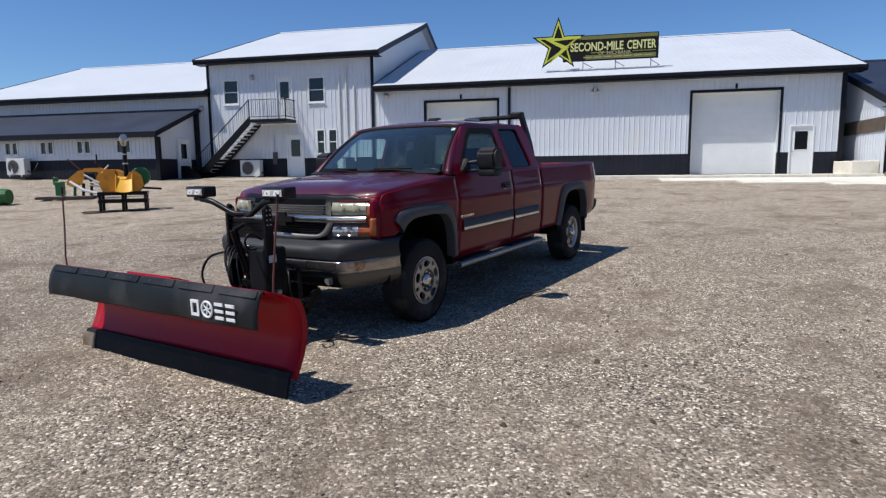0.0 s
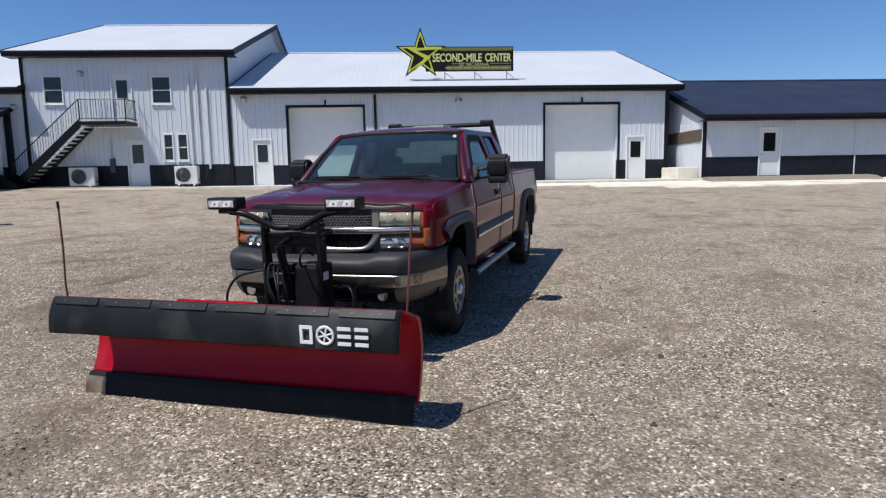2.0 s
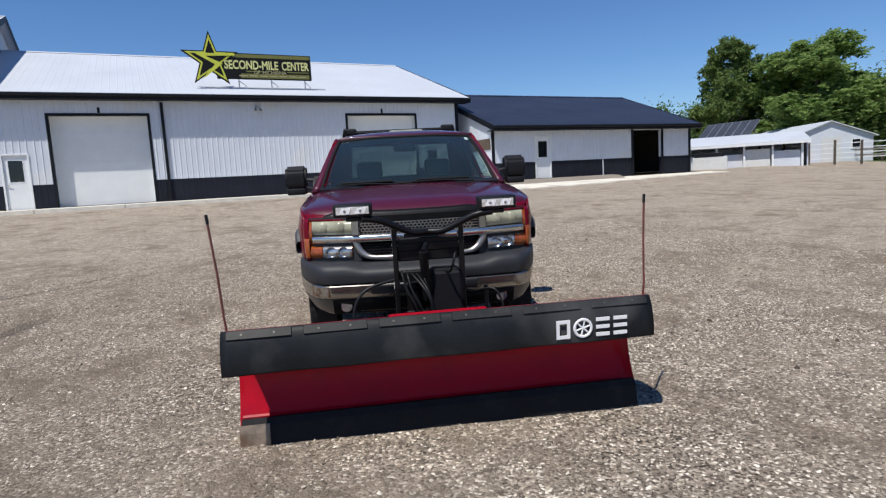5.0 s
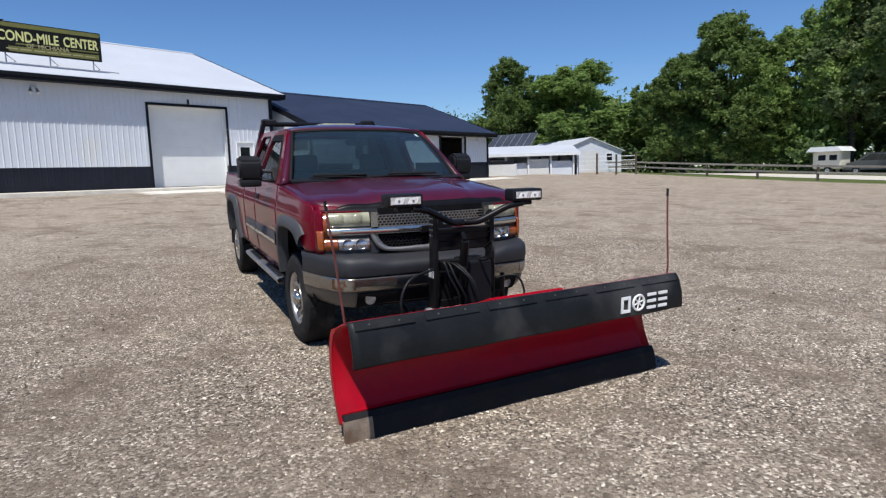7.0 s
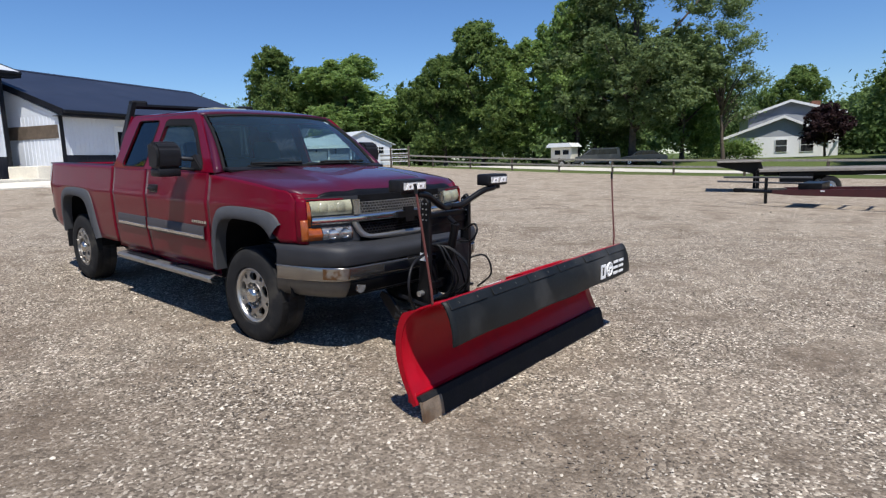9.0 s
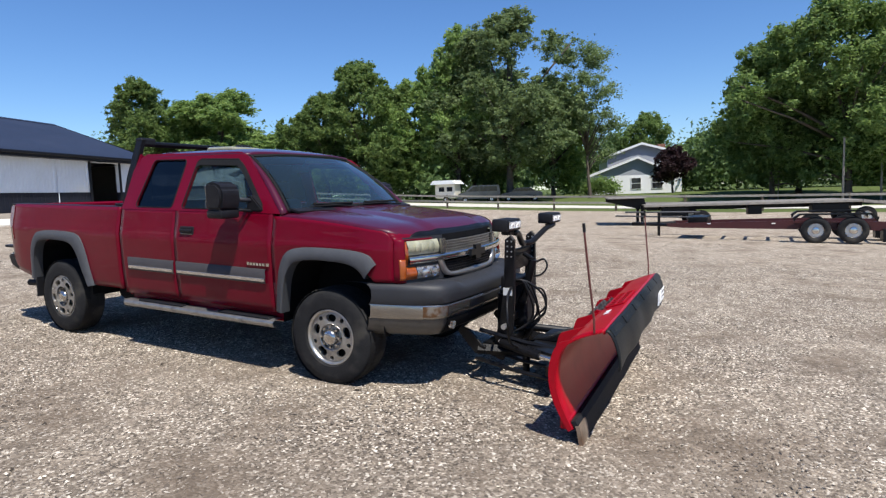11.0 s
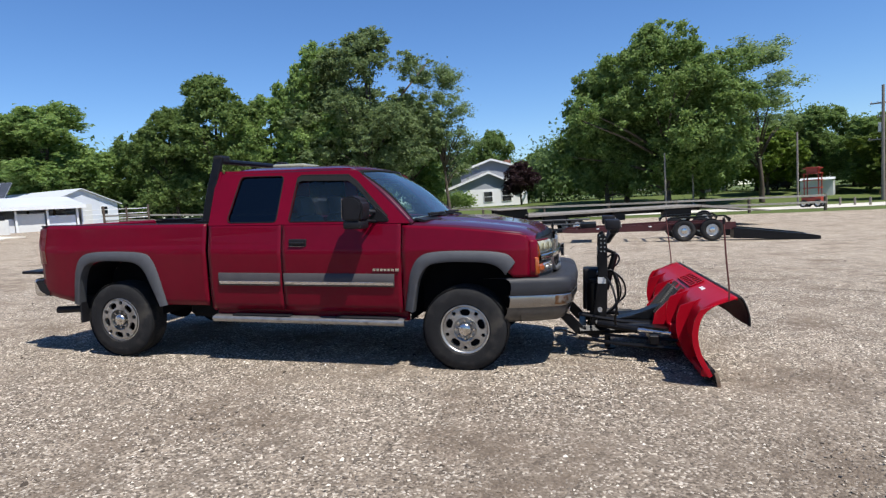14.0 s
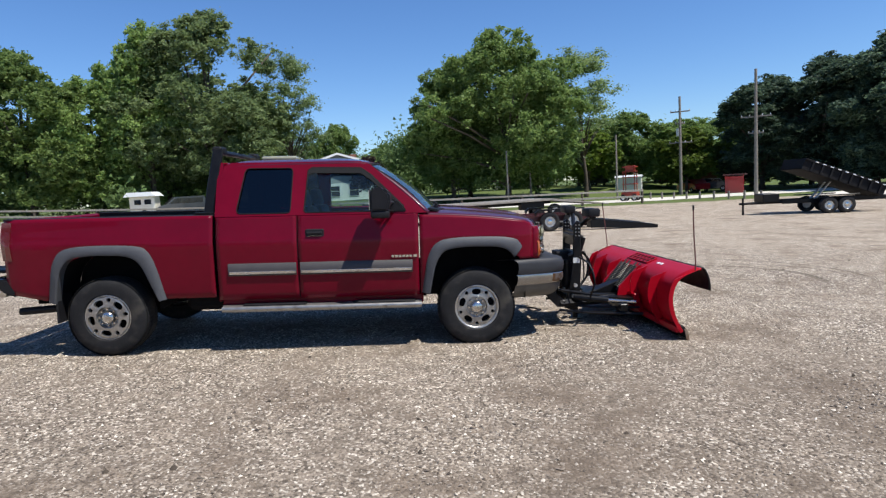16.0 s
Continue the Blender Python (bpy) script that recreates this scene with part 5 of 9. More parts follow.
rows = [[ws(0.03 + 0.93 * i / 10, j / 32) for j in range(1, 32)] for i in range(11)]
bm = grid(B(), rows)
for f in bm.faces:
    f.normal_update()
    if f.normal.x < 0:
        f.normal_flip()
wsg = part("windscreen", bm, M_GLASS_WS, truck, "clear windscreen", True)
wsg.visible_shadow = False
bm = B()
ring = [ws(0.02, j / 32) for j in range(33)] + [ws(i / 10, 1) for i in range(1, 10)] + [ws(0.98, 1 - j / 32) for j in range(33)] + [ws(1 - i / 10, 0) for i in range(1, 10)]
tube(bm, ring + [ring[0]], 0.016, 6, False)
part("windscreen_seal", bm, M_DULL_BLACK, truck)
for s in (-1, 1):
    rows = []
    for k in range(13):
        u = k / 12
        a_ = ws(u, 0.0 if s < 0 else 1.0)
        b_ = Vector((3.165, s * 0.957, 1.345)).lerp(Vector((2.58, s * (lean_y(1.838) - 0.012), 1.832)), u)
        m_ = (a_ + b_) / 2 + Vector((0.018, s * 0.014, 0.012)) * (1 - u ** 4)
        rows.append([a_, m_, b_])
    bm = grid(B(), rows)
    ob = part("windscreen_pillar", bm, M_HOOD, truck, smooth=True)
    bmesh_fix(ob)
    solid(ob, 0.03)
bm = B()
rows = [[(3.16, y, 1.355) for y in np.linspace(-0.86, 0.86, 13)], [(3.25 - 0.07 * (abs(y) / 0.86) ** 2, y, 1.370) for y in np.linspace(-0.86, 0.86, 13)], [(3.37 - 0.11 * (abs(y) / 0.86) ** 2, y, 1.350) for y in np.linspace(-0.86, 0.86, 13)]]
grid(bm, rows)
solid(part("cowl", bm, M_BLACK_PLASTIC, truck), 0.02)
for y0, y1 in ((0.62, 0.02), (-0.12, -0.70)):
    bm = B()
    tube(bm, [(3.30, y0, 1.385), (3.275, (y0 + y1) / 2, 1.405), (3.265, y1, 1.40)], 0.008, 6)
    tube(bm, [(3.275, (y0 + y1) / 2 + 0.25, 1.418), (3.25, (y0 + y1) / 2 - 0.25, 1.418)], 0.012, 6)
    part("wiper", bm, M_DULL_BLACK, truck)
bm = B()
bm.faces.new([bm.verts.new(p) for p in ((1.095, -0.70, 1.385), (1.095, 0.70, 1.385), (1.145, 0.63, 1.82), (1.145, -0.63, 1.82))])
rg_ = part("rear_glass", bm, M_GLASS_REAR, truck)
rg_.visible_shadow = False
bm = B()
for a, b in (((1.08, -0.93, 1.36), (1.14, -0.73, 1.88)), ((1.08, 0.93, 1.36), (1.14, 0.73, 1.88))):
    prism(bm, [(a[1], a[2]), (a[1] * 0.70, a[2] + 0.05), (b[1] * 0.84, b[2] - 0.09), (b[1], b[2])], "X", 1.08, 1.13)
box(bm, 1.095, 1.145, -0.64, 0.64, 1.80, 1.885, 0.01)
part("cab_back_frame", bm, M_RED, truck)

# bonnet
rows = []
for i in range(25):
    u = i / 24
    row = []
    for j in range(33):
        v = -1 + 2 * j / 32
        y = v * (side_y(3.13 + u * 1.075, 1.28) - 0.006)
        x = 3.13 + u * (4.37 - 3.13) - 0.02 * u - u * (0.115 * abs(v) ** 3 + 0.03 * abs(v) ** 8) + 0.14 * (1 - u) * (1 - abs(v) ** 2)
        z = hood_z(x, y)
        z -= 0.062 * max(0, (u - 0.93) / 0.07) ** 2
        row.append((x, y, z))
    rows.append(row)
bm = grid(B(), rows)
for f in bm.faces:
    f.normal_update()
    if f.normal.z < 0:
        f.normal_flip()
solid(part("hood", bm, M_HOOD, truck, "maroon hood in a plum sky-reflection tone", True), 0.025)
rows = []
for k in range(5):
    row = []
    for j in range(29):
        v = -0.88 + 1.76 * j / 28
        u = 1.006 - 0.052 * (1 - k / 4) * (1 - (abs(v) / 0.90) ** 8)
        y = v * (side_y(3.13 + u * 1.075, 1.28) - 0.006)
        x = 3.13 + u * 1.24 - 0.02 * u - u * (0.115 * abs(v) ** 3 + 0.03 * abs(v) ** 8) + 0.14 * (1 - u) * (1 - v * v)
        row.append((x, y, hood_z(x, y) + 0.005 + 0.012 * (1 - k / 4) * (1 - (abs(v) / 0.90) ** 8) - 0.062 * max(0, (u - 0.93) / 0.07) ** 2))
    rows.append(row)
bm = grid(B(), rows)
for f in bm.faces:
    f.normal_update()
    if f.normal.z < 0:
        f.normal_flip()
solid(part("bug_deflector", bm, M_BLACK, truck, "dark bug deflector on the hood edge", True), 0.006)

# front end: grille, lamps, bumper
def nose(y, z, dx=0.0):
    """Front face of the nose."""
    return 4.43 - 0.12 * (abs(y) / 0.80) ** 2.4 - 0.05 * (z - 0.9) + dx


def corner_x(y, z, ye):
    """Rounded corner from the lamps back to the fender's front end."""
    f = min(1.0, max(0.0, (y - 0.865) / (ye - 0.865)))
    k = math.sqrt(1 - f * f)
    return nose(min(y, 0.865), z, 0.003) * k + 4.211 * (1 - k)


bm = B()
rows = [[(nose(y, z, -0.06), y, z) for y in np.linspace(-0.84, 0.84, 21)] for z in (0.83, 0.95, 1.07, 1.19)]
grid(bm, rows)
solid(part("grille_backing", bm, M_UNDER, truck), 0.02)
for zc, h, y in ((1.104, 0.100, 0.46), (0.935, 0.09, 0.44)):
    bm = B()
    k = 0
    step = 0.030
    for i in range(int(2 * y / step)):
        for j in range(int(h / 0.021)):
            yy = -y + i * step + (0.5 * step if j % 2 else 0)
            zz = zc - h / 2 + j * 0.021
            box(bm, nose(yy, zz, -0.035), nose(yy, zz, -0.012), yy - 0.0145, yy - 0.006, zz, zz + 0.019)
    for j in range(int(h / 0.021) + 1):
        zz = zc - h / 2 + j * 0.021
        rows = [[(nose(v, zz, o), v, zz + dz) for v in np.linspace(-y, y, 15)] for o, dz in ((-0.03, -0.002), (-0.010, -0.002), (-0.010, 0.003), (-0.03, 0.003))]
        grid(bm, rows)
    part("grille_mesh", bm, M_GRILLE if zc > 1.0 else M_BLACK_PLASTIC, truck, "silver honeycomb grille mesh" if zc > 1.0 else "")


def nose_bar(name, za, zb, ya, yb, dx, material, label=""):
    bm = B()
    rows = [[(nose(y, (za + zb) / 2, o), y, z) for y in np.linspace(ya, yb, 21)] for z, o in ((za, -0.03), (za, dx - 0.006), (za + 0.25 * (zb - za), dx), (za + 0.75 * (zb - za), dx), (zb, dx - 0.006), (zb, -0.03))]
    grid(bm, rows)
    return part(name, bm, material, truck, label, True)


nose_bar("grille_bar", 0.998, 1.050, -0.842, 0.842, 0.022, M_CHROME, "worn chrome bar across the grille")
# lower ring of the grille
bm = B()
pts = [(nose(y, z, 0.012), y, z) for y, z in [(-0.50, 1.02), (-0.49, 0.965), (-0.44, 0.90), (-0.34, 0.873), (0.0, 0.868), (0.34, 0.873), (0.44, 0.90), (0.49, 0.965), (0.50, 1.02)]]
path = spline(pts, 5)
rows = []
for q in path:
    out = Vector((0, q.y, (q.z - 0.985) * 1.9)).normalized() * 0.026
    a_, b_ = q + out, q - out
    rows.append([(a_.x - 0.05, a_.y, a_.z), (a_.x, a_.y, a_.z), (b_.x - 0.004, b_.y, b_.z), (b_.x - 0.05, b_.y, b_.z)])
grid(bm, rows)
part("grille_surround", bm, M_GRILLE, truck, "worn chrome lower grille surround", True)
# emblem as a plain shape
bm = B()
prism(bm, [(-0.14, 0.996), (-0.05, 0.996), (-0.045, 0.961), (0.055, 0.961), (0.05, 0.996), (0.14, 0.996), (0.13, 1.046), (0.05, 1.046), (0.045, 1.081), (-0.055, 1.081), (-0.05, 1.046), (-0.13, 1.046)], "X", 4.448, 4.475)
part("emblem", bm, M_BLACK, truck, "plain dark emblem")
for s in (-1, 1):
    for nm, z0, z1, ya, yb, mt in (("headlamp", 1.056, 1.172, 0.530, 0.840, M_LENS), ("lower_lamp", 0.874, 0.978, 0.535, 0.765, M_LAMP_DEEP), ("turn_lamp", 0.874, 0.978, 0.770, 0.866, M_AMBER), ("side_marker", 0.980, 1.170, 0.842, 0.868, M_AMBER)):
        bm = B()
        rows = []
        for z, o in ((z0, -0.05), (z0 + 0.006, 0.0), ((z0 + z1) / 2, 0.012), (z1 - 0.006, -0.006), (z1, -0.06)):
            rows.append([(nose(y, z, o), s * y, z) for y in np.linspace(ya, yb, 9)])
        grid(bm, rows)
        lamp = part(nm, bm, mt, truck, {"headlamp": "hazed headlamp lens", "lower_lamp": "clear lower lamp", "turn_lamp": "amber turn lamp", "side_marker": "narrow amber side marker"}[nm], True)
        if nm == "headlamp":
            for k in (0.28, 0.70):
                bm = B()
                y = ya + (yb - ya) * k
                lathe(bm, [(0.046, nose(y, z0, 0.004)), (0.040, nose(y, z0, 0.012)), (0.022, nose(y, z0, 0.019)), (0.0, nose(y, z0, 0.021))], "X", 16, Matrix.Translation((0, s * y, (z0 + z1) / 2)))
                part("lens_bowl", bm, mt, lamp, smooth=True)
        if nm == "lower_lamp":
            for k in (0.3, 0.72):
                bm = B()
                y = ya + (yb - ya) * k
                lathe(bm, [(0.0, nose(y, z0, -0.02)), (0.030, nose(y, z0, 0.0)), (0.042, nose(y, z0, 0.013))], "X", 14, Matrix.Translation((0, s * y, (z0 + z1) / 2)))
                part("reflector", bm, M_CHROME, lamp, smooth=True)
    bm = B()
    rows = [[(nose(y, z, -0.012), s * y, z) for y in np.linspace(0.462, 0.868, 9)] for z in (0.85, 0.9, 1.0, 1.1, 1.194)]
    grid(bm, rows)
    part("lamp_housing", bm, M_PAD, truck)
    bm = B()
    rows = [[(nose(y, z, 0.008), s * y, z) for y in (0.472, 0.500, 0.524)] for z in (1.054, 1.11, 1.168)]
    grid(bm, rows)
    solid(part("lamp_divider", bm, M_BUMPER, truck), 0.02)
    # painted corner between lamps and fender
    bm = B()
    rows = []
    for z in (0.862, 0.93, 1.0, 1.06, 1.12, 1.165, 1.186):
        ye = side_y(4.212, z) - 0.004
        rows.append([(corner_x(y, z, ye) - (0.012 if z > 1.18 else 0.0), s * y, z) for y in 0.865 + (ye - 0.865) * np.sin(np.linspace(0, math.pi / 2, 8))])
    grid(bm, rows, s < 0)
    solid(part("fender_corner", bm, M_RED, truck, smooth=True), 0.006, 0)
    # amber lens wrapped round the corner
    bm = B()
    rows = []
    for z in (0.882, 0.90, 0.96, 1.02, 1.034):
        ye = side_y(4.212, z) - 0.004
        lift = 0.002 if z in (0.882, 1.034) else 0.007
        rows.append([(corner_x(y, z, ye) + lift, s * (y + 0.5 * lift), z) for y in 0.864 + (ye - 0.864) * np.sin(np.linspace(0, 0.95, 7))])
    grid(bm, rows, s < 0)
    solid(part("corner_lamp", bm, M_AMBER, truck, "amber corner lamp", True), 0.004, 0)
    # painted fill between hood edge and lamps
    bm = B()
    rows = []
    for v in np.linspace(0.66, 1.0, 9):
        row = []
        for u in (0.955, 0.975, 1.0):
            y = v * (side_y(3.13 + u * 1.075, 1.28) - 0.006) + 0.004 * (v > 0.99)
            x = 3.13 + u * 1.22 - u * (0.115 * v ** 3 + 0.03 * v ** 8) + 0.14 * (1 - u) * (1 - v * v)
            row.append((x, s * y, hood_z(x, y) - 0.008 - 0.062 * max(0, (u - 0.93) / 0.07) ** 2))
        row.append((corner_x(y, 1.186, side_y(4.212, 1.186) - 0.004) - 0.005, s * y, 1.180))
        rows.append(row)
    grid(bm, rows, s < 0)
    solid(part("lamp_brow", bm, M_RED, truck, smooth=True), 0.006, 0)


def bumper_x(y):
    a = abs(y)
    return 4.60 - 0.05 * (a / 0.8) ** 2 - 0.50 * max(0, (a - 0.72) / 0.27) ** 2.2


def bumper_sheet(name, prof, material, label="", y0=-0.985, y1=0.985, n=49):
    """Rows of height, offset, narrowing and how far the row follows the dip in the middle of the pad."""
    rows = []
    for z, o, nar, dip in prof:
        row = []
        for i in range(n):
            y = y0 + (y1 - y0) * i / (n - 1)
            m = min(1.0, max(0.0, (0.60 - abs(y)) / 0.16))
            row.append((bumper_x(y) + o, y * nar, z - 0.032 * dip * m * m * (3 - 2 * m)))
        rows.append(row)
    bm = grid(B(), rows)
    for f in bm.faces:
        f.normal_update()
        if f.normal.x < -0.0:
            f.normal_flip()
    return part(name, bm, material, truck, label, 40)


bumper_sheet("bumper_top", [(0.850, -0.24, 0.985, 0.2), (0.858, -0.12, 0.99, 0.6), (0.853, -0.045, 0.995, 1), (0.838, -0.008, 1, 1), (0.808, 0.010, 1, 0.8), (0.765, 0.012, 1, 0.3), (0.715, 0.004, 1, 0), (0.703, -0.012, 1, 0), (0.700, -0.035, 1, 0)], M_PAD, "dark grey bumper top pad")
bb = bumper_sheet("bumper", [(0.702, -0.035, 1, 0), (0.700, -0.008, 0.999, 0), (0.69, 0.002, 0.999, 0), (0.645, 0.002, 0.997, 0), (0.604, -0.008, 0.992, 0), (0.594, -0.02, 0.99, 0), (0.590, -0.04, 0.985, 0)], M_BUMPER, "dented chrome front bumper")
bumper_sheet("bumper_valance", [(0.593, -0.04, 0.985, 0), (0.591, -0.022, 0.986, 0), (0.54, -0.032, 0.978, 0), (0.48, -0.066, 0.95, 0), (0.455, -0.10, 0.915, 0), (0.445, -0.16, 0.88, 0)], M_VALANCE, "dull grey lower valance")
for ya, yb in ((0.72, 0.88), (-0.86, -0.72)):
    bumper_sheet("bumper_corner", [(0.692, 0.0035, 1, 0), (0.645, 0.0045, 0.998, 0), (0.612, -0.003, 0.994, 0)], M_CHROME_RUST, "peeling rusty chrome corner", ya, yb, 11)
bumper_sheet("bumper_recess", [(0.690, -0.004, 1, 0), (0.684, 0.006, 1, 0), (0.630, 0.004, 1, 0), (0.612, -0.010, 1, 0)], M_PAD, "dark recess in the bumper", -0.40, 0.40, 25)
bumper_sheet("bumper_intake", [(0.586, -0.020, 1, 0), (0.565, -0.020, 1, 0), (0.500, -0.050, 1, 0), (0.462, -0.085, 1, 0)], M_UNDER, "dark air intake", -0.70, 0.70, 29)
for s in (-1, 1):
    bm = B()
    cyl(bm, (4.46, s * 0.60, 0.53), (4.545, s * 0.60, 0.53), 0.042, seg=16)
    part("fog_lamp", bm, M_LAMP_DEEP, truck)
bm = B()
box(bm, 4.585, 4.60, -0.16, 0.16, 0.615, 0.735, 0.004)
part("licence_holder", bm, M_BLACK_PLASTIC, truck)

# bed
bm = B()
box(bm, -0.90, 1.04, -0.46, 0.46, 0.78, 0.82)
for s in (-1, 1):
    box(bm, -0.90, -0.54, s * 0.46, s * 0.90, 0.78, 0.82)
    box(bm, 0.54, 1.04, s * 0.46, s * 0.90, 0.78, 0.82)
part("bed_floor", bm, M_BLACK_PLASTIC, truck, "black bed liner")
for s in (-1, 1):
    bm = B()
    box(bm, -0.92, -0.54, s * 0.80, s * 0.84, 0.82, 1.35)
    box(bm, -0.54, 0.54, s * 0.80, s * 0.84, 1.03, 1.35)
    box(bm, 0.54, 1.04, s * 0.80, s * 0.84, 0.82, 1.35)
    part("bed_inner", bm, M_BLACK_PLASTIC, truck)
    bm = B()
    box(bm, -0.93, 1.060, s * 0.79, s * 0.938, 1.354, 1.370, 0.006)
    part("bed_rail_cap", bm, M_BLACK_PLASTIC, truck)
    bm = B()
    rows = [[(x - 0.012 * math.sin(math.pi * (z - 0.96) / 0.38), s * (min(y, side_y(max(x, -0.93), z) + 0.006)), z) for z in np.linspace(0.97, 1.335, 9)] for x, y in ((-0.845, 0.99), (-0.90, 0.99), (-0.945, 0.955), (-0.962, 0.91), (-0.965, 0.84))]
    grid(bm, rows, s > 0)
    solid(part("tail_lamp", bm, M_TAIL, truck, "red tail lamp"), 0.02)
    bm = B()
    box(bm, -0.478, -0.458, s * 0.72, s * 0.975, 0.345, 0.62, 0.006)
    part("mud_flap", bm, M_BLACK_PLASTIC, truck)
    # running board
    bm = B()
    rows = []
    for i in range(21):
        x = 1.12 + (3.08 - 1.12) * i / 20
        rows.append([(x, s * y, z) for y, z in ((0.86, 0.43), (0.865, 0.465), (0.94, 0.472), (0.995, 0.462), (1.010, 0.445), (0.995, 0.41), (0.94, 0.402))])
    grid(bm, rows)
    rb_ = part("running_board", bm, M_DISC, truck, "brushed metal running board with black pads", True)
    for x in (1.32, 2.40):
        bm = B()
        box(bm, x, x + 0.62, s * 0.895, s * 0.985, 0.468, 0.483, 0.006)
        part("step_pad", bm, M_BLACK_PLASTIC, rb_)
    bm = B()
    rows = [[(x, s * (side_y(2, z) + 0.001), z) for z in np.linspace(0.54, 1.35, 9)] for x in (1.876, 1.882)]
    grid(bm, rows)
    part("door_gap", bm, M_UNDER, truck)
    # door handle
    bm = B()
    box(bm, 1.957, 2.141, s * 0.958, s * 0.984, 1.134, 1.212, 0.012, seg=2)
    hd = part("door_handle", bm, M_BLACK_PLASTIC, truck, "black door handle")
    bm = B()
    box(bm, 1.972, 2.126, s * 0.980, s * 1.004, 1.160, 1.188, 0.011, seg=2)
    part("grip", bm, M_BLACK_PLASTIC, hd)
    # added bright strip in place of the highlight on the black handle
    bm = B()
    box(bm, 1.976, 2.120, s * 0.980, s * 0.988, 1.142, 1.148, 0.002)
    part("handle_trim", bm, M_CHROME, hd, "thin bright strip for the highlight under the grip")
    # side badge as plain bars
    bm = B()
    for i in range(6):
        box(bm, 2.795 + i * 0.035, 2.821 + i * 0.035, s * 0.985, s * 0.992, 0.915, 0.938)
    box(bm, 3.010, 3.045, s * 0.985, s * 0.992, 0.915, 0.940)
    part("badge", bm, M_CHROME, truck, "silver badge")
    # towing mirror
    bm = B()
    prism(bm, [(2.76, 1.362), (2.95, 1.362), (2.945, 1.39), (2.83, 1.495), (2.80, 1.49)], "Y", s * 0.955, s * 0.885)
    bmesh.ops.bevel(bm, geom=bm.edges[:], offset=0.010, segments=2, affect="EDGES")
    mr = part("side_mirror", bm, M_BLACK_PLASTIC, truck, "large black towing mirror", 35)
    for z, r in ((1.375, 0.014), (1.462, 0.017)):
        bm = B()
        tube(bm, [(2.835, s * 0.925, z - 0.012), (2.775, s * 1.02, z), (2.715, s * 1.15, z)], r, 8)
        part("mirror_arm", bm, M_PAD if r > 0.015 else M_BLACK_PLASTIC, mr, smooth=True)
    bm = B()
    prism(bm, [(2.615, 1.378), (2.615, 1.585), (2.655, 1.605), (2.745, 1.600), (2.800, 1.555), (2.815, 1.47), (2.790, 1.378)], "Y", min(s * 1.035, s * 1.245), max(s * 1.035, s * 1.245))
    bmesh.ops.bevel(bm, geom=bm.edges[:], offset=0.022, segments=2, affect="EDGES")
    part("mirror_shell", bm, M_BLACK_PLASTIC, mr, smooth=35)
    bm = B()
    box(bm, 2.620, 2.795, s * 1.045, s * 1.238, 1.312, 1.382, 0.018, seg=2)
    part("lower_shell", bm, M_BLACK_PLASTIC, mr, smooth=35)
    bm = B()
    box(bm, 2.607, 2.616, s * 1.06, s * 1.225, 1.395, 1.580, 0.003)
    part("mirror_glass", bm, M_CHROME, mr)

bm = B()
box(bm, -0.955, -0.905, -0.79, 0.79, 0.80, 1.36, 0.02)
part("tailgate", bm, M_RED, truck)
bm = B()
box(bm, -1.14, -0.98, -0.90, 0.90, 0.60, 0.80, 0.04, seg=2)
part("rear_bumper", bm, M_CHROME, truck, "chrome rear bumper")
for s in (-1, 1):
    bm = B()
    prism(bm, [(-1.06, 0.785), (-0.925, 0.785), (-0.85, 0.665), (-0.865, 0.61), (-1.00, 0.665)], "Y", min(s * 0.80, s * 0.955), max(s * 0.80, s * 0.955))
    bmesh.ops.bevel(bm, geom=bm.edges[:], offset=0.015, segments=2, affect="EDGES")
    part("rear_bumper_end", bm, M_BLACK_PLASTIC, truck)
bm = B()
tube(bm, [(-1.30, -0.55, 0.86), (-1.05, -0.62, 0.86)], 0.02, 8)
box(bm, -1.34, -0.98, -0.85, -0.45, 0.84, 0.87, 0.01)
part("hitch_step", bm, M_BLACK, truck)
bm = B()
cyl(bm, (-0.92, -0.81, 0.445), (-0.3, -0.72, 0.47), 0.038, seg=16)
part("tailpipe", bm, M_BLACK_PLASTIC, truck)
for s in (-1, 1):
    bm = B()
    box(bm, -0.95, 4.45, s * 0.40, s * 0.48, 0.46, 0.62)
    part("frame_rail", bm, M_UNDER, truck)
for xc in (0.0, WB):
    bm = B()
    cyl(bm, (xc, -0.75, 0.39), (xc, 0.75, 0.39), 0.055, seg=12)
    lathe(bm, [(0.0, -0.18), (0.12, -0.12), (0.17, 0.0), (0.12, 0.12), (0.0, 0.18)], "Y", 16, Matrix.Translation((xc, 0.0 if xc == 0 else -0.2, 0.39)))
    part("axle", bm, M_UNDER, truck)
bm = B()
box(bm, 0.7, 1.4, -0.80, -0.52, 0.40, 0.62, 0.05)
part("fuel_tank", bm, M_UNDER, truck)
bm = B()
box(bm, 3.0, 4.3, -0.38, 0.38, 0.42, 0.75, 0.05)
part("underbody", bm, M_UNDER, truck)

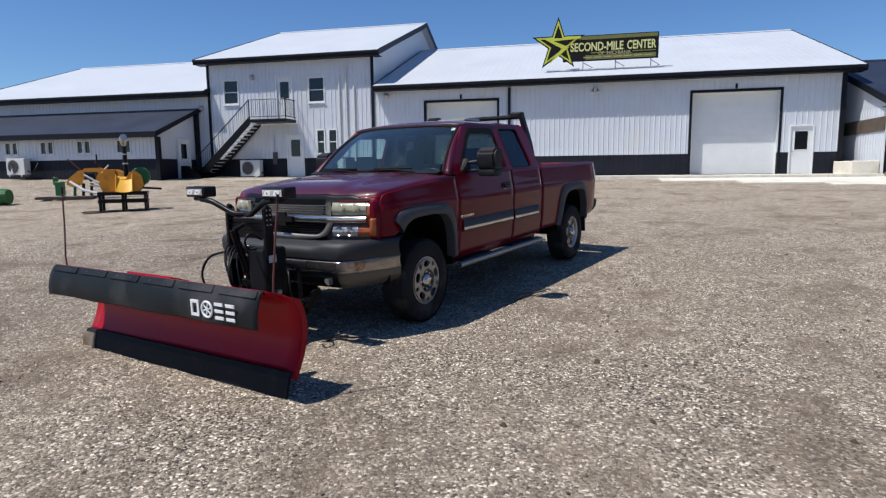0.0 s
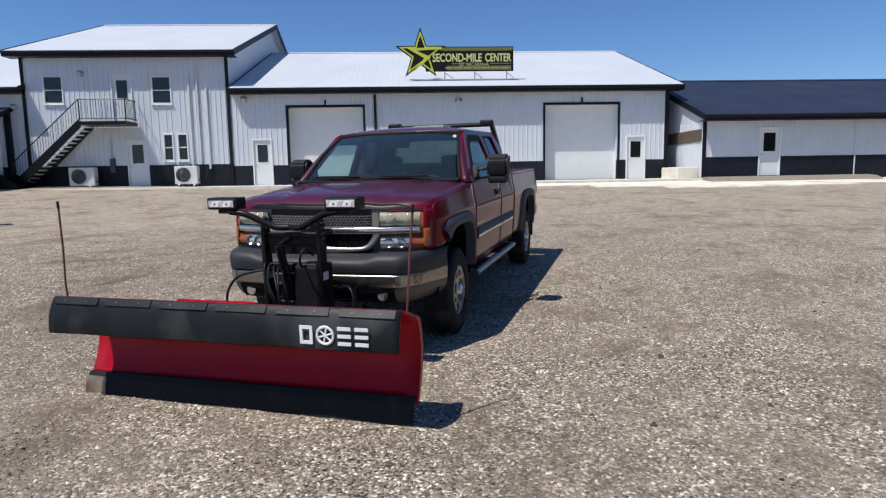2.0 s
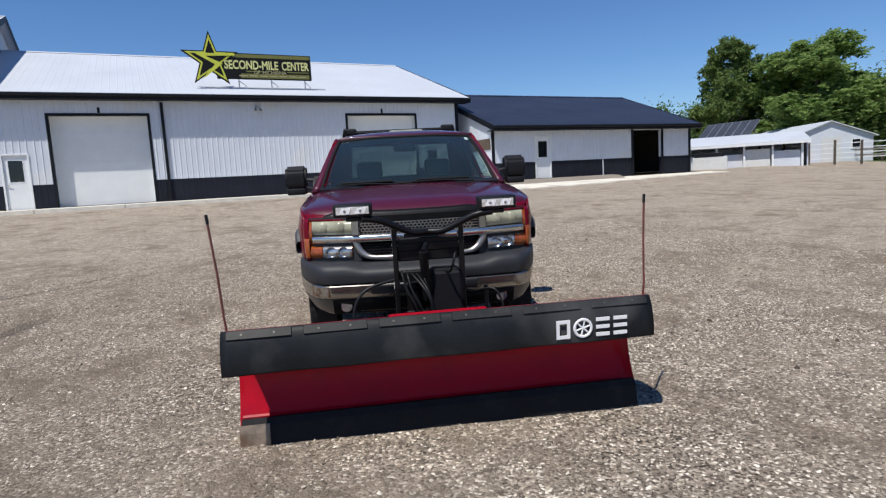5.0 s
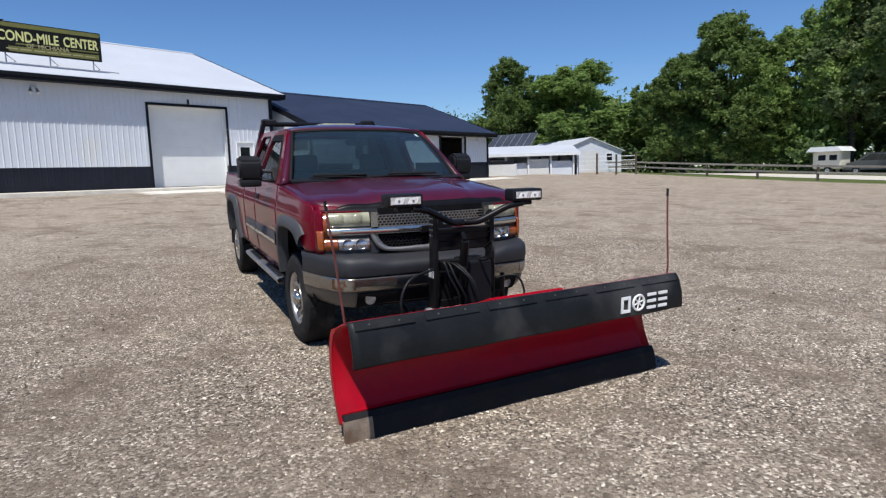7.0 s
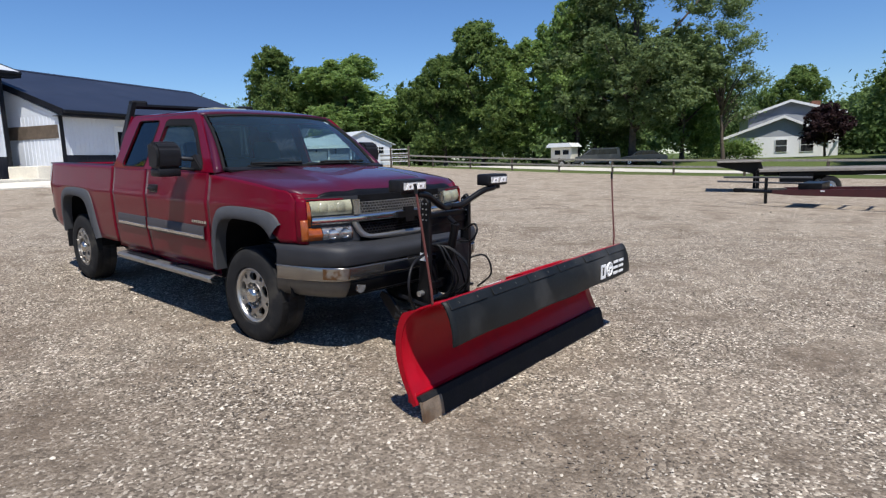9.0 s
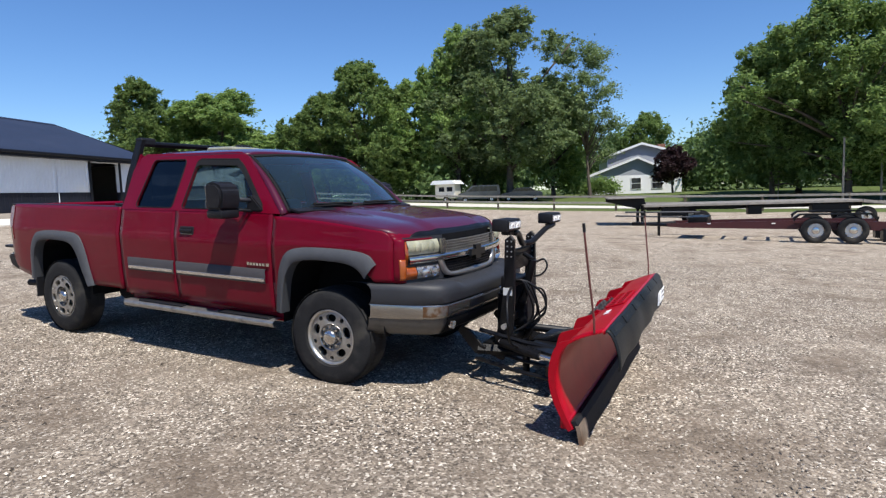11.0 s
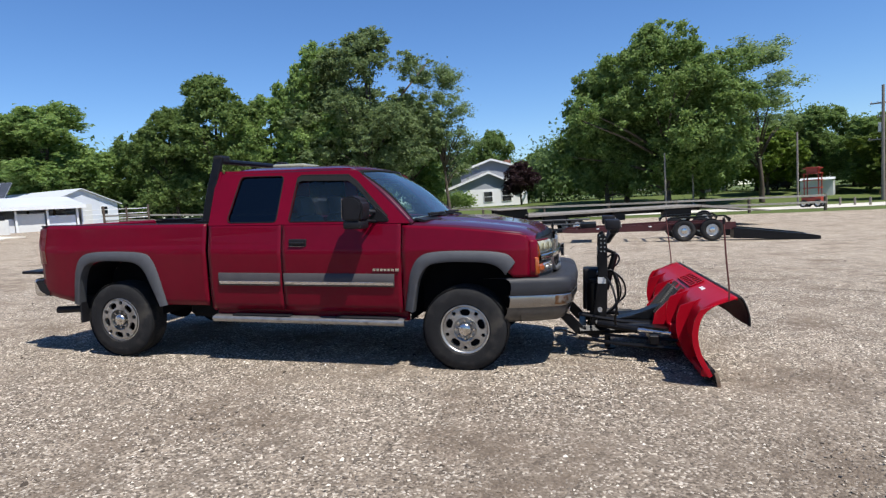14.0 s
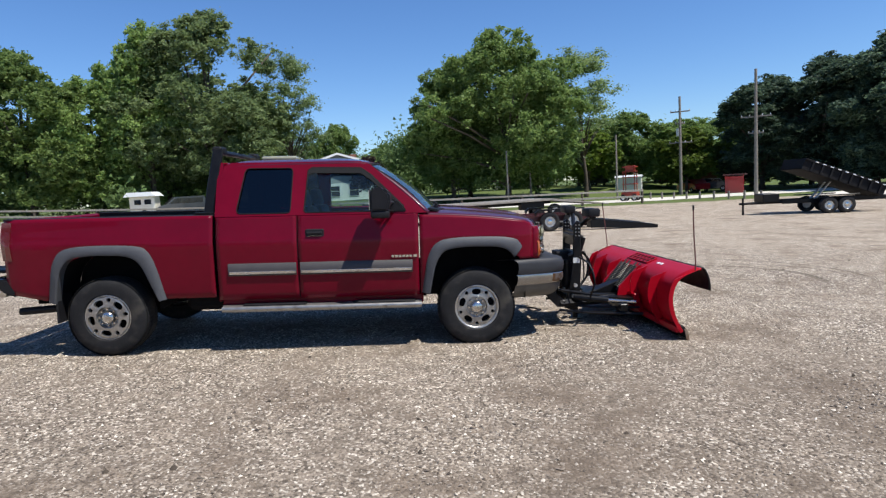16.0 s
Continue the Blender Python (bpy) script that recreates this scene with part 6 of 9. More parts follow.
# wheels
def wheel_set(s, xc, steer=0.0, rim_turn=0.0):
    e = new("wheel")
    e.parent = truck
    e.matrix_basis = pose(xc, s * 0.845, 0.388, 0, 0, steer)
    e.empty_display_size = 0.1
    bm = B()
    lathe(bm, [(0.215, -0.10), (0.235, -0.120), (0.30, -0.126), (0.352, -0.118), (0.376, -0.098), (0.386, -0.06), (0.388, 0.0), (0.386, 0.06), (0.376, 0.098), (0.352, 0.118), (0.30, 0.126), (0.235, 0.120), (0.215, 0.10)], "Y", 56)
    rows = []
    for y, off in ((-0.108, 0), (-0.104, 0), (-0.046, 0), (-0.040, 0), (-0.032, 1), (0.032, 1), (0.040, 0), (0.046, 0), (0.104, 0), (0.108, 0)):
        low = abs(abs(y) - 0.039) < 0.003 or abs(y) > 0.106
        ring = []
        for k in range(113):
            a = (k + (0.7 if off else 0)) * math.tau / 112
            r = 0.385 if low or k % 2 else 0.391
            ring.append((r * math.cos(a), y, r * math.sin(a)))
        rows.append(ring)
    grid(bm, rows)
    tyre = part("tyre", bm, M_RUBBER, e, "worn black tyre", 35)
    o = s
    bm = B()
    lathe(bm, [(0.205, -0.10), (0.222, o * 0.085), (0.228, o * 0.105), (0.216, o * 0.110), (0.204, o * 0.100), (0.198, o * 0.06)], "Y", 48)
    part("rim", bm, M_ALLOY, e, "dusty cast aluminium rim", True)
    # disc with five long openings and five round ones
    bm = B()
    pts = [bm.verts.new((0.2 * math.cos(a), o * 0.086, 0.2 * math.sin(a))) for a in np.linspace(0, math.tau, 49)[:-1]]
    edges = [bm.edges.new((pts[i], pts[(i + 1) % 48])) for i in range(48)]
    inner = [bm.verts.new((0.104 * math.cos(a), o * 0.094, 0.104 * math.sin(a))) for a in np.linspace(0, math.tau, 33)[:-1]]
    edges += [bm.edges.new((inner[i], inner[(i + 1) % 32])) for i in range(32)]
    turn = rim_turn + math.pi / 2
    for k in range(10):
        a0 = turn + (k + 1) * math.tau / 10
        ov = []
        for q in range(16):
            b = q * math.tau / 16
            cb, sb = math.copysign(abs(math.cos(b)) ** 0.8, math.cos(b)), math.copysign(abs(math.sin(b)) ** 0.8, math.sin(b))
            r, tt = (0.153 + 0.031 * cb, a0 + 0.30 * sb) if k % 2 else (0.172 + 0.018 * cb, a0 + 0.100 * sb)
            ov.append(bm.verts.new((r * math.cos(tt), o * 0.090, r * math.sin(tt))))
        edges += [bm.edges.new((ov[i], ov[(i + 1) % 16])) for i in range(16)]
    bmesh.ops.triangle_fill(bm, use_beauty=True, use_dissolve=False, edges=edges)
    ob = part("wheel_disc", bm, M_DISC, e, "dusty slotted aluminium wheel disc")
    ob.modifiers.new("thickness", "SOLIDIFY").thickness = 0.03
    bm = B()
    lathe(bm, [(0.112, o * 0.090), (0.109, o * 0.100), (0.103, o * 0.096), (0.101, o * 0.070), (0.050, o * 0.070)], "Y", 32)
    part("hub_recess", bm, M_DISC, e, smooth=40)
    bm = B()
    cyl(bm, (0, o * 0.03, 0), (0, o * 0.035, 0), 0.19, seg=32)
    part("brake_shade", bm, M_UNDER, e)
    bm = B()
    lathe(bm, [(0.064, o * 0.07), (0.062, o * 0.112), (0.052, o * 0.130), (0.034, o * 0.138), (0.0, o * 0.139)], "Y", 28)
    part("hub_cap", bm, M_CHROME, e, smooth=40)
    for k in range(8):
        a = k * math.tau / 8
        bm = B()
        cyl(bm, (0.082 * math.cos(a), o * 0.069, 0.082 * math.sin(a)), (0.082 * math.cos(a), o * 0.112, 0.082 * math.sin(a)), 0.0125, 0.010, 6)
        part("lug_nut", bm, M_CHROME, e)


for s in (-1, 1):
    wheel_set(s, 0.0, 0.0, 0.5)
    wheel_set(s, WB, 2.0)

# cabin
bm = B()
rows = [[(x, y, z) for y in np.linspace(-0.80, 0.80, 17)] for x, z in ((3.22, 1.345), (3.0, 1.365), (2.82, 1.355), (2.74, 1.31), (2.72, 1.15), (2.80, 0.95))]
grid(bm, rows)
solid(part("dashboard", bm, M_DASH, truck, "dark grey dashboard", True), 0.03)
sw = B()
cm = pose(2.60, 0.40, 1.22, 0, -62, 0)
ringp = [cm @ Vector((0.19 * math.cos(a), 0.19 * math.sin(a), 0)) for a in np.linspace(0, math.tau, 33)]
tube(sw, ringp, 0.016, 8, False)
for a in (0.4, math.pi - 0.4, -math.pi / 2):
    tube(sw, [cm @ Vector((0.19 * math.cos(a), 0.19 * math.sin(a), 0)), cm @ Vector((0, 0, -0.03))], 0.018, 6)
tube(sw, [cm @ Vector((0, 0, -0.01)), cm @ Vector((0, 0, -0.30))], 0.03, 8)
part("steering_wheel", sw, M_BLACK_PLASTIC, truck, smooth=True)
for y in (0.40, -0.40):
    bm = B()
    box(bm, 2.0, 2.48, y - 0.25, y + 0.25, 0.80, 0.98, 0.05, seg=2)
    box(bm, -0.07, 0.07, -0.25, 0.25, 0, 0.50, 0.05, pose(2.0, y, 0.93, 0, -14), 2)
    box(bm, -0.05, 0.05, -0.15, 0.15, 0.49, 0.70, 0.045, pose(2.0, y, 0.93, 0, -14), 2)
    part("front_seat", bm, M_CABIN, truck, "grey cloth seat", 40)
bm = B()
box(bm, 1.28, 1.62, -0.72, 0.72, 0.78, 0.94, 0.05, seg=2)
box(bm, 1.20, 1.32, -0.72, 0.72, 0.9, 1.42, 0.05, seg=2)
part("rear_bench", bm, M_CABIN, truck, "grey cloth bench", 40)
bm = B()
box(bm, 2.52, 2.55, -0.12, 0.12, 1.70, 1.77, 0.015)
cyl(bm, (2.56, 0, 1.76), (2.62, 0, 1.84), 0.01, seg=6)
part("rear_view_mirror", bm, M_BLACK_PLASTIC, truck)
bm = B()
q = [ws(u, v) + Vector((-0.006, 0, -0.004)) for u, v in ((0.88, 0.9375), (0.88, 0.96875), (0.945, 0.96875), (0.945, 0.9375))]
bm.faces.new([bm.verts.new(p) for p in q])
solid(part("sticker", bm, M_LETTER, wsg, "small white sticker"), 0.002)
rows = [[(x, v * 0.6, 1.84 - 0.03 * v * v) for v in np.linspace(-1, 1, 9)] for x in np.linspace(1.25, 2.5, 5)]
bm = grid(B(), rows)
part("headliner", bm, M_CABIN, truck)

# headache rack and roof lamps
for s in (-1, 1):
    bm = B()
    lo = [(0.945, 0.845), (1.050, 0.845), (1.050, 0.785), (0.945, 0.785)]
    hi = [(1.035, 0.715), (1.125, 0.715), (1.125, 0.665), (1.035, 0.665)]
    vl = [bm.verts.new((x, s * y, 1.378)) for x, y in lo]
    vm = [bm.verts.new((a + (c - a) * 0.42, s * (b + (d - b) * 0.30), 1.66)) for (a, b), (c, d) in zip(lo, hi)]
    vh = [bm.verts.new((x, s * y, 2.03)) for x, y in hi]
    for p, q in ((vl, vm), (vm, vh)):
        for k in range(4):
            bm.faces.new((p[k], p[(k + 1) % 4], q[(k + 1) % 4], q[k]))
    bm.faces.new(vl)
    bm.faces.new(vh)
    bmesh.ops.recalc_face_normals(bm, faces=bm.faces[:])
    bmesh.ops.bevel(bm, geom=bm.edges[:], offset=0.006, segments=1, affect="EDGES")
    part("rack_post", bm, M_BLACK, truck, "black steel cab guard post")
    bm = B()
    box(bm, 0.86, 1.06, s * 0.775, s * 0.87, 1.372, 1.395, 0.006)
    part("rack_foot", bm, M_BLACK, truck)
    bm = B()
    box(bm, 1.02, 1.12, s * 0.55, s * 0.72, 1.965, 2.045, 0.02, seg=2)
    part("rack_lamp", bm, M_BLACK_PLASTIC, truck, "small black work lamp")
bm = B()
tube(bm, [(1.09, -0.68, 1.985), (1.09, 0.68, 1.985)], 0.028, 8)
part("rack_bar", bm, M_BLACK, truck)
bm = B()
box(bm, 1.36, 1.74, -0.14, 0.26, 1.925, 1.972, 0.02, seg=2)
lb = part("beacon_bar", bm, M_LENS, truck, "low clear beacon bar on the roof", 40)
bm = B()
box(bm, 1.38, 1.72, -0.12, 0.24, 1.890, 1.927, 0.004)
part("beacon_base", bm, M_BLACK_PLASTIC, lb)

# ---- snow plow on the truck, in the truck's own axes ----
PLOW_TURN = Matrix.Translation((5.6, 0, 0)) @ Matrix.Rotation(radians(2.4), 4, "Z") @ Matrix.Translation((-5.6, 0, 0))
plow = thing("snow_plow", Matrix.Translation((0, 0, 0.03)) @ TM @ Matrix.Translation((-0.025, 0, 0)) @ PLOW_TURN, "red snow plow blade with black rubber deflector, lowered onto the gravel", "snow plow")
PROF = [(5.630, 0.098), (5.592, 0.165), (5.548, 0.26), (5.522, 0.36), (5.520, 0.45), (5.54, 0.54), (5.578, 0.603), (5.638, 0.648), (5.715, 0.681), (5.795, 0.709)]
PW, PW_L = 1.175, 1.232
bm = B()
fine = [(p.x, p.y) for p in spline([(a, b, 0) for a, b in PROF], 4)]
rows = [[(x, y, z) for y in np.linspace(-PW, PW_L, 25)] for x, z in fine]
grid(bm, rows)
for f in bm.faces:
    f.normal_update()
    if f.normal.x < 0:
        f.normal_flip()
mb = part("moldboard", bm, M_PLOW_RED, plow, "glossy red curved moldboard", True)
solid(mb, 0.012)
# end plates and ribs follow the curve and taper to the top
def back_edge(depth, belly, tip):
    out = []
    n = len(fine) - 1
    for i, (x, z) in enumerate(fine):
        a, b = fine[max(0, i - 1)], fine[min(n, i + 1)]
        t = Vector((b[0] - a[0], 0, b[1] - a[1])).normalized()
        nrm = Vector((-t.z, 0, t.x))
        u = i / n
        d = (depth + belly * math.sin(math.pi * u)) * min(1.0, (1 - u) * 2.6 + tip / depth)
        xb = x + nrm.x * d
        out.append((xb, min(z + nrm.z * d, 0.719 - 0.36 * max(0.0, 5.81 - xb)) if z > 0.5 else z + nrm.z * d))
    return out


def back_z(x):
    """Height of the moldboard's back near the top."""
    top = [p for p in fine if p[1] > 0.5]
    return float(np.interp(x, [p[0] for p in top], [p[1] for p in top]))


for ye in (-PW, PW_L):
    bm = B()
    grid(bm, [[(a[0] - 0.004, ye, a[1]), (b[0], ye, b[1])] for a, b in zip(fine, back_edge(0.034, 0.014, 0.006))])
    solid(part("end_plate", bm, M_PLOW_RED, plow), 0.016, 0)
for y in (-0.82, -0.36, 0.38, 0.86):
    bm = B()
    grid(bm, [[(a[0] - 0.006, y, a[1]), (b[0], y, b[1])] for a, b in zip(fine, back_edge(0.055, 0.050, 0.006))])
    solid(part("rib", bm, M_PLOW_RED, plow), 0.014, 0)
# back bars
for x, z, h, half in ((5.515, 0.30, 0.05, 0.44), (5.63, 0.12, 0.035, PW)):
    bm = B()
    box(bm, x - 0.085, x - 0.022, -half, half, z - h, z + h, 0.01)
    part("back_bar", bm, M_PLOW_RED, plow)
# slotted plate above the springs: bars over a dark sheet that paints the gaps' shade
slot_tilt = math.atan2(back_z(5.75) - back_z(5.65), 0.10)
sm = Matrix.Translation((5.695, -0.01, back_z(5.695) + 0.021)) @ Matrix.Rotation(-slot_tilt, 4, "Y")
bm = B()
box(bm, -0.060, 0.062, -0.25, 0.25, -0.006, -0.002, 0, sm)
ta = part("slotted_plate", bm, M_UNDER, plow, "dark sheet painting the shade in the slots")
for x0, x1 in ((-0.070, -0.056), (-0.006, 0.006), (0.056, 0.068)):
    bm = B()
    box(bm, x0, x1, -0.27, 0.27, -0.008, 0.006, 0.002, sm)
    part("slot_bar", bm, M_PLOW_RED, ta)
for k in range(7):
    bm = B()
    y = -0.27 + 0.09 * k
    box(bm, -0.066, 0.064, y - 0.011, y + 0.011, -0.006, 0.004, 0.002, sm)
    part("slot_bar", bm, M_PLOW_RED, ta)
# centre springs and frame on the back
for y in (-0.20, -0.09, 0.09, 0.20):
    bm = B()
    p0, p1 = Vector((5.36, y, 0.34)), Vector((5.60, y, 0.648))
    cyl(bm, p0, p1, 0.016, seg=8)
    hel = []
    for k in range(121):
        a = k / 120
        q = p0.lerp(p1, 0.08 + 0.8 * a)
        n1 = Vector((0, 1, 0))
        n2 = (p1 - p0).normalized().cross(n1)
        hel.append(q + 0.044 * (math.cos(a * 15 * math.tau) * n1 + math.sin(a * 15 * math.tau) * n2))
    tube(bm, hel, 0.009, 5)
    part("trip_spring", bm, M_SPRING, plow, "trip return spring")
for y in (-0.24, 0.24):
    bm = B()
    prism(bm, [(5.30, 0.22), (5.50, 0.22), (5.50, 0.50), (5.60, 0.635), (5.56, 0.640), (5.33, 0.40)], "Y", y - 0.012, y + 0.012)
    part("spring_bracket", bm, M_PLOW_RED, plow)
bm = B()
box(bm, 5.788, 5.801, -PW, PW_L, 0.696, 0.7215, 0.003)
part("top_rail", bm, M_PLOW_RED, plow)
# cutting edge
bm = B()
prism(bm, [(5.674, -0.014), (5.690, -0.012), (5.662, 0.110), (5.640, 0.146), (5.612, 0.140), (5.640, 0.095)], "Y", -PW + 0.006, PW_L - 0.006)
ce = part("cutting_edge", bm, M_EDGE, plow, "worn dark steel cutting edge")
bm = B()
prism(bm, [(5.670, -0.018), (5.696, -0.018), (5.680, 0.075), (5.666, 0.120), (5.640, 0.116), (5.650, 0.09)], "Y", -PW - 0.004, -PW + 0.165)
part("edge_end", bm, M_EDGE_WORN, ce, "scraped rusty steel corner")
# rubber deflector: bolted along the top, hangs down in front
bm = B()
dprof = [(5.802, 0.722), (5.812, 0.7245), (5.828, 0.715), (5.846, 0.690), (5.864, 0.650), (5.879, 0.600), (5.887, 0.55), (5.888, 0.496)]
rows = []
for k, (x, z) in enumerate([(p.x, p.y) for p in spline([(a, b, 0) for a, b in dprof], 4)]):
    rows.append([(x + 0.006 * math.sin(9 * y) * max(0, (0.76 - z)) * 4, y, z) for y in np.linspace(-1.190, 1.232, 49)])
grid(bm, rows)
for f in bm.faces:
    f.normal_update()
    if f.normal.x + f.normal.z < 0:
        f.normal_flip()
fl = part("rubber_deflector", bm, M_FLAP, plow, "black rubber snow deflector", True)
solid(fl, 0.010)
for i in range(6):
    y0 = -1.18 + i * 0.405
    bm = B()
    sm = Matrix.Translation((5.838, 0, 0.7035)) @ Matrix.Rotation(radians(52), 4, "Y")
    box(bm, -0.026, 0.026, y0 + 0.02, y0 + 0.36, -0.004, 0.006, 0.002, sm)
    st = part("clamp_strip", bm, M_FLAP, plow)
    for dy in (0.10, 0.27):
        bm = B()
        cyl(bm, sm @ Vector((0, y0 + dy, 0.005)), sm @ Vector((0, y0 + dy, 0.009)), 0.0062, seg=8)
        part("bolt", bm, M_SPRING, st)
# plain white marks on the deflector: blocks with a spoked ring
def mark(pts, name="mark"):
    bm = B()
    prism(bm, pts, "X", 5.893, 5.900)
    part(name, bm, M_LETTER, plow, "white painted mark")


def frame_mark(y0, y1, z0, z1, w, bars):
    for a, b, c, d in bars:
        mark([(y0 + (y1 - y0) * a, z0 + (z1 - z0) * c), (y0 + (y1 - y0) * b, z0 + (z1 - z0) * c), (y0 + (y1 - y0) * b, z0 + (z1 - z0) * d), (y0 + (y1 - y0) * a, z0 + (z1 - z0) * d)])


Z0, Z1 = 0.530, 0.637
BLOCK = [(0, 0.22, 0, 1), (0.78, 1, 0, 1), (0.22, 0.78, 0, 0.18), (0.22, 0.78, 0.82, 1)]
STEP = [(0, 1, 0, 0.18), (0, 1, 0.41, 0.59), (0, 1, 0.82, 1)]
frame_mark(0.638, 0.718, Z0, Z1, 0.02, BLOCK)
frame_mark(0.873, 0.953, Z0, Z1, 0.02, STEP)
frame_mark(0.978, 1.058, Z0, Z1, 0.02, STEP)
bm = B()
tube(bm, [(5.895, 0.795 + 0.050 * math.cos(a), 0.584 + 0.050 * math.sin(a)) for a in np.linspace(0, math.tau, 25)], 0.008, 6, False)
for k in range(6):
    a = k * math.tau / 6 + 0.3
    tube(bm, [(5.895, 0.795, 0.584), (5.895, 0.795 + 0.045 * math.cos(a), 0.584 + 0.045 * math.sin(a))], 0.005, 5)
part("ring_mark", bm, M_LETTER, plow, "white spoked ring mark")
# two pale squares paint the small white glints on the back of the blade
for k in range(2):
    bm = B()
    lm_ = Matrix.Translation((5.690, -0.475 - 0.075 * k, back_z(5.690) + 0.016)) @ Matrix.Rotation(-slot_tilt, 4, "Y")
    box(bm, -0.016, 0.016, -0.024, 0.024, 0.0, 0.003, 0, lm_)
    part("label_bar", bm, M_LETTER, plow, "small painted white glint on the red back")
# marker rods
for s in (-1, 1):
    bm = B()
    y = 1.225 * s + (0.043 if s < 0 else 0.018)
    back, out, tip = (0.065, 0.049, 1.325) if s < 0 else (0.060, 0.030, 1.29)
    tube(bm, [(5.738, y - 0.008 * s, 0.70), (5.736, y, 0.78), (5.738 - 0.5 * back, y + 0.35 * out * s, 1.02), (5.738 - back, y + out * s, tip)], 0.0068, 7)
    rod = part("marker_rod", bm, M_MARKER, plow, "thin faded orange marker rod")
    bm = B()
    cyl(bm, (5.742 - back, y + (out - 0.004) * s, tip - 0.035), (5.738 - back, y + (out + 0.001) * s, tip + 0.015), 0.009, seg=8)
    part("cap", bm, M_BLACK_PLASTIC, rod)

# push frame and mast
mount = thing("plow_mount", TM @ Matrix.Translation((0, -0.022, 0)), "black steel plow mount with mast, hydraulic pack and work lights", "plow mount")
for s in (-1, 1):
    y = 0.045 + 0.235 * s
    bm = B()
    prism(bm, [(4.70, 0.20), (4.80, 0.17), (4.875, 0.30), (4.895, 0.72), (4.885, 1.15), (4.85, 1.19), (4.805, 1.15), (4.80, 0.78), (4.77, 0.52)], "Y", y - 0.018, y + 0.018)
    bmesh.ops.bevel(bm, geom=bm.edges[:], offset=0.006, segments=1, affect="EDGES")
    up = part("upright", bm, M_BLACK, mount, "black steel upright")
    bm = B()
    box(bm, 4.80, 4.875, y - 0.0215, y - 0.0185, 0.71, 0.77, 0)
    box(bm, 4.80, 4.875, y + 0.0185, y + 0.0215, 0.71, 0.77, 0)
    part("warning_label", bm, M_GREY_PLASTIC, up, "pale warning sticker")
    for z in (1.02, 1.06, 1.10, 1.14):
        for dx in (0.0, 0.035):
            bm = B()
            cyl(bm, (4.83 + dx, y - 0.022, z), (4.83 + dx, y + 0.022, z), 0.007, seg=6)
            part("bolt", bm, M_STEEL, up)
    for z, x in ((0.34, 4.80), (0.46, 4.82)):
        bm = B()
        cyl(bm, (x, y - 0.06, z), (x, y + 0.06, z), 0.022, seg=10)
        part("pin", bm, M_STEEL, up)
    # lamp arms and lamps
    bm = B()
    tube(bm, spline([(4.87, 0.045 + 0.0 * s, 1.105), (4.90, 0.045 + 0.10 * s, 1.108), (4.92, 0.045 + 0.20 * s, 1.150), (4.95, 0.045 + 0.33 * s, 1.210), (4.965, 0.045 + 0.45 * s, 1.230)], 6), 0.024, 10)
    part("lamp_arm", bm, M_BLACK, mount, smooth=True)
    ly = 0.035 + 0.495 * s
    bm = B()
    box(bm, 4.86, 4.985, ly - 0.132, ly + 0.132, 1.245, 1.335, 0.014, seg=2)
    lm = part("work_light", bm, M_BLACK_PLASTIC, mount, "black plow work light with clear lenses", 35)
    bm = B()
    box(bm, 4.983, 4.992, ly - 0.118, ly + 0.118, 1.258, 1.322, 0.006)
    part("lens", bm, M_BLACK_PLASTIC, lm, "dark lamp face")
    bm = B()
    box(bm, 4.990, 4.994, ly - 0.110, ly + 0.110, 1.265, 1.315, 0.003)
    part("lens", bm, M_LENS_CLEAR, lm, "clear ribbed lamp glass")
    for k in (-1, 1):
        bm = B()
        prism(bm, [(ly + k * 0.052 - 0.040, 1.270), (ly + k * 0.052 + 0.030, 1.270), (ly + k * 0.052 + 0.042, 1.309), (ly + k * 0.052 - 0.020, 1.309)], "X", 4.993, 4.997)
        part("reflector", bm, M_LAMP_WHITE, lm, "bright white reflector")
        bm = B()
        cyl(bm, (4.994, ly + k * 0.052, 1.289), (5.000, ly + k * 0.052, 1.289), 0.011, 0.008, 10)
        part("bulb_shield", bm, M_GRILLE, lm)
    bm = B()
    box(bm, 4.90, 4.97, ly - 0.05, ly + 0.05, 1.215, 1.247, 0.008)
    part("bracket", bm, M_BLACK, lm)
for z, x in ((1.00, 4.83), (0.80, 4.84), (0.50, 4.80), (0.30, 4.78)):
    bm = B()
    box(bm, x - 0.03, x + 0.03, -0.19, 0.28, z - 0.03, z + 0.03, 0.006)
    part("cross_member", bm, M_BLACK, mount)
bm = B()
box(bm, 4.815, 4.855, -0.172, 0.262, 0.900, 1.065, 0.008)
part("crest_plate", bm, M_BLACK, mount, "black plate between the uprights")
bm = B()
box(bm, 4.66, 4.90, 0.06, 0.27, 0.40, 0.82, 0.02, seg=2)
part("hydraulic_cover", bm, M_BLACK_PLASTIC, mount, "black hydraulic pump cover")
bm = B()
cyl(bm, (4.76, -0.06, 0.42), (4.76, -0.06, 0.70), 0.065, seg=18)
cyl(bm, (4.76, -0.06, 0.70), (4.76, -0.06, 0.73), 0.05, seg=18)
part("pump_motor", bm, M_BLACK, mount, smooth=35)
bm = B()
cyl(bm, (4.88, 0.02, 0.62), (4.97, 0.0, 0.98), 0.032, seg=12)
cyl(bm, (4.97, 0.0, 0.98), (4.88, 0.03, 1.02), 0.018, seg=10)
part("lift_cylinder", bm, M_BLACK, mount)
random.seed(4)
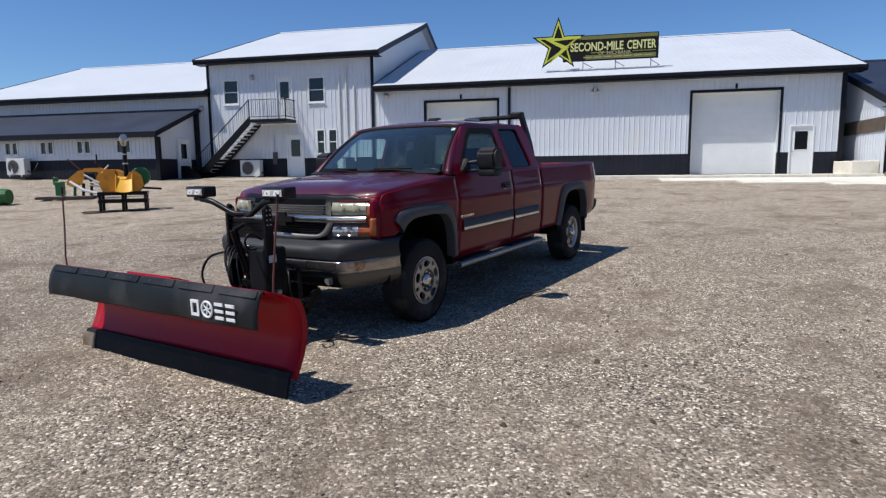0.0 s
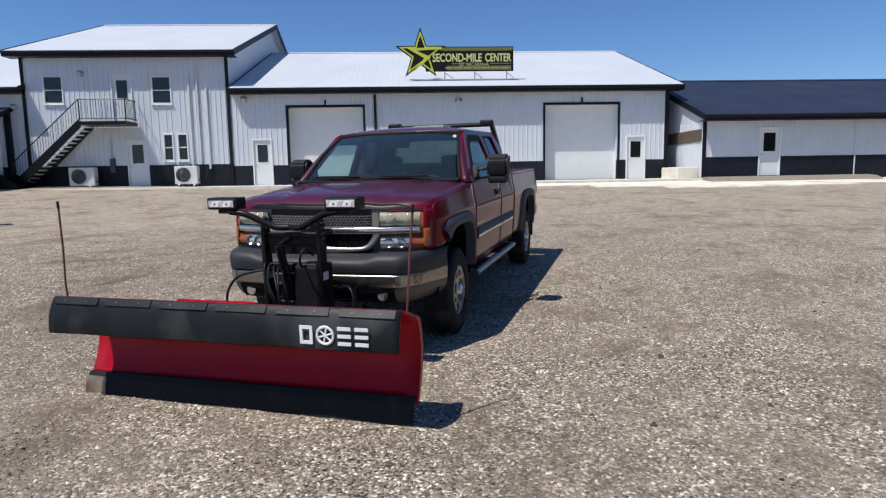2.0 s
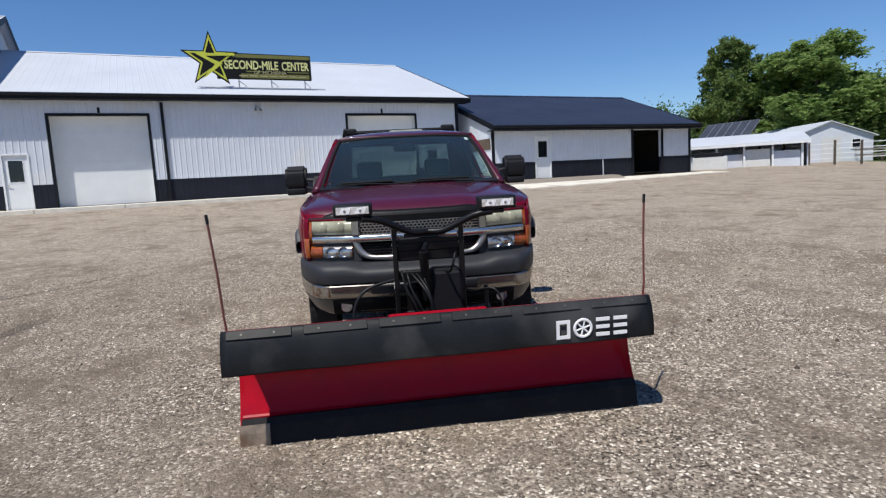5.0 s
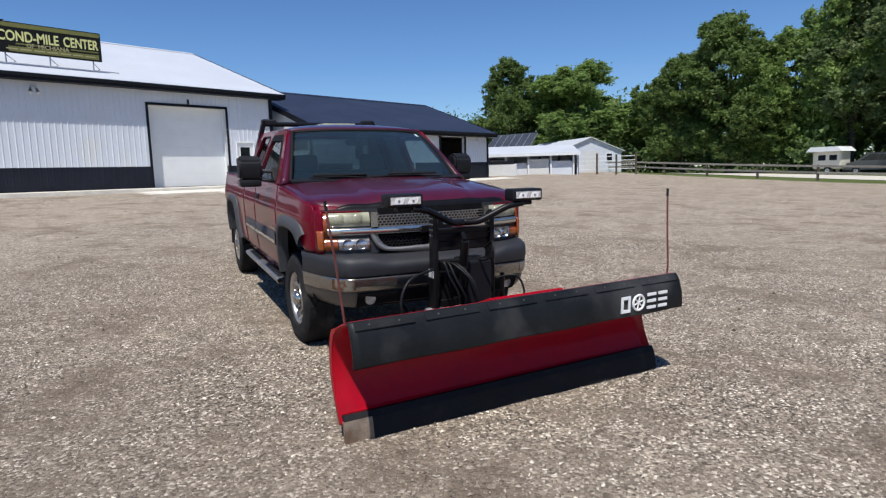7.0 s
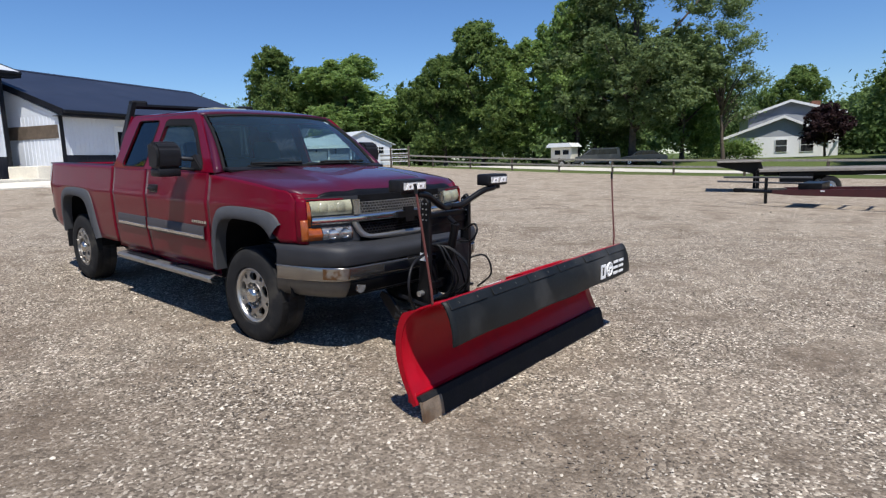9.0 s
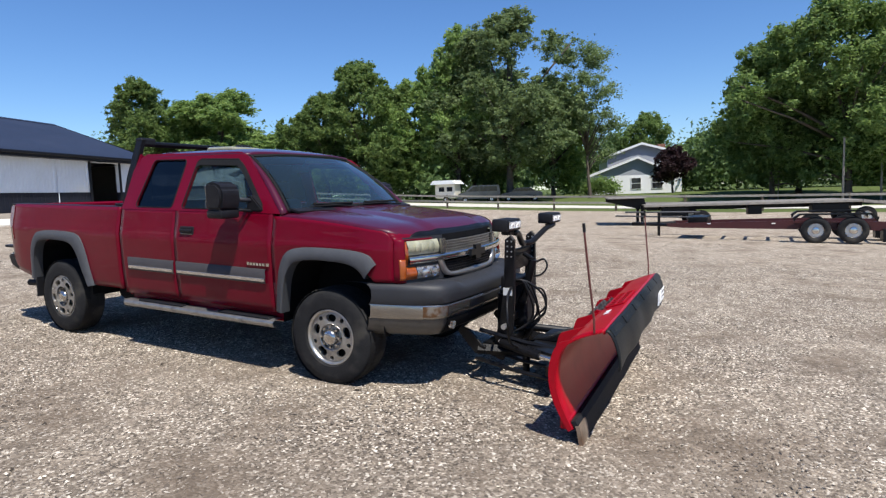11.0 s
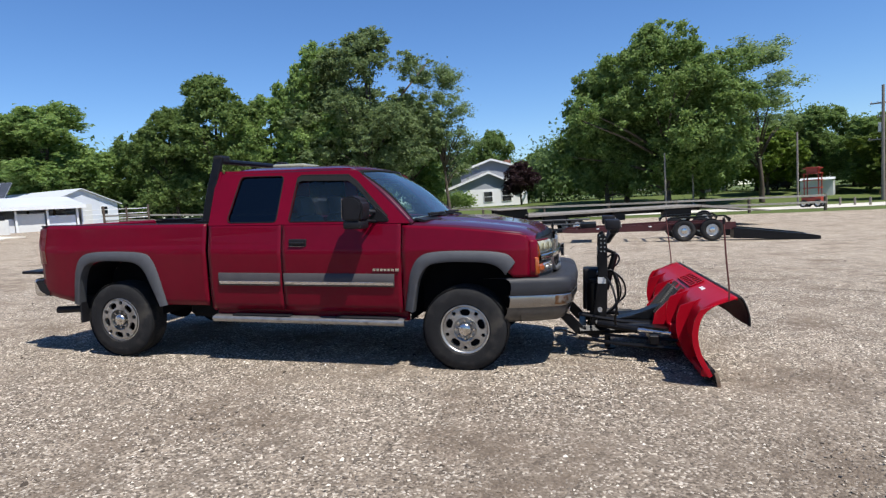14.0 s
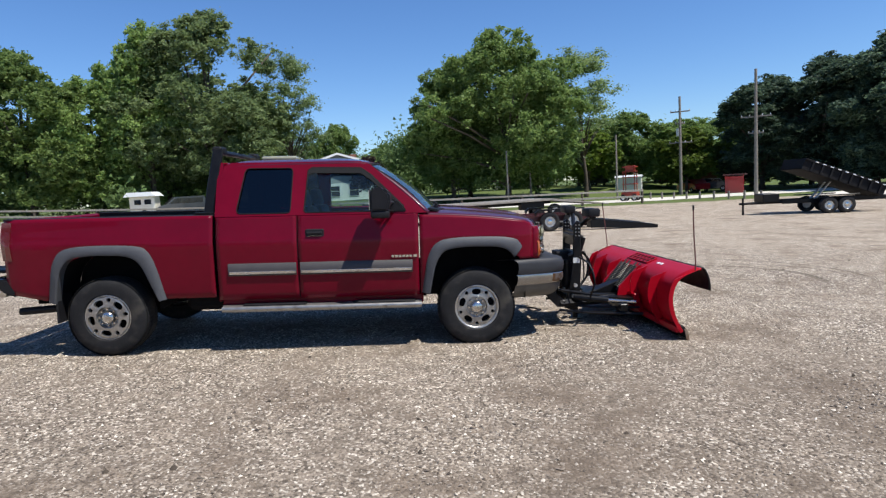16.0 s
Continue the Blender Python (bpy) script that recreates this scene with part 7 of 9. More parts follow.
for i in range(5):
    y = -0.165 + 0.038 * i
    a = Vector((4.845, y, 0.815 - 0.008 * i))
    bm = B()
    cyl(bm, a + Vector((-0.05, 0, 0.0)), a + Vector((0.02, 0, 0.0)), 0.014, seg=8)
    part("hose_fitting", bm, M_STEEL, mount, "bright hose fitting")
    bm = B()
    r = random.uniform
    reach = 0.13 + 0.022 * (i % 4) + r(0, 0.03)
    tube(bm, spline([a, a + Vector((0.09, 0.01, 0.015)), a + Vector((reach, 0.05 + r(-0.02, 0.06), -0.09)), a + Vector((reach + 0.02, 0.10 + r(-0.04, 0.06), -0.23)), (4.96 + 0.01 * i, y + 0.10, 0.47), (4.86 + 0.02 * i, y + 0.05, 0.40)], 7), 0.0085, 6)
    part("hose", bm, M_HOSE, mount, "black hydraulic hose", True)
bm = B()
tube(bm, spline([(4.87, 0.22, 0.90), (4.98, 0.22, 0.96), (5.02, 0.20, 0.90), (4.97, 0.18, 0.83), (4.88, 0.16, 0.82)], 8), 0.009, 6)
part("hose_loop", bm, M_HOSE, mount, smooth=True)
bm = B()
tube(bm, spline([(4.86, -0.18, 0.78), (4.92, -0.42, 0.72), (4.96, -0.50, 0.55), (4.95, -0.40, 0.38), (5.0, -0.2, 0.30)], 8), 0.011, 6)
part("cable_loop", bm, M_HOSE, mount, smooth=True)
bm = B()
tube(bm, spline([(4.72, 0.30, 0.60), (4.86, 0.50, 0.66), (4.90, 0.56, 0.50), (4.80, 0.5, 0.38)], 8), 0.009, 6)
part("cable_loop", bm, M_HOSE, mount, smooth=True)
bm = B()
box(bm, 4.705, 4.735, 0.455, 0.485, 0.32, 0.66, 0.006)
box(bm, 4.66, 4.74, 0.45, 0.53, 0.38, 0.40, 0.004)
part("stand", bm, M_BLACK, mount, "jack stand")
# A-frame
aframe = thing("plow_push_frame", TM, "black steel A-frame with hydraulic cylinders behind the blade", "push frame")
for s in (-1, 1):
    bm = B()
    tube(bm, [(4.62, 0.045 + 0.36 * s, 0.27), (5.32, 0.045 + 0.10 * s, 0.25)], 0.042, 4)
    part("frame_arm", bm, M_BLACK, aframe)
    bm = B()
    cyl(bm, (4.80, 0.045 + 0.30 * s, 0.33), (5.16, 0.045 + 0.42 * s, 0.30), 0.036, seg=12)
    ac = part("angle_cylinder", bm, M_BLACK, aframe, "hydraulic angling cylinder")
    bm = B()
    cyl(bm, (5.16, 0.045 + 0.42 * s, 0.30), (5.44, 0.045 + 0.50 * s, 0.29), 0.020, seg=10)
    part("piston_rod", bm, M_CHROME, ac, "bright chrome piston rod")
    bm = B()
    yp = 0.045 + 0.36 * s
    prism(bm, [(4.44, 0.40), (4.47, 0.44), (4.55, 0.42), (4.66, 0.31), (4.67, 0.24), (4.60, 0.23)], "Y", yp - 0.012, yp + 0.012)
    bmesh.ops.bevel(bm, geom=bm.edges[:], offset=0.004, segments=1, affect="EDGES")
    part("push_plate", bm, M_BLACK, aframe)
bm = B()
box(bm, 4.62, 4.69, -0.33, 0.42, 0.235, 0.305, 0.008)
box(bm, 5.25, 5.33, -0.52, 0.61, 0.20, 0.28, 0.008)
part("cross_beam", bm, M_BLACK, aframe)
bm = B()
prism(bm, [(5.02, -0.28), (5.38, -0.46), (5.46, -0.40), (5.48, 0.0), (5.46, 0.46), (5.38, 0.52), (5.02, 0.34)], "Z", 0.315, 0.335)
part("quadrant", bm, M_BLACK, aframe, "black pivot quadrant plate")
bm = B()
prism(bm, [(4.98, 0.335), (5.46, 0.335), (5.475, 0.50), (5.40, 0.485), (5.12, 0.37)], "Y", -0.07, 0.10)
bmesh.ops.bevel(bm, geom=bm.edges[:], offset=0.008, segments=1, affect="EDGES")
part("lift_wedge", bm, M_BLACK, aframe, "black wedge plate below the springs")
for y0, y1, z0, z1, r in ((-0.34, -0.52, 0.20, 0.17, 0.016), (-0.28, -0.20, 0.42, 0.30, 0.018), (0.36, 0.58, 0.20, 0.17, 0.016), (-0.16, -0.42, 0.23, 0.22, 0.014)):
    bm = B()
    tube(bm, [(4.62, y0, z0), (5.0, (y0 + y1) / 2, (z0 + z1) / 2 - 0.01), (5.50, y1, z1)], r, 7)
    part("brace_rod", bm, M_BLACK, aframe)
bm = B()
cyl(bm, (4.9, 0.045, 0.02), (4.9, 0.045, 0.30), 0.03, seg=10)
cyl(bm, (4.9, 0.045, 0.005), (4.9, 0.045, 0.03), 0.08, seg=14)
part("jack_foot", bm, M_BLACK, aframe)

# ---- trees ----
def crown_arrays(rng, blobs, n, size, flat=0.9):
    """Leaf clumps as small bent quads over a set of blobs (centre, radius)."""
    c = np.array([b[:3] for b in blobs], float)
    r = np.array([b[3] for b in blobs], float)
    pick = rng.choice(len(blobs), n, p=r ** 2 / (r ** 2).sum())
    d = rng.normal(size=(n, 3))
    d /= np.linalg.norm(d, axis=1)[:, None]
    g = np.clip(np.abs(rng.normal(size=n)) * 0.42 + 0.38 * rng.random(n), 0, 1.5)
    p = c[pick] + d * (r[pick] * g)[:, None] * np.array([1.05, 1.05, flat])
    nrm = 0.55 * d + 0.8 * rng.normal(size=(n, 3)) + np.array([0, 0, 0.45])
    nrm /= np.linalg.norm(nrm, axis=1)[:, None]
    t = np.cross(nrm, rng.normal(size=(n, 3)))
    t /= np.linalg.norm(t, axis=1)[:, None] + 1e-9
    b = np.cross(nrm, t)
    s = size * (0.6 + 0.8 * rng.random(n))[:, None]
    w = s * (0.45 + 0.3 * rng.random(n))[:, None]
    v = np.stack([p - t * s, p + b * w * 1.5 + nrm * s * 0.2, p + t * s - b * w * 0.4], 1).reshape(-1, 3)
    f = np.arange(3 * n).reshape(-1, 3)
    return v, f


def tree(name, seed, h, w, bole, n, size, leaf, label, gaps=0.0, lean=0.0, shape="broad"):
    """A tapered trunk with limbs to each clump of an uneven crown."""
    rng = np.random.default_rng(seed)
    e = thing(name, pose(0, 0, 0), label, "tree", "trees beyond the yard")
    blobs = []
    if shape == "pine":
        for i in range(150):
            u = (i + 0.5) / 150
            a = rng.random() * math.tau
            reach = ((1 - u) ** 0.55 * 0.45 + 0.04) * w * (0.82 + 0.3 * rng.random())
            for q in (0.30, 0.55, 0.78, 0.96):
                blobs.append((q * reach * math.cos(a) + 0.02 * w * rng.normal(), q * reach * math.sin(a) + 0.02 * w * rng.normal(), bole + (h - bole) * u * 0.97 + 0.10 * q * reach + 0.03 * h * rng.normal(), w * (0.030 + 0.034 * (1 - u)) * (1.3 - 0.5 * q)))
    elif shape == "airy":
        for i in range(44):
            u = rng.random() ** 0.8
            a = rng.random() * math.tau
            reach = w * 0.5 * math.sin(math.pi * min(0.95, 0.2 + 0.75 * u)) ** 0.6 * (0.5 + 0.5 * rng.random())
            z = bole + (h - bole) * (0.06 + 0.9 * u)
            for q in (0.45, 0.65, 0.85, 1.0):
                blobs.append((q * reach * math.cos(a) + lean * z, q * reach * math.sin(a), z + 0.9 * q + 0.3 * rng.normal(), w * (0.075 + 0.06 * rng.random())))
    else:
        # boughs fill an egg-shaped, dented envelope; each carries many small clumps on its outer side
        ph = rng.random(4) * math.tau
        nb = 34
        for i in range(nb):
            u = ((i + rng.random()) / nb) ** 0.92
            a = rng.random() * math.tau if i % 3 else i * 2.4
            env = math.sin(math.pi * (0.16 + 0.80 * u)) ** 0.55 * (1 + 0.16 * math.sin(a * 2 + ph[0]) + 0.12 * math.sin(a * 3 + 5 * u + ph[1]))
            lobe = w * (0.125 + 0.075 * rng.random()) * (1.05 - 0.35 * u)
            rr = max(0.0, w * 0.5 * env - lobe) * (0.55 + 0.45 * rng.random())
            z = bole + lobe * 0.6 + (h - bole - 1.5 * lobe) * u
            cx, cy = rr * math.cos(a) + lean * z, rr * math.sin(a)
            blobs.append((cx, cy, z, lobe * 0.86))
            for q in range(26):
                v3 = rng.normal(size=3) + np.array([0.75 * math.cos(a), 0.75 * math.sin(a), 0.45])
                v3 /= np.linalg.norm(v3)
                f = lobe * (0.72 + 0.42 * rng.random())
                blobs.append((cx + f * v3[0], cy + f * v3[1], max(bole * 0.75, z + f * v3[2]), w * (0.018 + 0.030 * rng.random())))
        blobs.append((lean * h, 0, bole + (h - bole) * 0.45, w * 0.22))
    v, f = crown_arrays(rng, blobs, n, size)
    if gaps:
        keep = np.array([noise.noise(Vector(v[3 * i]) * 0.55) > gaps - 0.5 for i in range(len(f))])
        v = v.reshape(-1, 3, 3)[keep].reshape(-1, 3)
        f = np.arange(len(v)).reshape(-1, 3)
    part("crown", (v.tolist(), [], f.tolist()), leaf, e)
    bm = B()
    r0 = (0.012 if shape == "airy" else 0.022) * h
    top = bole + (h - bole) * 0.7
    tr = [(0, 0, -0.15), (0.03, 0.02, bole * 0.4), (lean * bole, 0.05, bole), (lean * top * 0.6, -0.1, (bole + top) / 2), (lean * top, 0, top)]
    tube(bm, spline(tr, 3), list(np.linspace(r0, r0 * 0.25, 13)), 9)
    part("trunk", bm, M_BARK, e, smooth=True)
    for bx, by, bz, br in sorted(blobs, key=lambda q: q[2])[:: 50 if shape == "broad" else 6][: 16 if shape != "pine" else 0]:
        bm = B()
        z0 = bole * 0.8 + 0.45 * max(0.2, bz - bole)
        tube(bm, [(lean * z0, 0, z0), (bx * 0.5 + lean * z0 * 0.5, by * 0.5, (z0 + bz) / 2 + 0.3), (bx, by, bz)], [r0 * 0.38, r0 * 0.25, r0 * 0.1], 6)
        part("limb", bm, M_BARK, e, smooth=True)
    return e


OAK = "full leafy green shade tree beyond the fence"
kinds = {
    "oak": tree("oak_tree", 11, 16.0, 12.0, 1.6, 80000, 0.150, M_LEAF, OAK),
    "oak2": tree("oak_tree", 12, 16.0, 11.0, 1.4, 78000, 0.150, M_LEAF, OAK, 0.10),
    "maple": tree("maple_tree", 13, 18.0, 15.0, 2.2, 120000, 0.145, M_LEAF, "large round green maple by the road"),
    "olive": tree("cottonwood_tree", 14, 20.0, 14.0, 2.6, 105000, 0.140, M_LEAF_OLIVE, "tall olive-green cottonwood with airy branches", 0.16),
    "airy": tree("thin_tree", 15, 16.0, 7.0, 2.6, 17000, 0.10, M_LEAF_OLIVE, "thin see-through tree with sparse leaves", 0.0, 0.05, "airy"),
    "pine": tree("pine_tree", 16, 13.0, 8.5, 0.6, 75000, 0.12, M_LEAF_DARK, "dark dense pine by the road"),
    "bright": tree("young_tree", 17, 9.0, 7.5, 1.6, 15000, 0.2, M_LEAF_BRIGHT, "yellow-green young tree in the sun"),
    "purple": tree("plum_tree", 18, 4.6, 3.9, 1.1, 9000, 0.11, M_LEAF_PURPLE, "small dark purple plum tree before the house"),
}
PLANT = [
    ("oak2", 57.9, 48.5, 15.4, 9.3, 0), ("oak", 60.5, 40.0, 13.9, 17.0, 40), ("oak2", 65, 45, 13.5, 12, 75),
    ("oak", 61.0, 26.9, 13.4, 9.5, 100), ("oak2", 60.5, 22.0, 16.4, 12.0, 200), ("oak", 68, 33, 11.0, 12, 10), ("oak", 62.5, 16.5, 14.4, 12.0, 150), ("oak2", 60.0, 11.2, 19.0, 10.5, 20),
    ("olive", 58.5, 5.4, 19.6, 15.5, 0), ("airy", 59.5, -3.2, 16.0, 8.0, 60), ("oak", 66, 10, 16, 13, 260), ("oak2", 64, 0.5, 13.5, 9.5, 310),
    ("oak", 87.0, -14.6, 12.4, 8.0, 90), ("oak2", 92.0, -24.0, 9.5, 9.0, 30),
    ("maple", 47.1, -23.1, 16.7, 15.0, 185), ("oak", 52.5, -19.2, 14.0, 11.0, 222), ("oak2", 50.0, -28.5, 14.5, 11.0, 130), ("oak2", 58.0, -24.0, 12.0, 11.0, 55),
    ("airy", 49.0, -34.6, 15.0, 10.5, 120), ("bright", 57.5, -41.5, 8.0, 8.0, 0), ("oak", 60.0, -50.5, 10.6, 10.0, 70), ("bright", 63.0, -58, 7.2, 9.0, 77), ("oak2", 66.0, -46.0, 9.0, 9.0, 210),
    ("pine", 36.5, -48.0, 10.9, 12.0, 0), ("pine", 31.5, -50.0, 12.1, 12.0, 50), ("pine", 27.5, -52.0, 11.8, 11.3, 100), ("pine", 23.0, -48.5, 12.3, 12.0, 150), ("pine", 18.5, -50.0, 13.2, 12.6, 200), ("pine", 33.5, -57.0, 11.8, 13.9, 250), ("pine", 25.0, -58.0, 13.1, 15.1, 300), ("pine", 13.5, -51.0, 12.9, 12.6, 20),
    ("bright", 41.5, -42.5, 6.4, 8.0, 30), ("oak", 52.0, -52.0, 8.6, 11.0, 20), ("oak2", 46.0, -58.0, 8.2, 12.0, 140), ("oak", 58.0, -66.0, 9.4, 13.0, 240), ("oak2", 39.5, -60.0, 7.6, 10.0, 10),
    ("purple", 66.5, -13.6, 6.0, 5.2, 0),
]
BASEDIM = {"oak": (16.0, 12.0), "oak2": (16.0, 11.0), "maple": (18.0, 15.0), "olive": (20.0, 14.0), "airy": (16.0, 7.0), "pine": (13.0, 8.5), "bright": (9.0, 7.5), "purple": (4.6, 3.9)}
used = set()
for kind_, x, y, top, wide, rot in PLANT:
    z = gz(x, y)
    h0, w0 = BASEDIM[kind_]
    sz, sx_ = 1.05 * (top - z) / h0, 1.13 * wide / w0
    src = kinds[kind_]
    o = src if kind_ not in used else copy_thing(src, pose(0, 0, 0))
    used.add(kind_)
    o.matrix_basis = pose(x, y, z, 0, 0, rot) @ Matrix.Diagonal((sx_, sx_, sz, 1))

# woods behind: one joined mass of leaf clumps and stems
rng = np.random.default_rng(77)
blobs = []
for i in range(150):
    t = rng.random()
    x, y = 74 + 22 * rng.random() - 10 * abs(t - 0.5), 80 - 150 * t
    if -21 < y < -3 and x < 90:
        x += 22
    base = gz(x, y)
    hh = 6 + 6 * rng.random()
    for q in range(3):
        blobs.append((x + rng.normal() * 1.5, y + rng.normal() * 1.5, base + hh * (0.25 + 0.28 * q), 2.6 + 1.4 * rng.random()))
for i in range(46):
    x, y = 52 + 16 * rng.random(), 52 - 52 * rng.random()
    blobs.append((x + 4, y, gz(x, y) + 1.2 + 1.8 * rng.random(), 1.5 + 1.2 * rng.random()))
v, f = crown_arrays(rng, blobs, 170000, 0.29)
tagged(obj("far_woods", (v.tolist(), [], f.tolist()), M_LEAF_WOODS), "dense green woods far behind the fence", "woods", kind="stuff")
bush = thing("round_bush", pose(66.0, -5.2, gz(66, -5.2)), "round green bush beside the house", "bush")
v, f = crown_arrays(rng, [(0, 0, 1.1, 1.5), (0.8, 1.2, 0.9, 1.2), (-0.4, -1.2, 0.9, 1.2)], 4500, 0.14)
part("crown", (v.tolist(), [], f.tolist()), M_LEAF, bush)

# ---- fence, bollards, road, poles ----
fence = thing("rail_fence", pose(0, 0, 0), "weathered two-rail wooden fence at the edge of the yard", "fence", kind="structure")
post = B()
box(post, -0.075, 0.075, -0.075, 0.075, -0.2, 1.10, 0.012)
post_me = None
prev = None
fd = Vector((0.41, 1, 0)).normalized()
for i in range(16):
    y = -24 + i * 4.3
    x = 37.7 + 0.41 * y
    z = gz(x, y)
    if post_me is None:
        ob = obj("post", post, M_BARK)
        post_me = ob.data
    else:
        ob = new("post", post_me)
    ob.parent = fence
    ob.location = (x, y, z)
    if prev:
        for h in (0.55, 1.0):
            bm = B()
            a, b = Vector(prev) + Vector((-0.075, 0, h)), Vector((x - 0.075, y, z + h))
            d = b - a
            m = Matrix.Translation((a + b) / 2) @ d.to_track_quat("X", "Z").to_matrix().to_4x4()
            box(bm, -d.length / 2, d.length / 2, -0.02, 0.02, -0.07, 0.07, 0.006, m)
            part("rail", bm, M_FENCE, fence)
    prev = (x, y, z)
bol = B()
cyl(bol, (0, 0, -0.15), (0, 0, 0.62), 0.085, 0.08, 10)
bol_me = None
for i in range(11):
    x, y = 22.6 + i * 1.45, -30.4 - 0.03 * i
    if bol_me is None:
        ob = obj("post", bol, M_POLE)
        bol_me = ob.data
    else:
        ob = new("post", bol_me)
    e = thing("bollard", pose(x, y, gz(x, y)), "short grey wooden bollard in the grass", "bollard", "bollards along the grass")
    ob.parent = e

road = B()
rows = []
for y in np.linspace(-140, 140, 90):
    x = 37.7 + 0.41 * y
    rows.append([(x + o, y - 0.41 * o, gz(x + o, y - 0.41 * o) + 0.03) for o in (3.6, 5.6, 7.6, 9.6)])
grid(road, rows)
tagged(obj("road", road, M_ROAD, True), "pale asphalt road beyond the fence", "road", kind="structure")
road = B()
grid(road, [[(x, y, gz(x, y) + 0.035) for y in (-40.6, -37.6, -34.6)] for x in np.linspace(-60, 23, 40)])
tagged(obj("side_road", road, M_ROAD, True), "pale asphalt side road past the bollards", "road", kind="structure")


def utility_pole(x, y, h, arms):
    e = thing("utility_pole", pose(x, y, gz(x, y)), "tall grey wooden utility pole with cross-arms", "utility pole", "utility poles")
    bm = B()
    cyl(bm, (0, 0, -0.3), (0, 0, h), 0.17, 0.11, 12)
    part("pole", bm, M_POLE, e)
    for z, w in arms:
        bm = B()
        box(bm, -w / 2, w / 2, -0.06, 0.06, z - 0.06, z + 0.06, 0.01, pose(0, 0, 0, 0, 0, 39) @ Matrix.Translation((0, -0.16, 0)))
        arm = part("cross_arm", bm, M_POLE, e)
        for k in (-0.46, 0.46, -0.2, 0.2):
            bm = B()
            cyl(bm, Matrix.Rotation(radians(39), 4, "Z") @ Vector((k * w, -0.16, z + 0.06)), Matrix.Rotation(radians(39), 4, "Z") @ Vector((k * w, -0.16, z + 0.2)), 0.04, 0.03, 8)
            part("insulator", bm, M_GREY_PLASTIC, arm)
    bm = B()
    cyl(bm, (0.26, 0, h * 0.60), (0.26, 0, h * 0.60 + 0.8), 0.2, seg=14)
    part("transformer", bm, M_GREY_PLASTIC, e) if len(arms) > 2 else bm.free()
    return e


utility_pole(28.7, -37.4, 10.7, [(6.7, 2.4), (5.3, 1.2)])
utility_pole(38.2, -38.3, 9.9, [(8.4, 1.9), (7.2, 0.9), (5.3, 2.2)])
for x, y, h in ((42.5, -20.5, 5.2), (44.8, -24.5, 5.0), (38.0, -30.0, 6.2)):
    e = thing("lamp_post", pose(x, y, gz(x, y)), "slim grey post beside the road", "post", "roadside posts")
    bm = B()
    cyl(bm, (0, 0, -0.2), (0, 0, h), 0.09, 0.07, 10)
    part("pole", bm, M_POLE, e)

e = thing("dish_on_pole", pose(52.0, -19.6, gz(52.0, -19.6)), "pale grey oval dish on a thin pole under the maple", "dish")
bm = B()
cyl(bm, (0, 0, -0.2), (0, 0, 2.2), 0.05, 0.045, 10)
part("pole", bm, M_POLE, e)
bm = B()
lathe(bm, [(0.0, -0.16), (0.35, -0.13), (0.58, -0.05), (0.66, 0.02), (0.64, 0.04), (0.55, -0.02), (0.33, -0.09), (0.0, -0.12)], "X", 28, Matrix.Translation((-0.05, 0, 2.45)) @ Matrix.Rotation(radians(180), 4, "Z") @ Matrix.Diagonal((1, 1, 0.72, 1)))
part("dish", bm, M_POLE, e, "pale grey dish", 40)

# ---- far house ----
hs = thing("far_house", pose(0, 0, 0), "white and blue-grey two-storey house with gables", "house", kind="structure")
HZ = gz(75, -10) - 0.3


def block(x0, x1, y0, y1, ze, yr, zr, lower, upper):
    bm = B()
    box(bm, x0, x1, y0, y1, HZ, ze)
    part("wall", bm, lower, hs)
    bm = B()
    prism(bm, [(y0, ze), (y1, ze), (yr, zr)], "X", x0 + 0.01, x1 - 0.01)
    part("gable_wall", bm, upper, hs)
    bm = B()
    k = (zr - ze) / (y1 - yr)
    k2 = (zr - ze) / (yr - y0)
    prism(bm, [(y0 - 0.6, ze - 0.6 * k2 + 0.02), (yr, zr + 0.02), (y1 + 0.6, ze - 0.6 * k + 0.02), (y1 + 0.6, ze - 0.6 * k + 0.2), (yr, zr + 0.22), (y0 - 0.6, ze - 0.6 * k2 + 0.2)], "X", x0 - 0.5, x1 + 0.4)
    part("roof", bm, M_HOUSE_ROOF, hs)
    for sy in (-1, 1):
        bm = B()
        yy, kk = (y1 + 0.6, k) if sy > 0 else (y0 - 0.6, k2)
        prism(bm, [(yy, ze - 0.6 * kk - 0.06), (yy, ze - 0.6 * kk + 0.24), (yr, zr + 0.26), (yr, zr - 0.04)], "X", x0 - 0.56, x0 - 0.505)
        part("rake_board", bm, M_HOUSE_WHITE, hs)


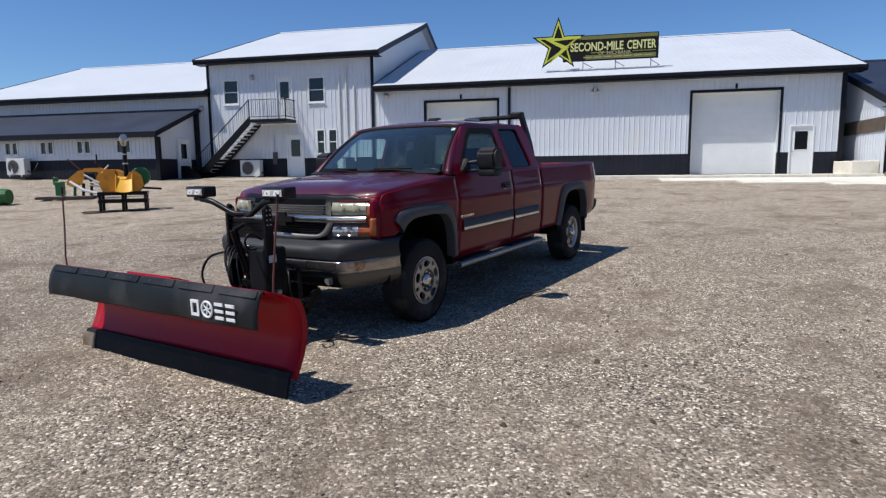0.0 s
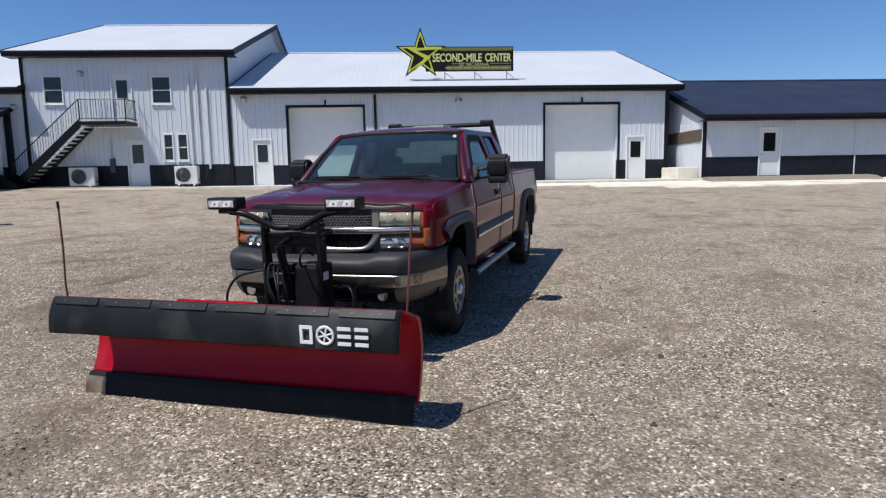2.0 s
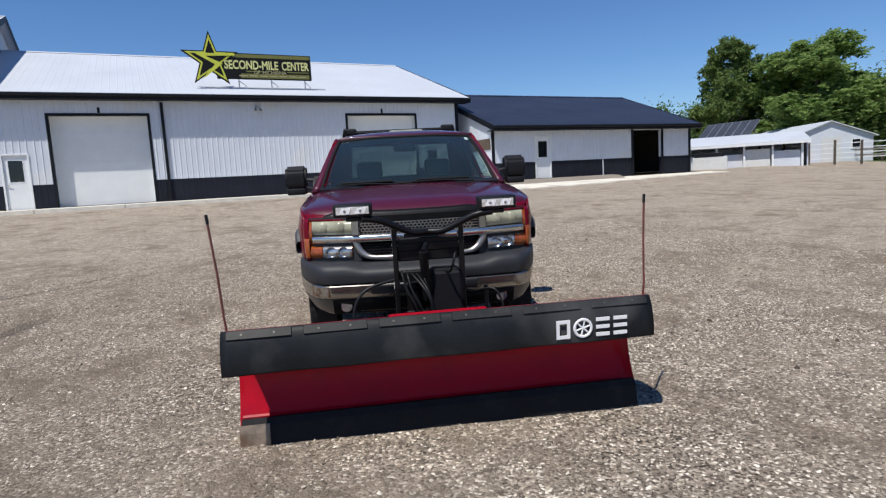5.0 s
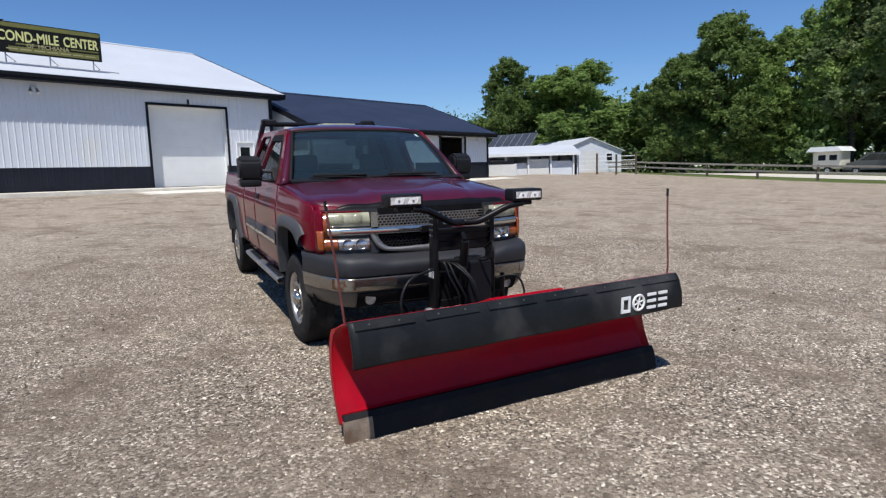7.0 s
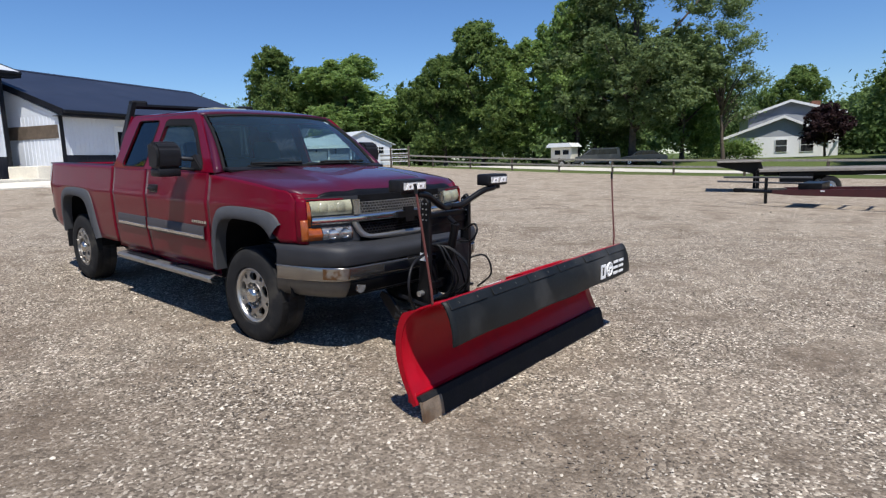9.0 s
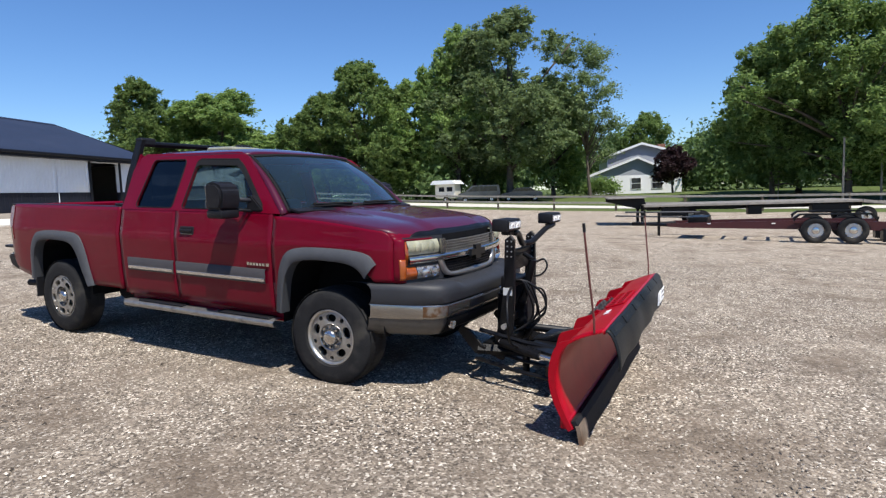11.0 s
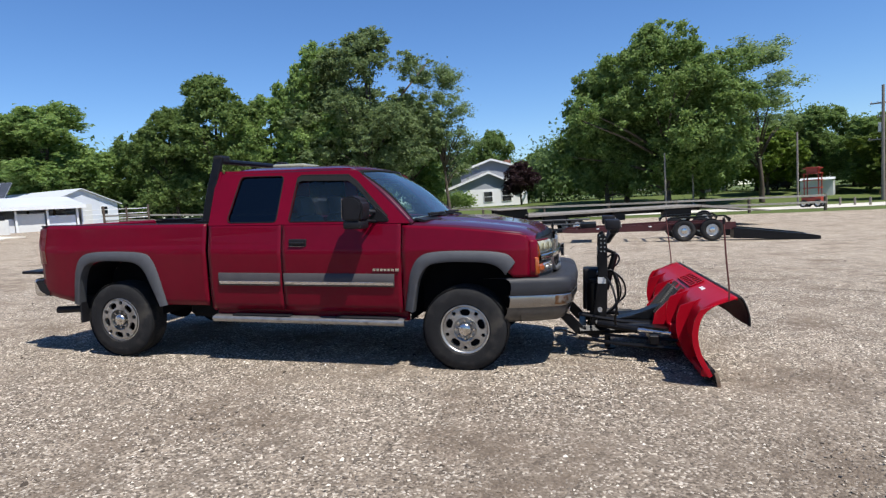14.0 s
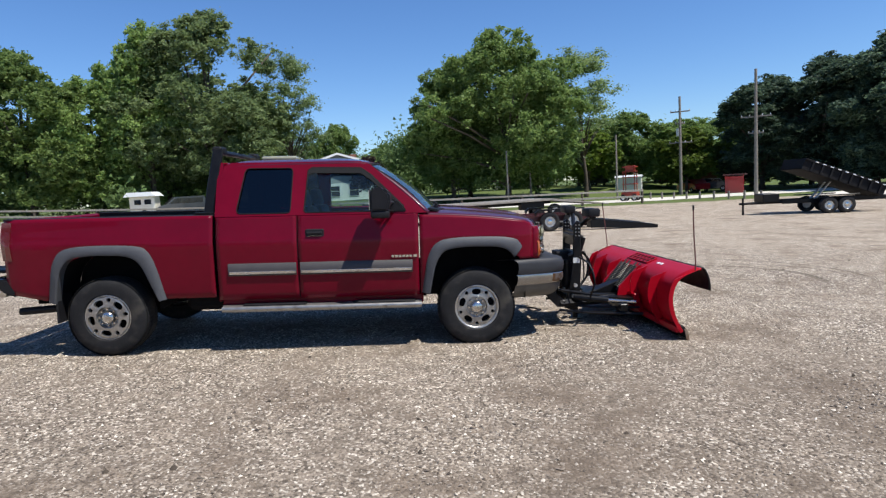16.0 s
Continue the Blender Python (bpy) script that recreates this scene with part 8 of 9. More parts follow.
block(75.5, 84.0, -16.9, -7.3, 5.7, -11.7, 7.2, M_HOUSE_WHITE, M_HOUSE_GREY)
bm = B()
box(bm, 75.44, 75.49, -16.85, -7.35, 3.4, 5.72)
part("upper_siding", bm, M_HOUSE_GREY, hs)
block(71.5, 75.4, -15.0, -4.6, 3.1, -10.4, 5.2, M_HOUSE_WHITE, M_HOUSE_GREY)
bm = B()
box(bm, 79, 80, -15.6, -14.6, 5.5, 7.4, 0.02)
part("chimney", bm, M_BRICK, hs)
for i, (y0, z0, w, h) in enumerate(((-10.3, 1.3, 1.3, 1.5), (-12.9, 1.3, 1.4, 1.6))):
    bm = B()
    box(bm, 71.42, 71.49, y0 - w / 2, y0 + w / 2, z0, z0 + h)
    wd = part("window", bm, M_HOUSE_WHITE, hs)
    for q in (0, 1):
        bm = B()
        box(bm, 71.40, 71.418, y0 - w / 2 + 0.08, y0 + w / 2 - 0.08, z0 + 0.08 + q * (h / 2 - 0.03), z0 + h / 2 - 0.03 + q * (h / 2 - 0.05))
        part("pane", bm, M_DARK_GLASS, wd)

# ---- white sheds and solar rack ----
def shed(x, y, rot, w, l, hw, hr, label, door=True):
    e = thing("white_shed", pose(x, y, gz(x, y), 0, 0, rot), label, "shed", kind="structure")
    bm = B()
    prism(bm, [(-w / 2, -0.2), (w / 2, -0.2), (w / 2, hw), (0, hr), (-w / 2, hw)], "X", 0, l)
    bmesh.ops.recalc_face_normals(bm, faces=bm.faces[:])
    part("wall", bm, M_WHITE, e)
    k = (hr - hw) / (w / 2)
    bm = B()
    prism(bm, [(-w / 2 - 0.3, hw - 0.3 * k + 0.02), (0, hr + 0.02), (w / 2 + 0.3, hw - 0.3 * k + 0.02), (w / 2 + 0.3, hw - 0.3 * k + 0.1), (0, hr + 0.1), (-w / 2 - 0.3, hw - 0.3 * k + 0.1)], "X", -0.25, l + 0.2)
    part("roof", bm, M_ROOF_WHITE, e)
    if door:
        bm = B()
        box(bm, -0.05, -0.01, -0.9, 0.7, 0.0, 2.1)
        part("door", bm, M_GREY_PLASTIC, e, "pale grey sliding door")
        bm = B()
        box(bm, -0.05, -0.01, -2.5, -1.7, 1.0, 1.9)
        wn_ = part("window", bm, M_WHITE_DOOR, e)
        bm = B()
        box(bm, -0.07, -0.052, -2.4, -1.8, 1.08, 1.82)
        part("pane", bm, M_DARK_GLASS, wn_)
    return e


shed(48.3, 31.3, 58, 7.0, 12.0, 2.1, 3.4, "white metal shed with a low gable and a small window")
shel = thing("open_shelter", pose(33.4, 32.6, gz(33.4, 32.6), 0, 0, -51), "low open shelter with white metal roof and posts", "shelter", kind="structure")
bm = B()
prism(bm, [(-0.4, 1.62), (4.2, 2.45), (4.2, 2.53), (-0.4, 1.72)], "X", -0.6, 7.6)
bmesh.ops.recalc_face_normals(bm, faces=bm.faces[:])
part("roof", bm, M_ROOF_WHITE, shel, "white metal roof")
bm = B()
box(bm, -0.6, 7.6, -0.44, -0.404, 1.50, 1.74)
part("fascia", bm, M_WHITE_DOOR, shel)
for i in range(5):
    bm = B()
    box(bm, -0.3 + 1.85 * i - 0.07, -0.3 + 1.85 * i + 0.07, -0.07, 0.07, -0.3, 1.68)
    part("post", bm, M_WHITE_DOOR, shel)
bm = B()
box(bm, -0.5, 7.5, 3.9, 4.0, -0.3, 2.38)
part("back_wall", bm, M_WHITE, shel)
for x in (-0.5, 7.4):
    bm = B()
    prism(bm, [(0.1, -0.3), (3.9, -0.3), (3.9, 2.38), (0.1, 1.70)], "X", x, x + 0.08)
    bmesh.ops.recalc_face_normals(bm, faces=bm.faces[:])
    part("side_wall", bm, M_WHITE, shel)
bm = B()
box(bm, -0.4, 3.3, 0.1, 0.16, -0.2, 0.95)
part("front_panel", bm, M_WHITE, shel)
bm = B()
box(bm, 3.4, 5.1, 0.1, 0.16, -0.2, 1.25)
part("front_panel", bm, M_GREY_PLASTIC, shel)
bm = B()
box(bm, 5.3, 7.0, 0.1, 0.16, -0.2, 1.05)
part("front_panel", bm, M_WHITE, shel)
e = thing("white_pipe_pen", pose(40.0, 27.0, gz(40.0, 27.0), 0, 0, -55), "livestock pen with dark posts and white rails before the sheds", "pen")
for i in range(6):
    bm = B()
    cyl(bm, (-4 + i * 1.6, 0, -0.1), (-4 + i * 1.6, 0, 1.6 + 0.12 * (i % 2)), 0.085, seg=8)
    part("post", bm, M_BARK, e, "dark wooden post")
for z in (0.4, 0.75, 1.1, 1.45):
    bm = B()
    cyl(bm, (-4, 0, z), (4, 0, z), 0.026, seg=6)
    part("rail", bm, M_WHITE_DOOR, e)
sol = thing("solar_rack", pose(40.8, 35.9, gz(40.8, 35.9) + 0.42, 0, 0, -84), "tilted ground rack of dark solar panels", "solar panels")
for i in range(6):
    bm = B()
    m = Matrix.Translation((-2.0 + i * 0.8, 0, 2.2)) @ Matrix.Rotation(radians(38), 4, "X")
    box(bm, -0.36, 0.36, 0, 2.0, 0, 0.04, 0.005, m)
    pn = part("panel", bm, M_PANEL, sol)
    bm = B()
    for a, b, c, d in ((-0.40, -0.36, 0, 2.0), (0.36, 0.40, 0, 2.0), (-0.36, 0.36, -0.03, 0.0), (-0.36, 0.36, 2.0, 2.03)):
        box(bm, a, b, c, d, -0.01, 0.05, 0, m)
    part("frame", bm, M_STEEL, pn)
for x in (-2.0, 0.0, 2.0):
    bm = B()
    cyl(bm, (x, 0.4, -0.7), (x, 0.4, 2.5), 0.05, seg=8)
    cyl(bm, (x, 1.4, -0.7), (x, 1.4, 3.2), 0.05, seg=8)
    part("leg", bm, M_STEEL, sol)
e = thing("feed_bunk", pose(31.2, 29.4, gz(31.2, 29.4), 0, 0, -52), "grey feed bunk with a dark cover by the shelter", "feed bunk")
bm = B()
box(bm, -1.1, 1.1, -0.6, 0.6, -0.2, 0.85, 0.03)
part("wall", bm, M_GREY_PLASTIC, e)
bm = B()
box(bm, -1.0, 0.9, -0.62, 0.5, 0.85, 1.12, 0.02)
part("cover", bm, M_BLACK_TRIM, e)

# ---- small wheels for trailers and machines ----
def small_wheel(parent, x, y, z, r, w, side):
    e = new("wheel")
    e.empty_display_size = 0.1
    e.parent = parent
    e.matrix_basis = pose(x, y, z)
    bm = B()
    lathe(bm, [(r * 0.55, -w * 0.42), (r * 0.62, -w * 0.5), (r * 0.88, -w * 0.5), (r * 0.97, -w * 0.4), (r, 0), (r * 0.97, w * 0.4), (r * 0.88, w * 0.5), (r * 0.62, w * 0.5), (r * 0.55, w * 0.42)], "Y", 32)
    part("tyre", bm, M_RUBBER, e, smooth=35)
    bm = B()
    o = side
    lathe(bm, [(r * 0.56, o * w * 0.40), (r * 0.54, o * w * 0.46), (r * 0.50, o * w * 0.40), (r * 0.46, o * w * 0.18), (r * 0.30, o * w * 0.24), (r * 0.24, o * w * 0.42), (r * 0.14, o * w * 0.46), (0.0, o * w * 0.46)], "Y", 28)
    part("rim", bm, M_CHROME, e, "silver steel rim", 40)
    bm = B()
    for k in range(8):
        a = k * math.tau / 8
        cyl(bm, (r * 0.38 * math.cos(a), o * w * 0.20, r * 0.38 * math.sin(a)), (r * 0.38 * math.cos(a), o * w * 0.225, r * 0.38 * math.sin(a)), r * 0.05, seg=8)
    part("rim_holes", bm, M_UNDER, e)
    bm = B()
    cyl(bm, (0, -w * 0.3, 0), (0, w * 0.3, 0), r * 0.5, seg=24)
    part("hub", bm, M_STEEL, e)
    return e


# ---- car hauler with red frame: local x towards its tongue, +y its far side ----
hx, hy = 9.90, -4.2
hd = Vector((0.362, 0.932, 0))
hauler = thing("car_hauler_trailer", Matrix.Translation((hx + 0.932 * 1.0, hy - 0.362 * 1.0, gz(hx, hy))) @ Matrix.Rotation(math.atan2(hd.y, hd.x), 4, "Z"), "low black and dark red tandem-axle trailer with ramps down", "trailer", "parked trailers")
for x in (0.43, -0.43):
    for s in (-1, 1):
        small_wheel(hauler, x, 1.0 * -s, 0.365, 0.365, 0.22, -s)
    bm = B()
    cyl(bm, (x, -0.95, 0.365), (x, 0.95, 0.365), 0.04, seg=8)
    part("axle", bm, M_BLACK, hauler)
for s in (-1, 1):
    bm = B()
    prism(bm, [(0.95, 0.60), (0.98, 0.72), (0.82, 0.83), (-0.82, 0.83), (-0.98, 0.72), (-0.95, 0.60), (-0.90, 0.70), (-0.79, 0.79), (0.79, 0.79), (0.90, 0.70)], "Y", 1.13 * s, 0.86 * s)
    part("fender", bm, M_BLACK, hauler, "flat black tandem fender")
    bm = B()
    prism(bm, [(-1.2, 0.34), (1.0, 0.38), (3.9, 0.42), (4.35, 0.46), (4.35, 0.56), (1.0, 0.62), (-1.2, 0.58)], "Y", s * 0.78, s * 0.70)
    part("side_beam", bm, M_RUSTRED, hauler, "dull dark red side beam")
    for k in range(2):
        bm = B()
        box(bm, 1.4 + k * 1.7, 1.5 + k * 1.7, s * 0.785, s * 0.792, 0.53, 0.56)
        part("reflector", bm, M_LETTER, hauler)
    bm = B()
    prism(bm, [(-1.1, 0.40), (-1.1, 0.05), (-3.3, -0.070), (-3.62, -0.078), (-3.62, 0.03), (-3.3, 0.09)], "Y", s * 0.92, s * 0.42)
    part("ramp", bm, M_BLACK, hauler, "black loading ramp resting on the gravel")
for i in range(9):
    x = -1.1 + i * 0.62
    bm = B()
    box(bm, x - 0.03, x + 0.03, -0.7, 0.7, 0.44, 0.52)
    part("cross_member", bm, M_BLACK, hauler)
for s in (-1, 1):
    bm = B()
    tube(bm, [(4.3, s * 0.72, 0.5), (5.3, 0.0, 0.5)], 0.05, 6)
    part("tongue", bm, M_BLACK, hauler)
bm = B()
cyl(bm, (4.75, -0.32, 0.02), (4.75, -0.32, 0.85), 0.045, seg=10)
cyl(bm, (4.75, -0.32, 0.0), (4.75, -0.32, 0.03), 0.1, seg=12)
tube(bm, [(4.75, -0.32, 0.80), (4.75, -0.5, 0.80)], 0.02, 6)
part("jack", bm, M_BLACK, hauler)
bm = B()
box(bm, 5.2, 5.55, -0.07, 0.07, 0.44, 0.56, 0.02)
part("coupler", bm, M_BLACK, hauler)
bm = B()
box(bm, 3.2, 3.75, -0.66, 0.66, 0.52, 0.74, 0.02)
part("toolbox", bm, M_BLACK, hauler)
bm = B()
tube(bm, [(3.6, -0.75, 0.66), (6.3, -0.95, 0.72)], 0.03, 6)
tube(bm, [(3.4, 0.75, 0.9), (5.6, 0.85, 0.92)], 0.03, 6)
part("loose_bar", bm, M_FLARE, hauler)

# ---- flat deck trailer behind it ----
deck = thing("flat_deck_trailer", Matrix.Translation((18.6, -6.2, gz(18.6, -6.2))) @ Matrix.Rotation(radians(86), 4, "Z"), "long flat deck trailer with grey weathered planks", "trailer", "parked trailers")
plank = B()
box(plank, -2.6, 5.4, -0.105, 0.105, -0.022, 0.022, 0.006)
tail_plank = B()
box(tail_plank, -3.3, 0.0, -0.105, 0.105, -0.022, 0.022, 0.006)
front_plank = B()
box(front_plank, 0.0, 1.5, -0.105, 0.105, -0.022, 0.022, 0.006)
runs = [obj("plank", b_, M_DECK) for b_ in (plank, tail_plank, front_plank)]
for i in range(11):
    for src_, at_, dip in zip(runs, ((0, 0.99), (-2.62, 0.985), (5.3, 1.30)), (0, -7.5, 0)):
        ob = src_ if i == 0 else new("plank", src_.data)
        ob.parent = deck
        ob.matrix_basis = pose(at_[0], -1.12 + i * 0.224, at_[1], 0, dip)
for s in (-1, 1):
    bm = B()
    box(bm, -2.6, 5.4, s * 1.22, s * 1.27, 0.91, 1.012, 0.01)
    part("side_rail", bm, M_DECK, deck)
    bm = B()
    prism(bm, [(-2.61, 1.01), (-5.9, 0.575), (-5.9, 0.52), (-2.61, 0.90)], "Y", s * 1.22, s * 1.27)
    part("tail_rail", bm, M_DECK, deck)
    bm = B()
    box(bm, -2.9, 5.2, s * 0.45, s * 0.52, 0.74, 0.955, 0.01)
    part("main_beam", bm, M_BLACK, deck)
    bm = B()
    prism(bm, [(4.9, 0.78), (5.35, 0.78), (6.8, 1.14), (6.8, 1.28), (5.3, 1.28), (5.2, 0.95), (4.9, 0.95)], "Y", s * 0.5, s * 0.42)
    part("gooseneck_beam", bm, M_BLACK, deck)
for x in (3.15, -2.8):
    for s in (-1, 1):
        small_wheel(deck, x, s * 1.06, 0.37, 0.37, 0.24, s)
    bm = B()
    cyl(bm, (x, -0.9, 0.37), (x, 0.9, 0.37), 0.05, seg=8)
    part("axle", bm, M_BLACK, deck)
for a, b in ((3.65, 4.7), (-2.2, -0.9), (0.9, 1.4)):
    bm = B()
    box(bm, a, b, 0.75, 1.1, 0.52, 0.88, 0.02)
    part("side_box", bm, M_BLACK, deck, "black toolbox under the deck")
for s in (-1, 1):
    bm = B()
    box(bm, 5.35, 5.47, s * 0.8 - 0.06, s * 0.8 + 0.06, 0.0, 0.95, 0.008)
    box(bm, 5.28, 5.54, s * 0.8 - 0.12, s * 0.8 + 0.12, 0.0, 0.03)
    part("landing_leg", bm, M_BLACK, deck)

# ---- dump trailer, box tipped ----
dd = Vector((1.8, 3.4, 0)).normalized()
dump = thing("dump_trailer", Matrix.Translation((8.9, -17.8, gz(8.9, -17.8))) @ Matrix.Rotation(math.atan2(dd.y, dd.x), 4, "Z"), "black tandem dump trailer with its box tipped up", "trailer", "parked trailers")
for x in (0.72, 0.0):
    for s in (-1, 1):
        small_wheel(dump, x, 0.9 * s, 0.36, 0.36, 0.22, s)
for s in (-1, 1):
    bm = B()
    box(bm, -2.0, 2.4, s * 0.40, s * 0.48, 0.48, 0.66, 0.01)
    part("side_beam", bm, M_BLACK, dump)
    bm = B()
    box(bm, -0.50, 1.22, s * 0.78, s * 1.04, 0.76, 0.80, 0.008)
    part("fender", bm, M_BLACK, dump)
    bm = B()
    tube(bm, [(2.3, s * 0.42, 0.56), (4.0, 0.0, 0.54)], 0.055, 6)
    part("tongue", bm, M_BLACK, dump)
    bm = B()
    cyl(bm, (0.9, s * 0.2, 0.62), (0.25, s * 0.2, 1.35), 0.05, 0.03, 10)
    part("lift_ram", bm, M_STEEL, dump)
bm = B()
box(bm, 2.5, 3.2, -0.45, 0.45, 0.58, 0.95, 0.02)
part("pump_box", bm, M_BLACK, dump)
bm = B()
cyl(bm, (3.9, 0.1, 0.0), (3.9, 0.1, 0.8), 0.045, seg=10)
part("jack", bm, M_BLACK, dump)
tip = Matrix.Translation((-1.45, 0, 0.62)) @ Matrix.Rotation(radians(-22), 4, "Y")
bm = B()
box(bm, 0, 3.55, -0.92, 0.92, 0, 0.06, 0, tip)
part("box_floor", bm, M_DULL_BLACK, dump)
for s in (-1, 1):
    bm = B()
    box(bm, 0, 3.55, s * 0.88, s * 0.94, 0, 0.44, 0.006, tip)
    for k in range(8):
        box(bm, 0.2 + k * 0.42, 0.28 + k * 0.42, s * 0.945, s * 1.0, 0.02, 0.42, 0.004, tip)
    box(bm, 0, 3.55, s * 0.86, s * 1.0, 0.42, 0.49, 0.006, tip)
    sd = part("box_side", bm, M_DULL_BLACK, dump)
    bm = B()
    for k in range(10):
        box(bm, 0.08 + k * 0.325, 0.22 + k * 0.325, s * 1.002, s * 1.008, 0.44, 0.475, 0, tip)
    part("reflector_tape", bm, M_LETTER, sd)
bm = B()
box(bm, 3.49, 3.55, -0.88, 0.88, 0, 0.48, 0, tip)
part("box_front", bm, M_DULL_BLACK, dump)

# ---- implements by the halls ----
yz = gz(-12.9, 14.7)
mac = thing("yellow_implement", pose(-12.9, 14.75, yz, 0, 0, 35), "yellow feed grinder with an open chute on a dark stand", "farm implement", "implements in the yard")
for x in (-0.58, 0.0, 0.58):
    for y in (-0.3, 0.3):
        bm = B()
        box(bm, x - 0.04, x + 0.04, y - 0.04, y + 0.04, 0, 0.50, 0.006)
        part("leg", bm, M_RUSTRED if x > 0 else M_BLACK, mac)
for z in (0.24, 0.46):
    bm = B()
    box(bm, -0.64, 0.64, -0.36, 0.36, z, z + 0.10, 0.01)
    part("stand_shelf", bm, M_BLACK, mac)
for y0, y1 in ((-0.30, -0.26), (0.26, 0.30)):
    bm = B()
    prism(bm, [(-0.50, 0.56), (0.42, 0.56), (0.56, 0.74), (0.52, 1.02), (0.36, 1.16), (0.20, 1.12), (0.10, 0.92), (-0.10, 0.90), (-0.18, 1.16), (-0.40, 1.20), (-0.55, 1.02), (-0.58, 0.78)], "Y", y0, y1)
    part("side_cheek", bm, M_YELLOW, mac, "yellow sheet-metal side")
bm = B()
box(bm, -0.52, -0.30, -0.26, 0.26, 0.60, 1.14, 0.05, seg=2)
part("gear_case", bm, M_YELLOW, mac, smooth=35)
bm = B()
box(bm, -0.30, 0.40, 0.10, 0.26, 0.58, 0.98, 0.02)
part("back_plate", bm, M_BLACK, mac)
bm = B()
rows = [[(x, -0.42 - 0.16 * (1 - v) + 0.20 * v, 0.58 + 0.44 * v - 0.03 * math.cos(math.pi * (x - 0.06) / 0.42)) for x in np.linspace(-0.14, 0.26, 7)] for v in np.linspace(0, 1, 6)]
grid(bm, rows)
solid(part("chute", bm, M_YELLOW_BRIGHT, mac, "bright yellow chute"), 0.02)
for x in (-0.15, 0.26):
    bm = B()
    prism(bm, [(-0.58, 0.56), (-0.30, 0.56), (-0.20, 1.04), (-0.30, 1.06)], "X", x, x + 0.015)
    part("chute_side", bm, M_YELLOW_BRIGHT, mac)
bm = B()
lathe(bm, [(0.0, -0.10), (0.24, -0.10), (0.27, -0.06), (0.27, 0.06), (0.24, 0.10), (0.0, 0.10)], "Y", 24, Matrix.Translation((0.46, 0.16, 1.0)))
part("pulley_guard", bm, M_GREEN, mac, "dark green round guard", 40)
bm = B()
tube(bm, spline([(0.08, 0.16, 0.95), (0.08, 0.16, 1.45), (0.08, 0.14, 1.80), (0.08, 0.06, 2.0)], 5), 0.062, 10)
part("spout", bm, M_BLACK, mac, smooth=True)
for z in (1.35, 1.62):
    bm = B()
    cyl(bm, (0.08, 0.16, z), (0.08, 0.16, z + 0.04), 0.078, seg=14)
    part("spout_band", bm, M_STEEL, mac)
bm = B()
tube(bm, [(0.08, 0.10, 1.92), (0.08, -0.06, 2.08), (0.12, -0.22, 2.12)], [0.075, 0.10, 0.09], 10)
part("spout_head", bm, M_STEEL, mac, "shiny steel spout head")
bm = B()
tube(bm, [(0.5, 0.0, 0.66), (1.0, 0.1, 0.62)], 0.035, 6)
part("shaft", bm, M_BLACK, mac)
bm = B()
tube(bm, [(-0.55, -0.2, 0.50), (-1.0, -0.1, 0.62), (-1.35, 0.1, 0.86)], 0.04, 6)
part("drawbar", bm, M_GREY_PLASTIC, mac)
bm = B()
box(bm, -1.15, 0.95, -0.16, 0.16, 0.0, 0.02, 0.004, pose(0.1, -0.25, 0, 0, 0, 6))
part("mat", bm, M_BLACK_PLASTIC, mac)

gz2 = gz(-17.4, 18.0)
arm = thing("yellow_loader_arm", pose(-17.4, 18.0, gz2, 0, 0, 30), "yellow and green implement with folded arms on a pallet", "farm implement", "implements in the yard")
bm = B()
prism(bm, [(-0.46, 0.50), (-0.38, 0.72), (-0.05, 1.00), (0.10, 1.02), (0.14, 0.82), (0.02, 0.50), (-0.22, 0.42)], "Y", -0.30, -0.24)
part("end_shield", bm, M_YELLOW, arm, "yellow sheet-metal shield")
for y in (-0.28, 0.12):
    bm = B()
    prism(bm, [(0.06, 0.98), (0.14, 1.08), (0.60, 1.10), (0.96, 0.96), (1.02, 0.84), (0.86, 0.84), (0.60, 0.97), (0.20, 0.95)], "Y", y, y + 0.10)
    part("arm", bm, M_YELLOW, arm)
bm = B()
prism(bm, [(0.50, 1.07), (1.15, 1.04), (1.62, 0.80), (1.72, 0.52), (1.50, 0.56), (1.10, 0.80), (0.55, 0.86)], "Y", -0.16, 0.16)
bmesh.ops.bevel(bm, geom=bm.edges[:], offset=0.02, segments=2, affect="EDGES")
part("boom", bm, M_YELLOW, arm, "thick yellow boom", 35)
bm = B()
prism(bm, [(0.42, 0.66), (0.72, 0.58), (0.94, 0.70), (0.90, 0.92), (0.56, 0.95)], "Y", -0.12, 0.12)
part("bearing_plate", bm, M_YELLOW, arm)
bm = B()
prism(bm, [(0.12, 0.86), (0.40, 0.90), (0.46, 0.70), (0.26, 0.60)], "Y", -0.10, 0.10)
part("link", bm, M_BLACK, arm)
for p, q, mt, r in (((-0.02, 0.0, 1.0), (-0.42, 0.0, 1.42), M_MARKER, 0.022), ((0.62, 0.0, 1.05), (0.44, 0.0, 1.34), M_MARKER, 0.026), ((0.50, 0.0, 1.1), (0.50, 0.0, 1.58), M_BLACK, 0.03), ((0.70, 0.0, 1.0), (0.86, 0.0, 1.20), M_GREY_PLASTIC, 0.026), ((0.12, -0.3, 0.86), (0.95, -0.3, 0.30), M_GREY_PLASTIC, 0.035), ((0.24, -0.3, 0.50), (1.05, -0.25, 0.36), M_GREY_PLASTIC, 0.03)):
    bm = B()
    tube(bm, [p, q], r, 6)
    part("rod", bm, mt, arm)
bm = B()
box(bm, -0.84, -0.62, -0.22, 0.20, 0.12, 0.62, 0.02)
box(bm, -0.92, -0.80, -0.10, 0.10, 0.50, 0.78, 0.01)
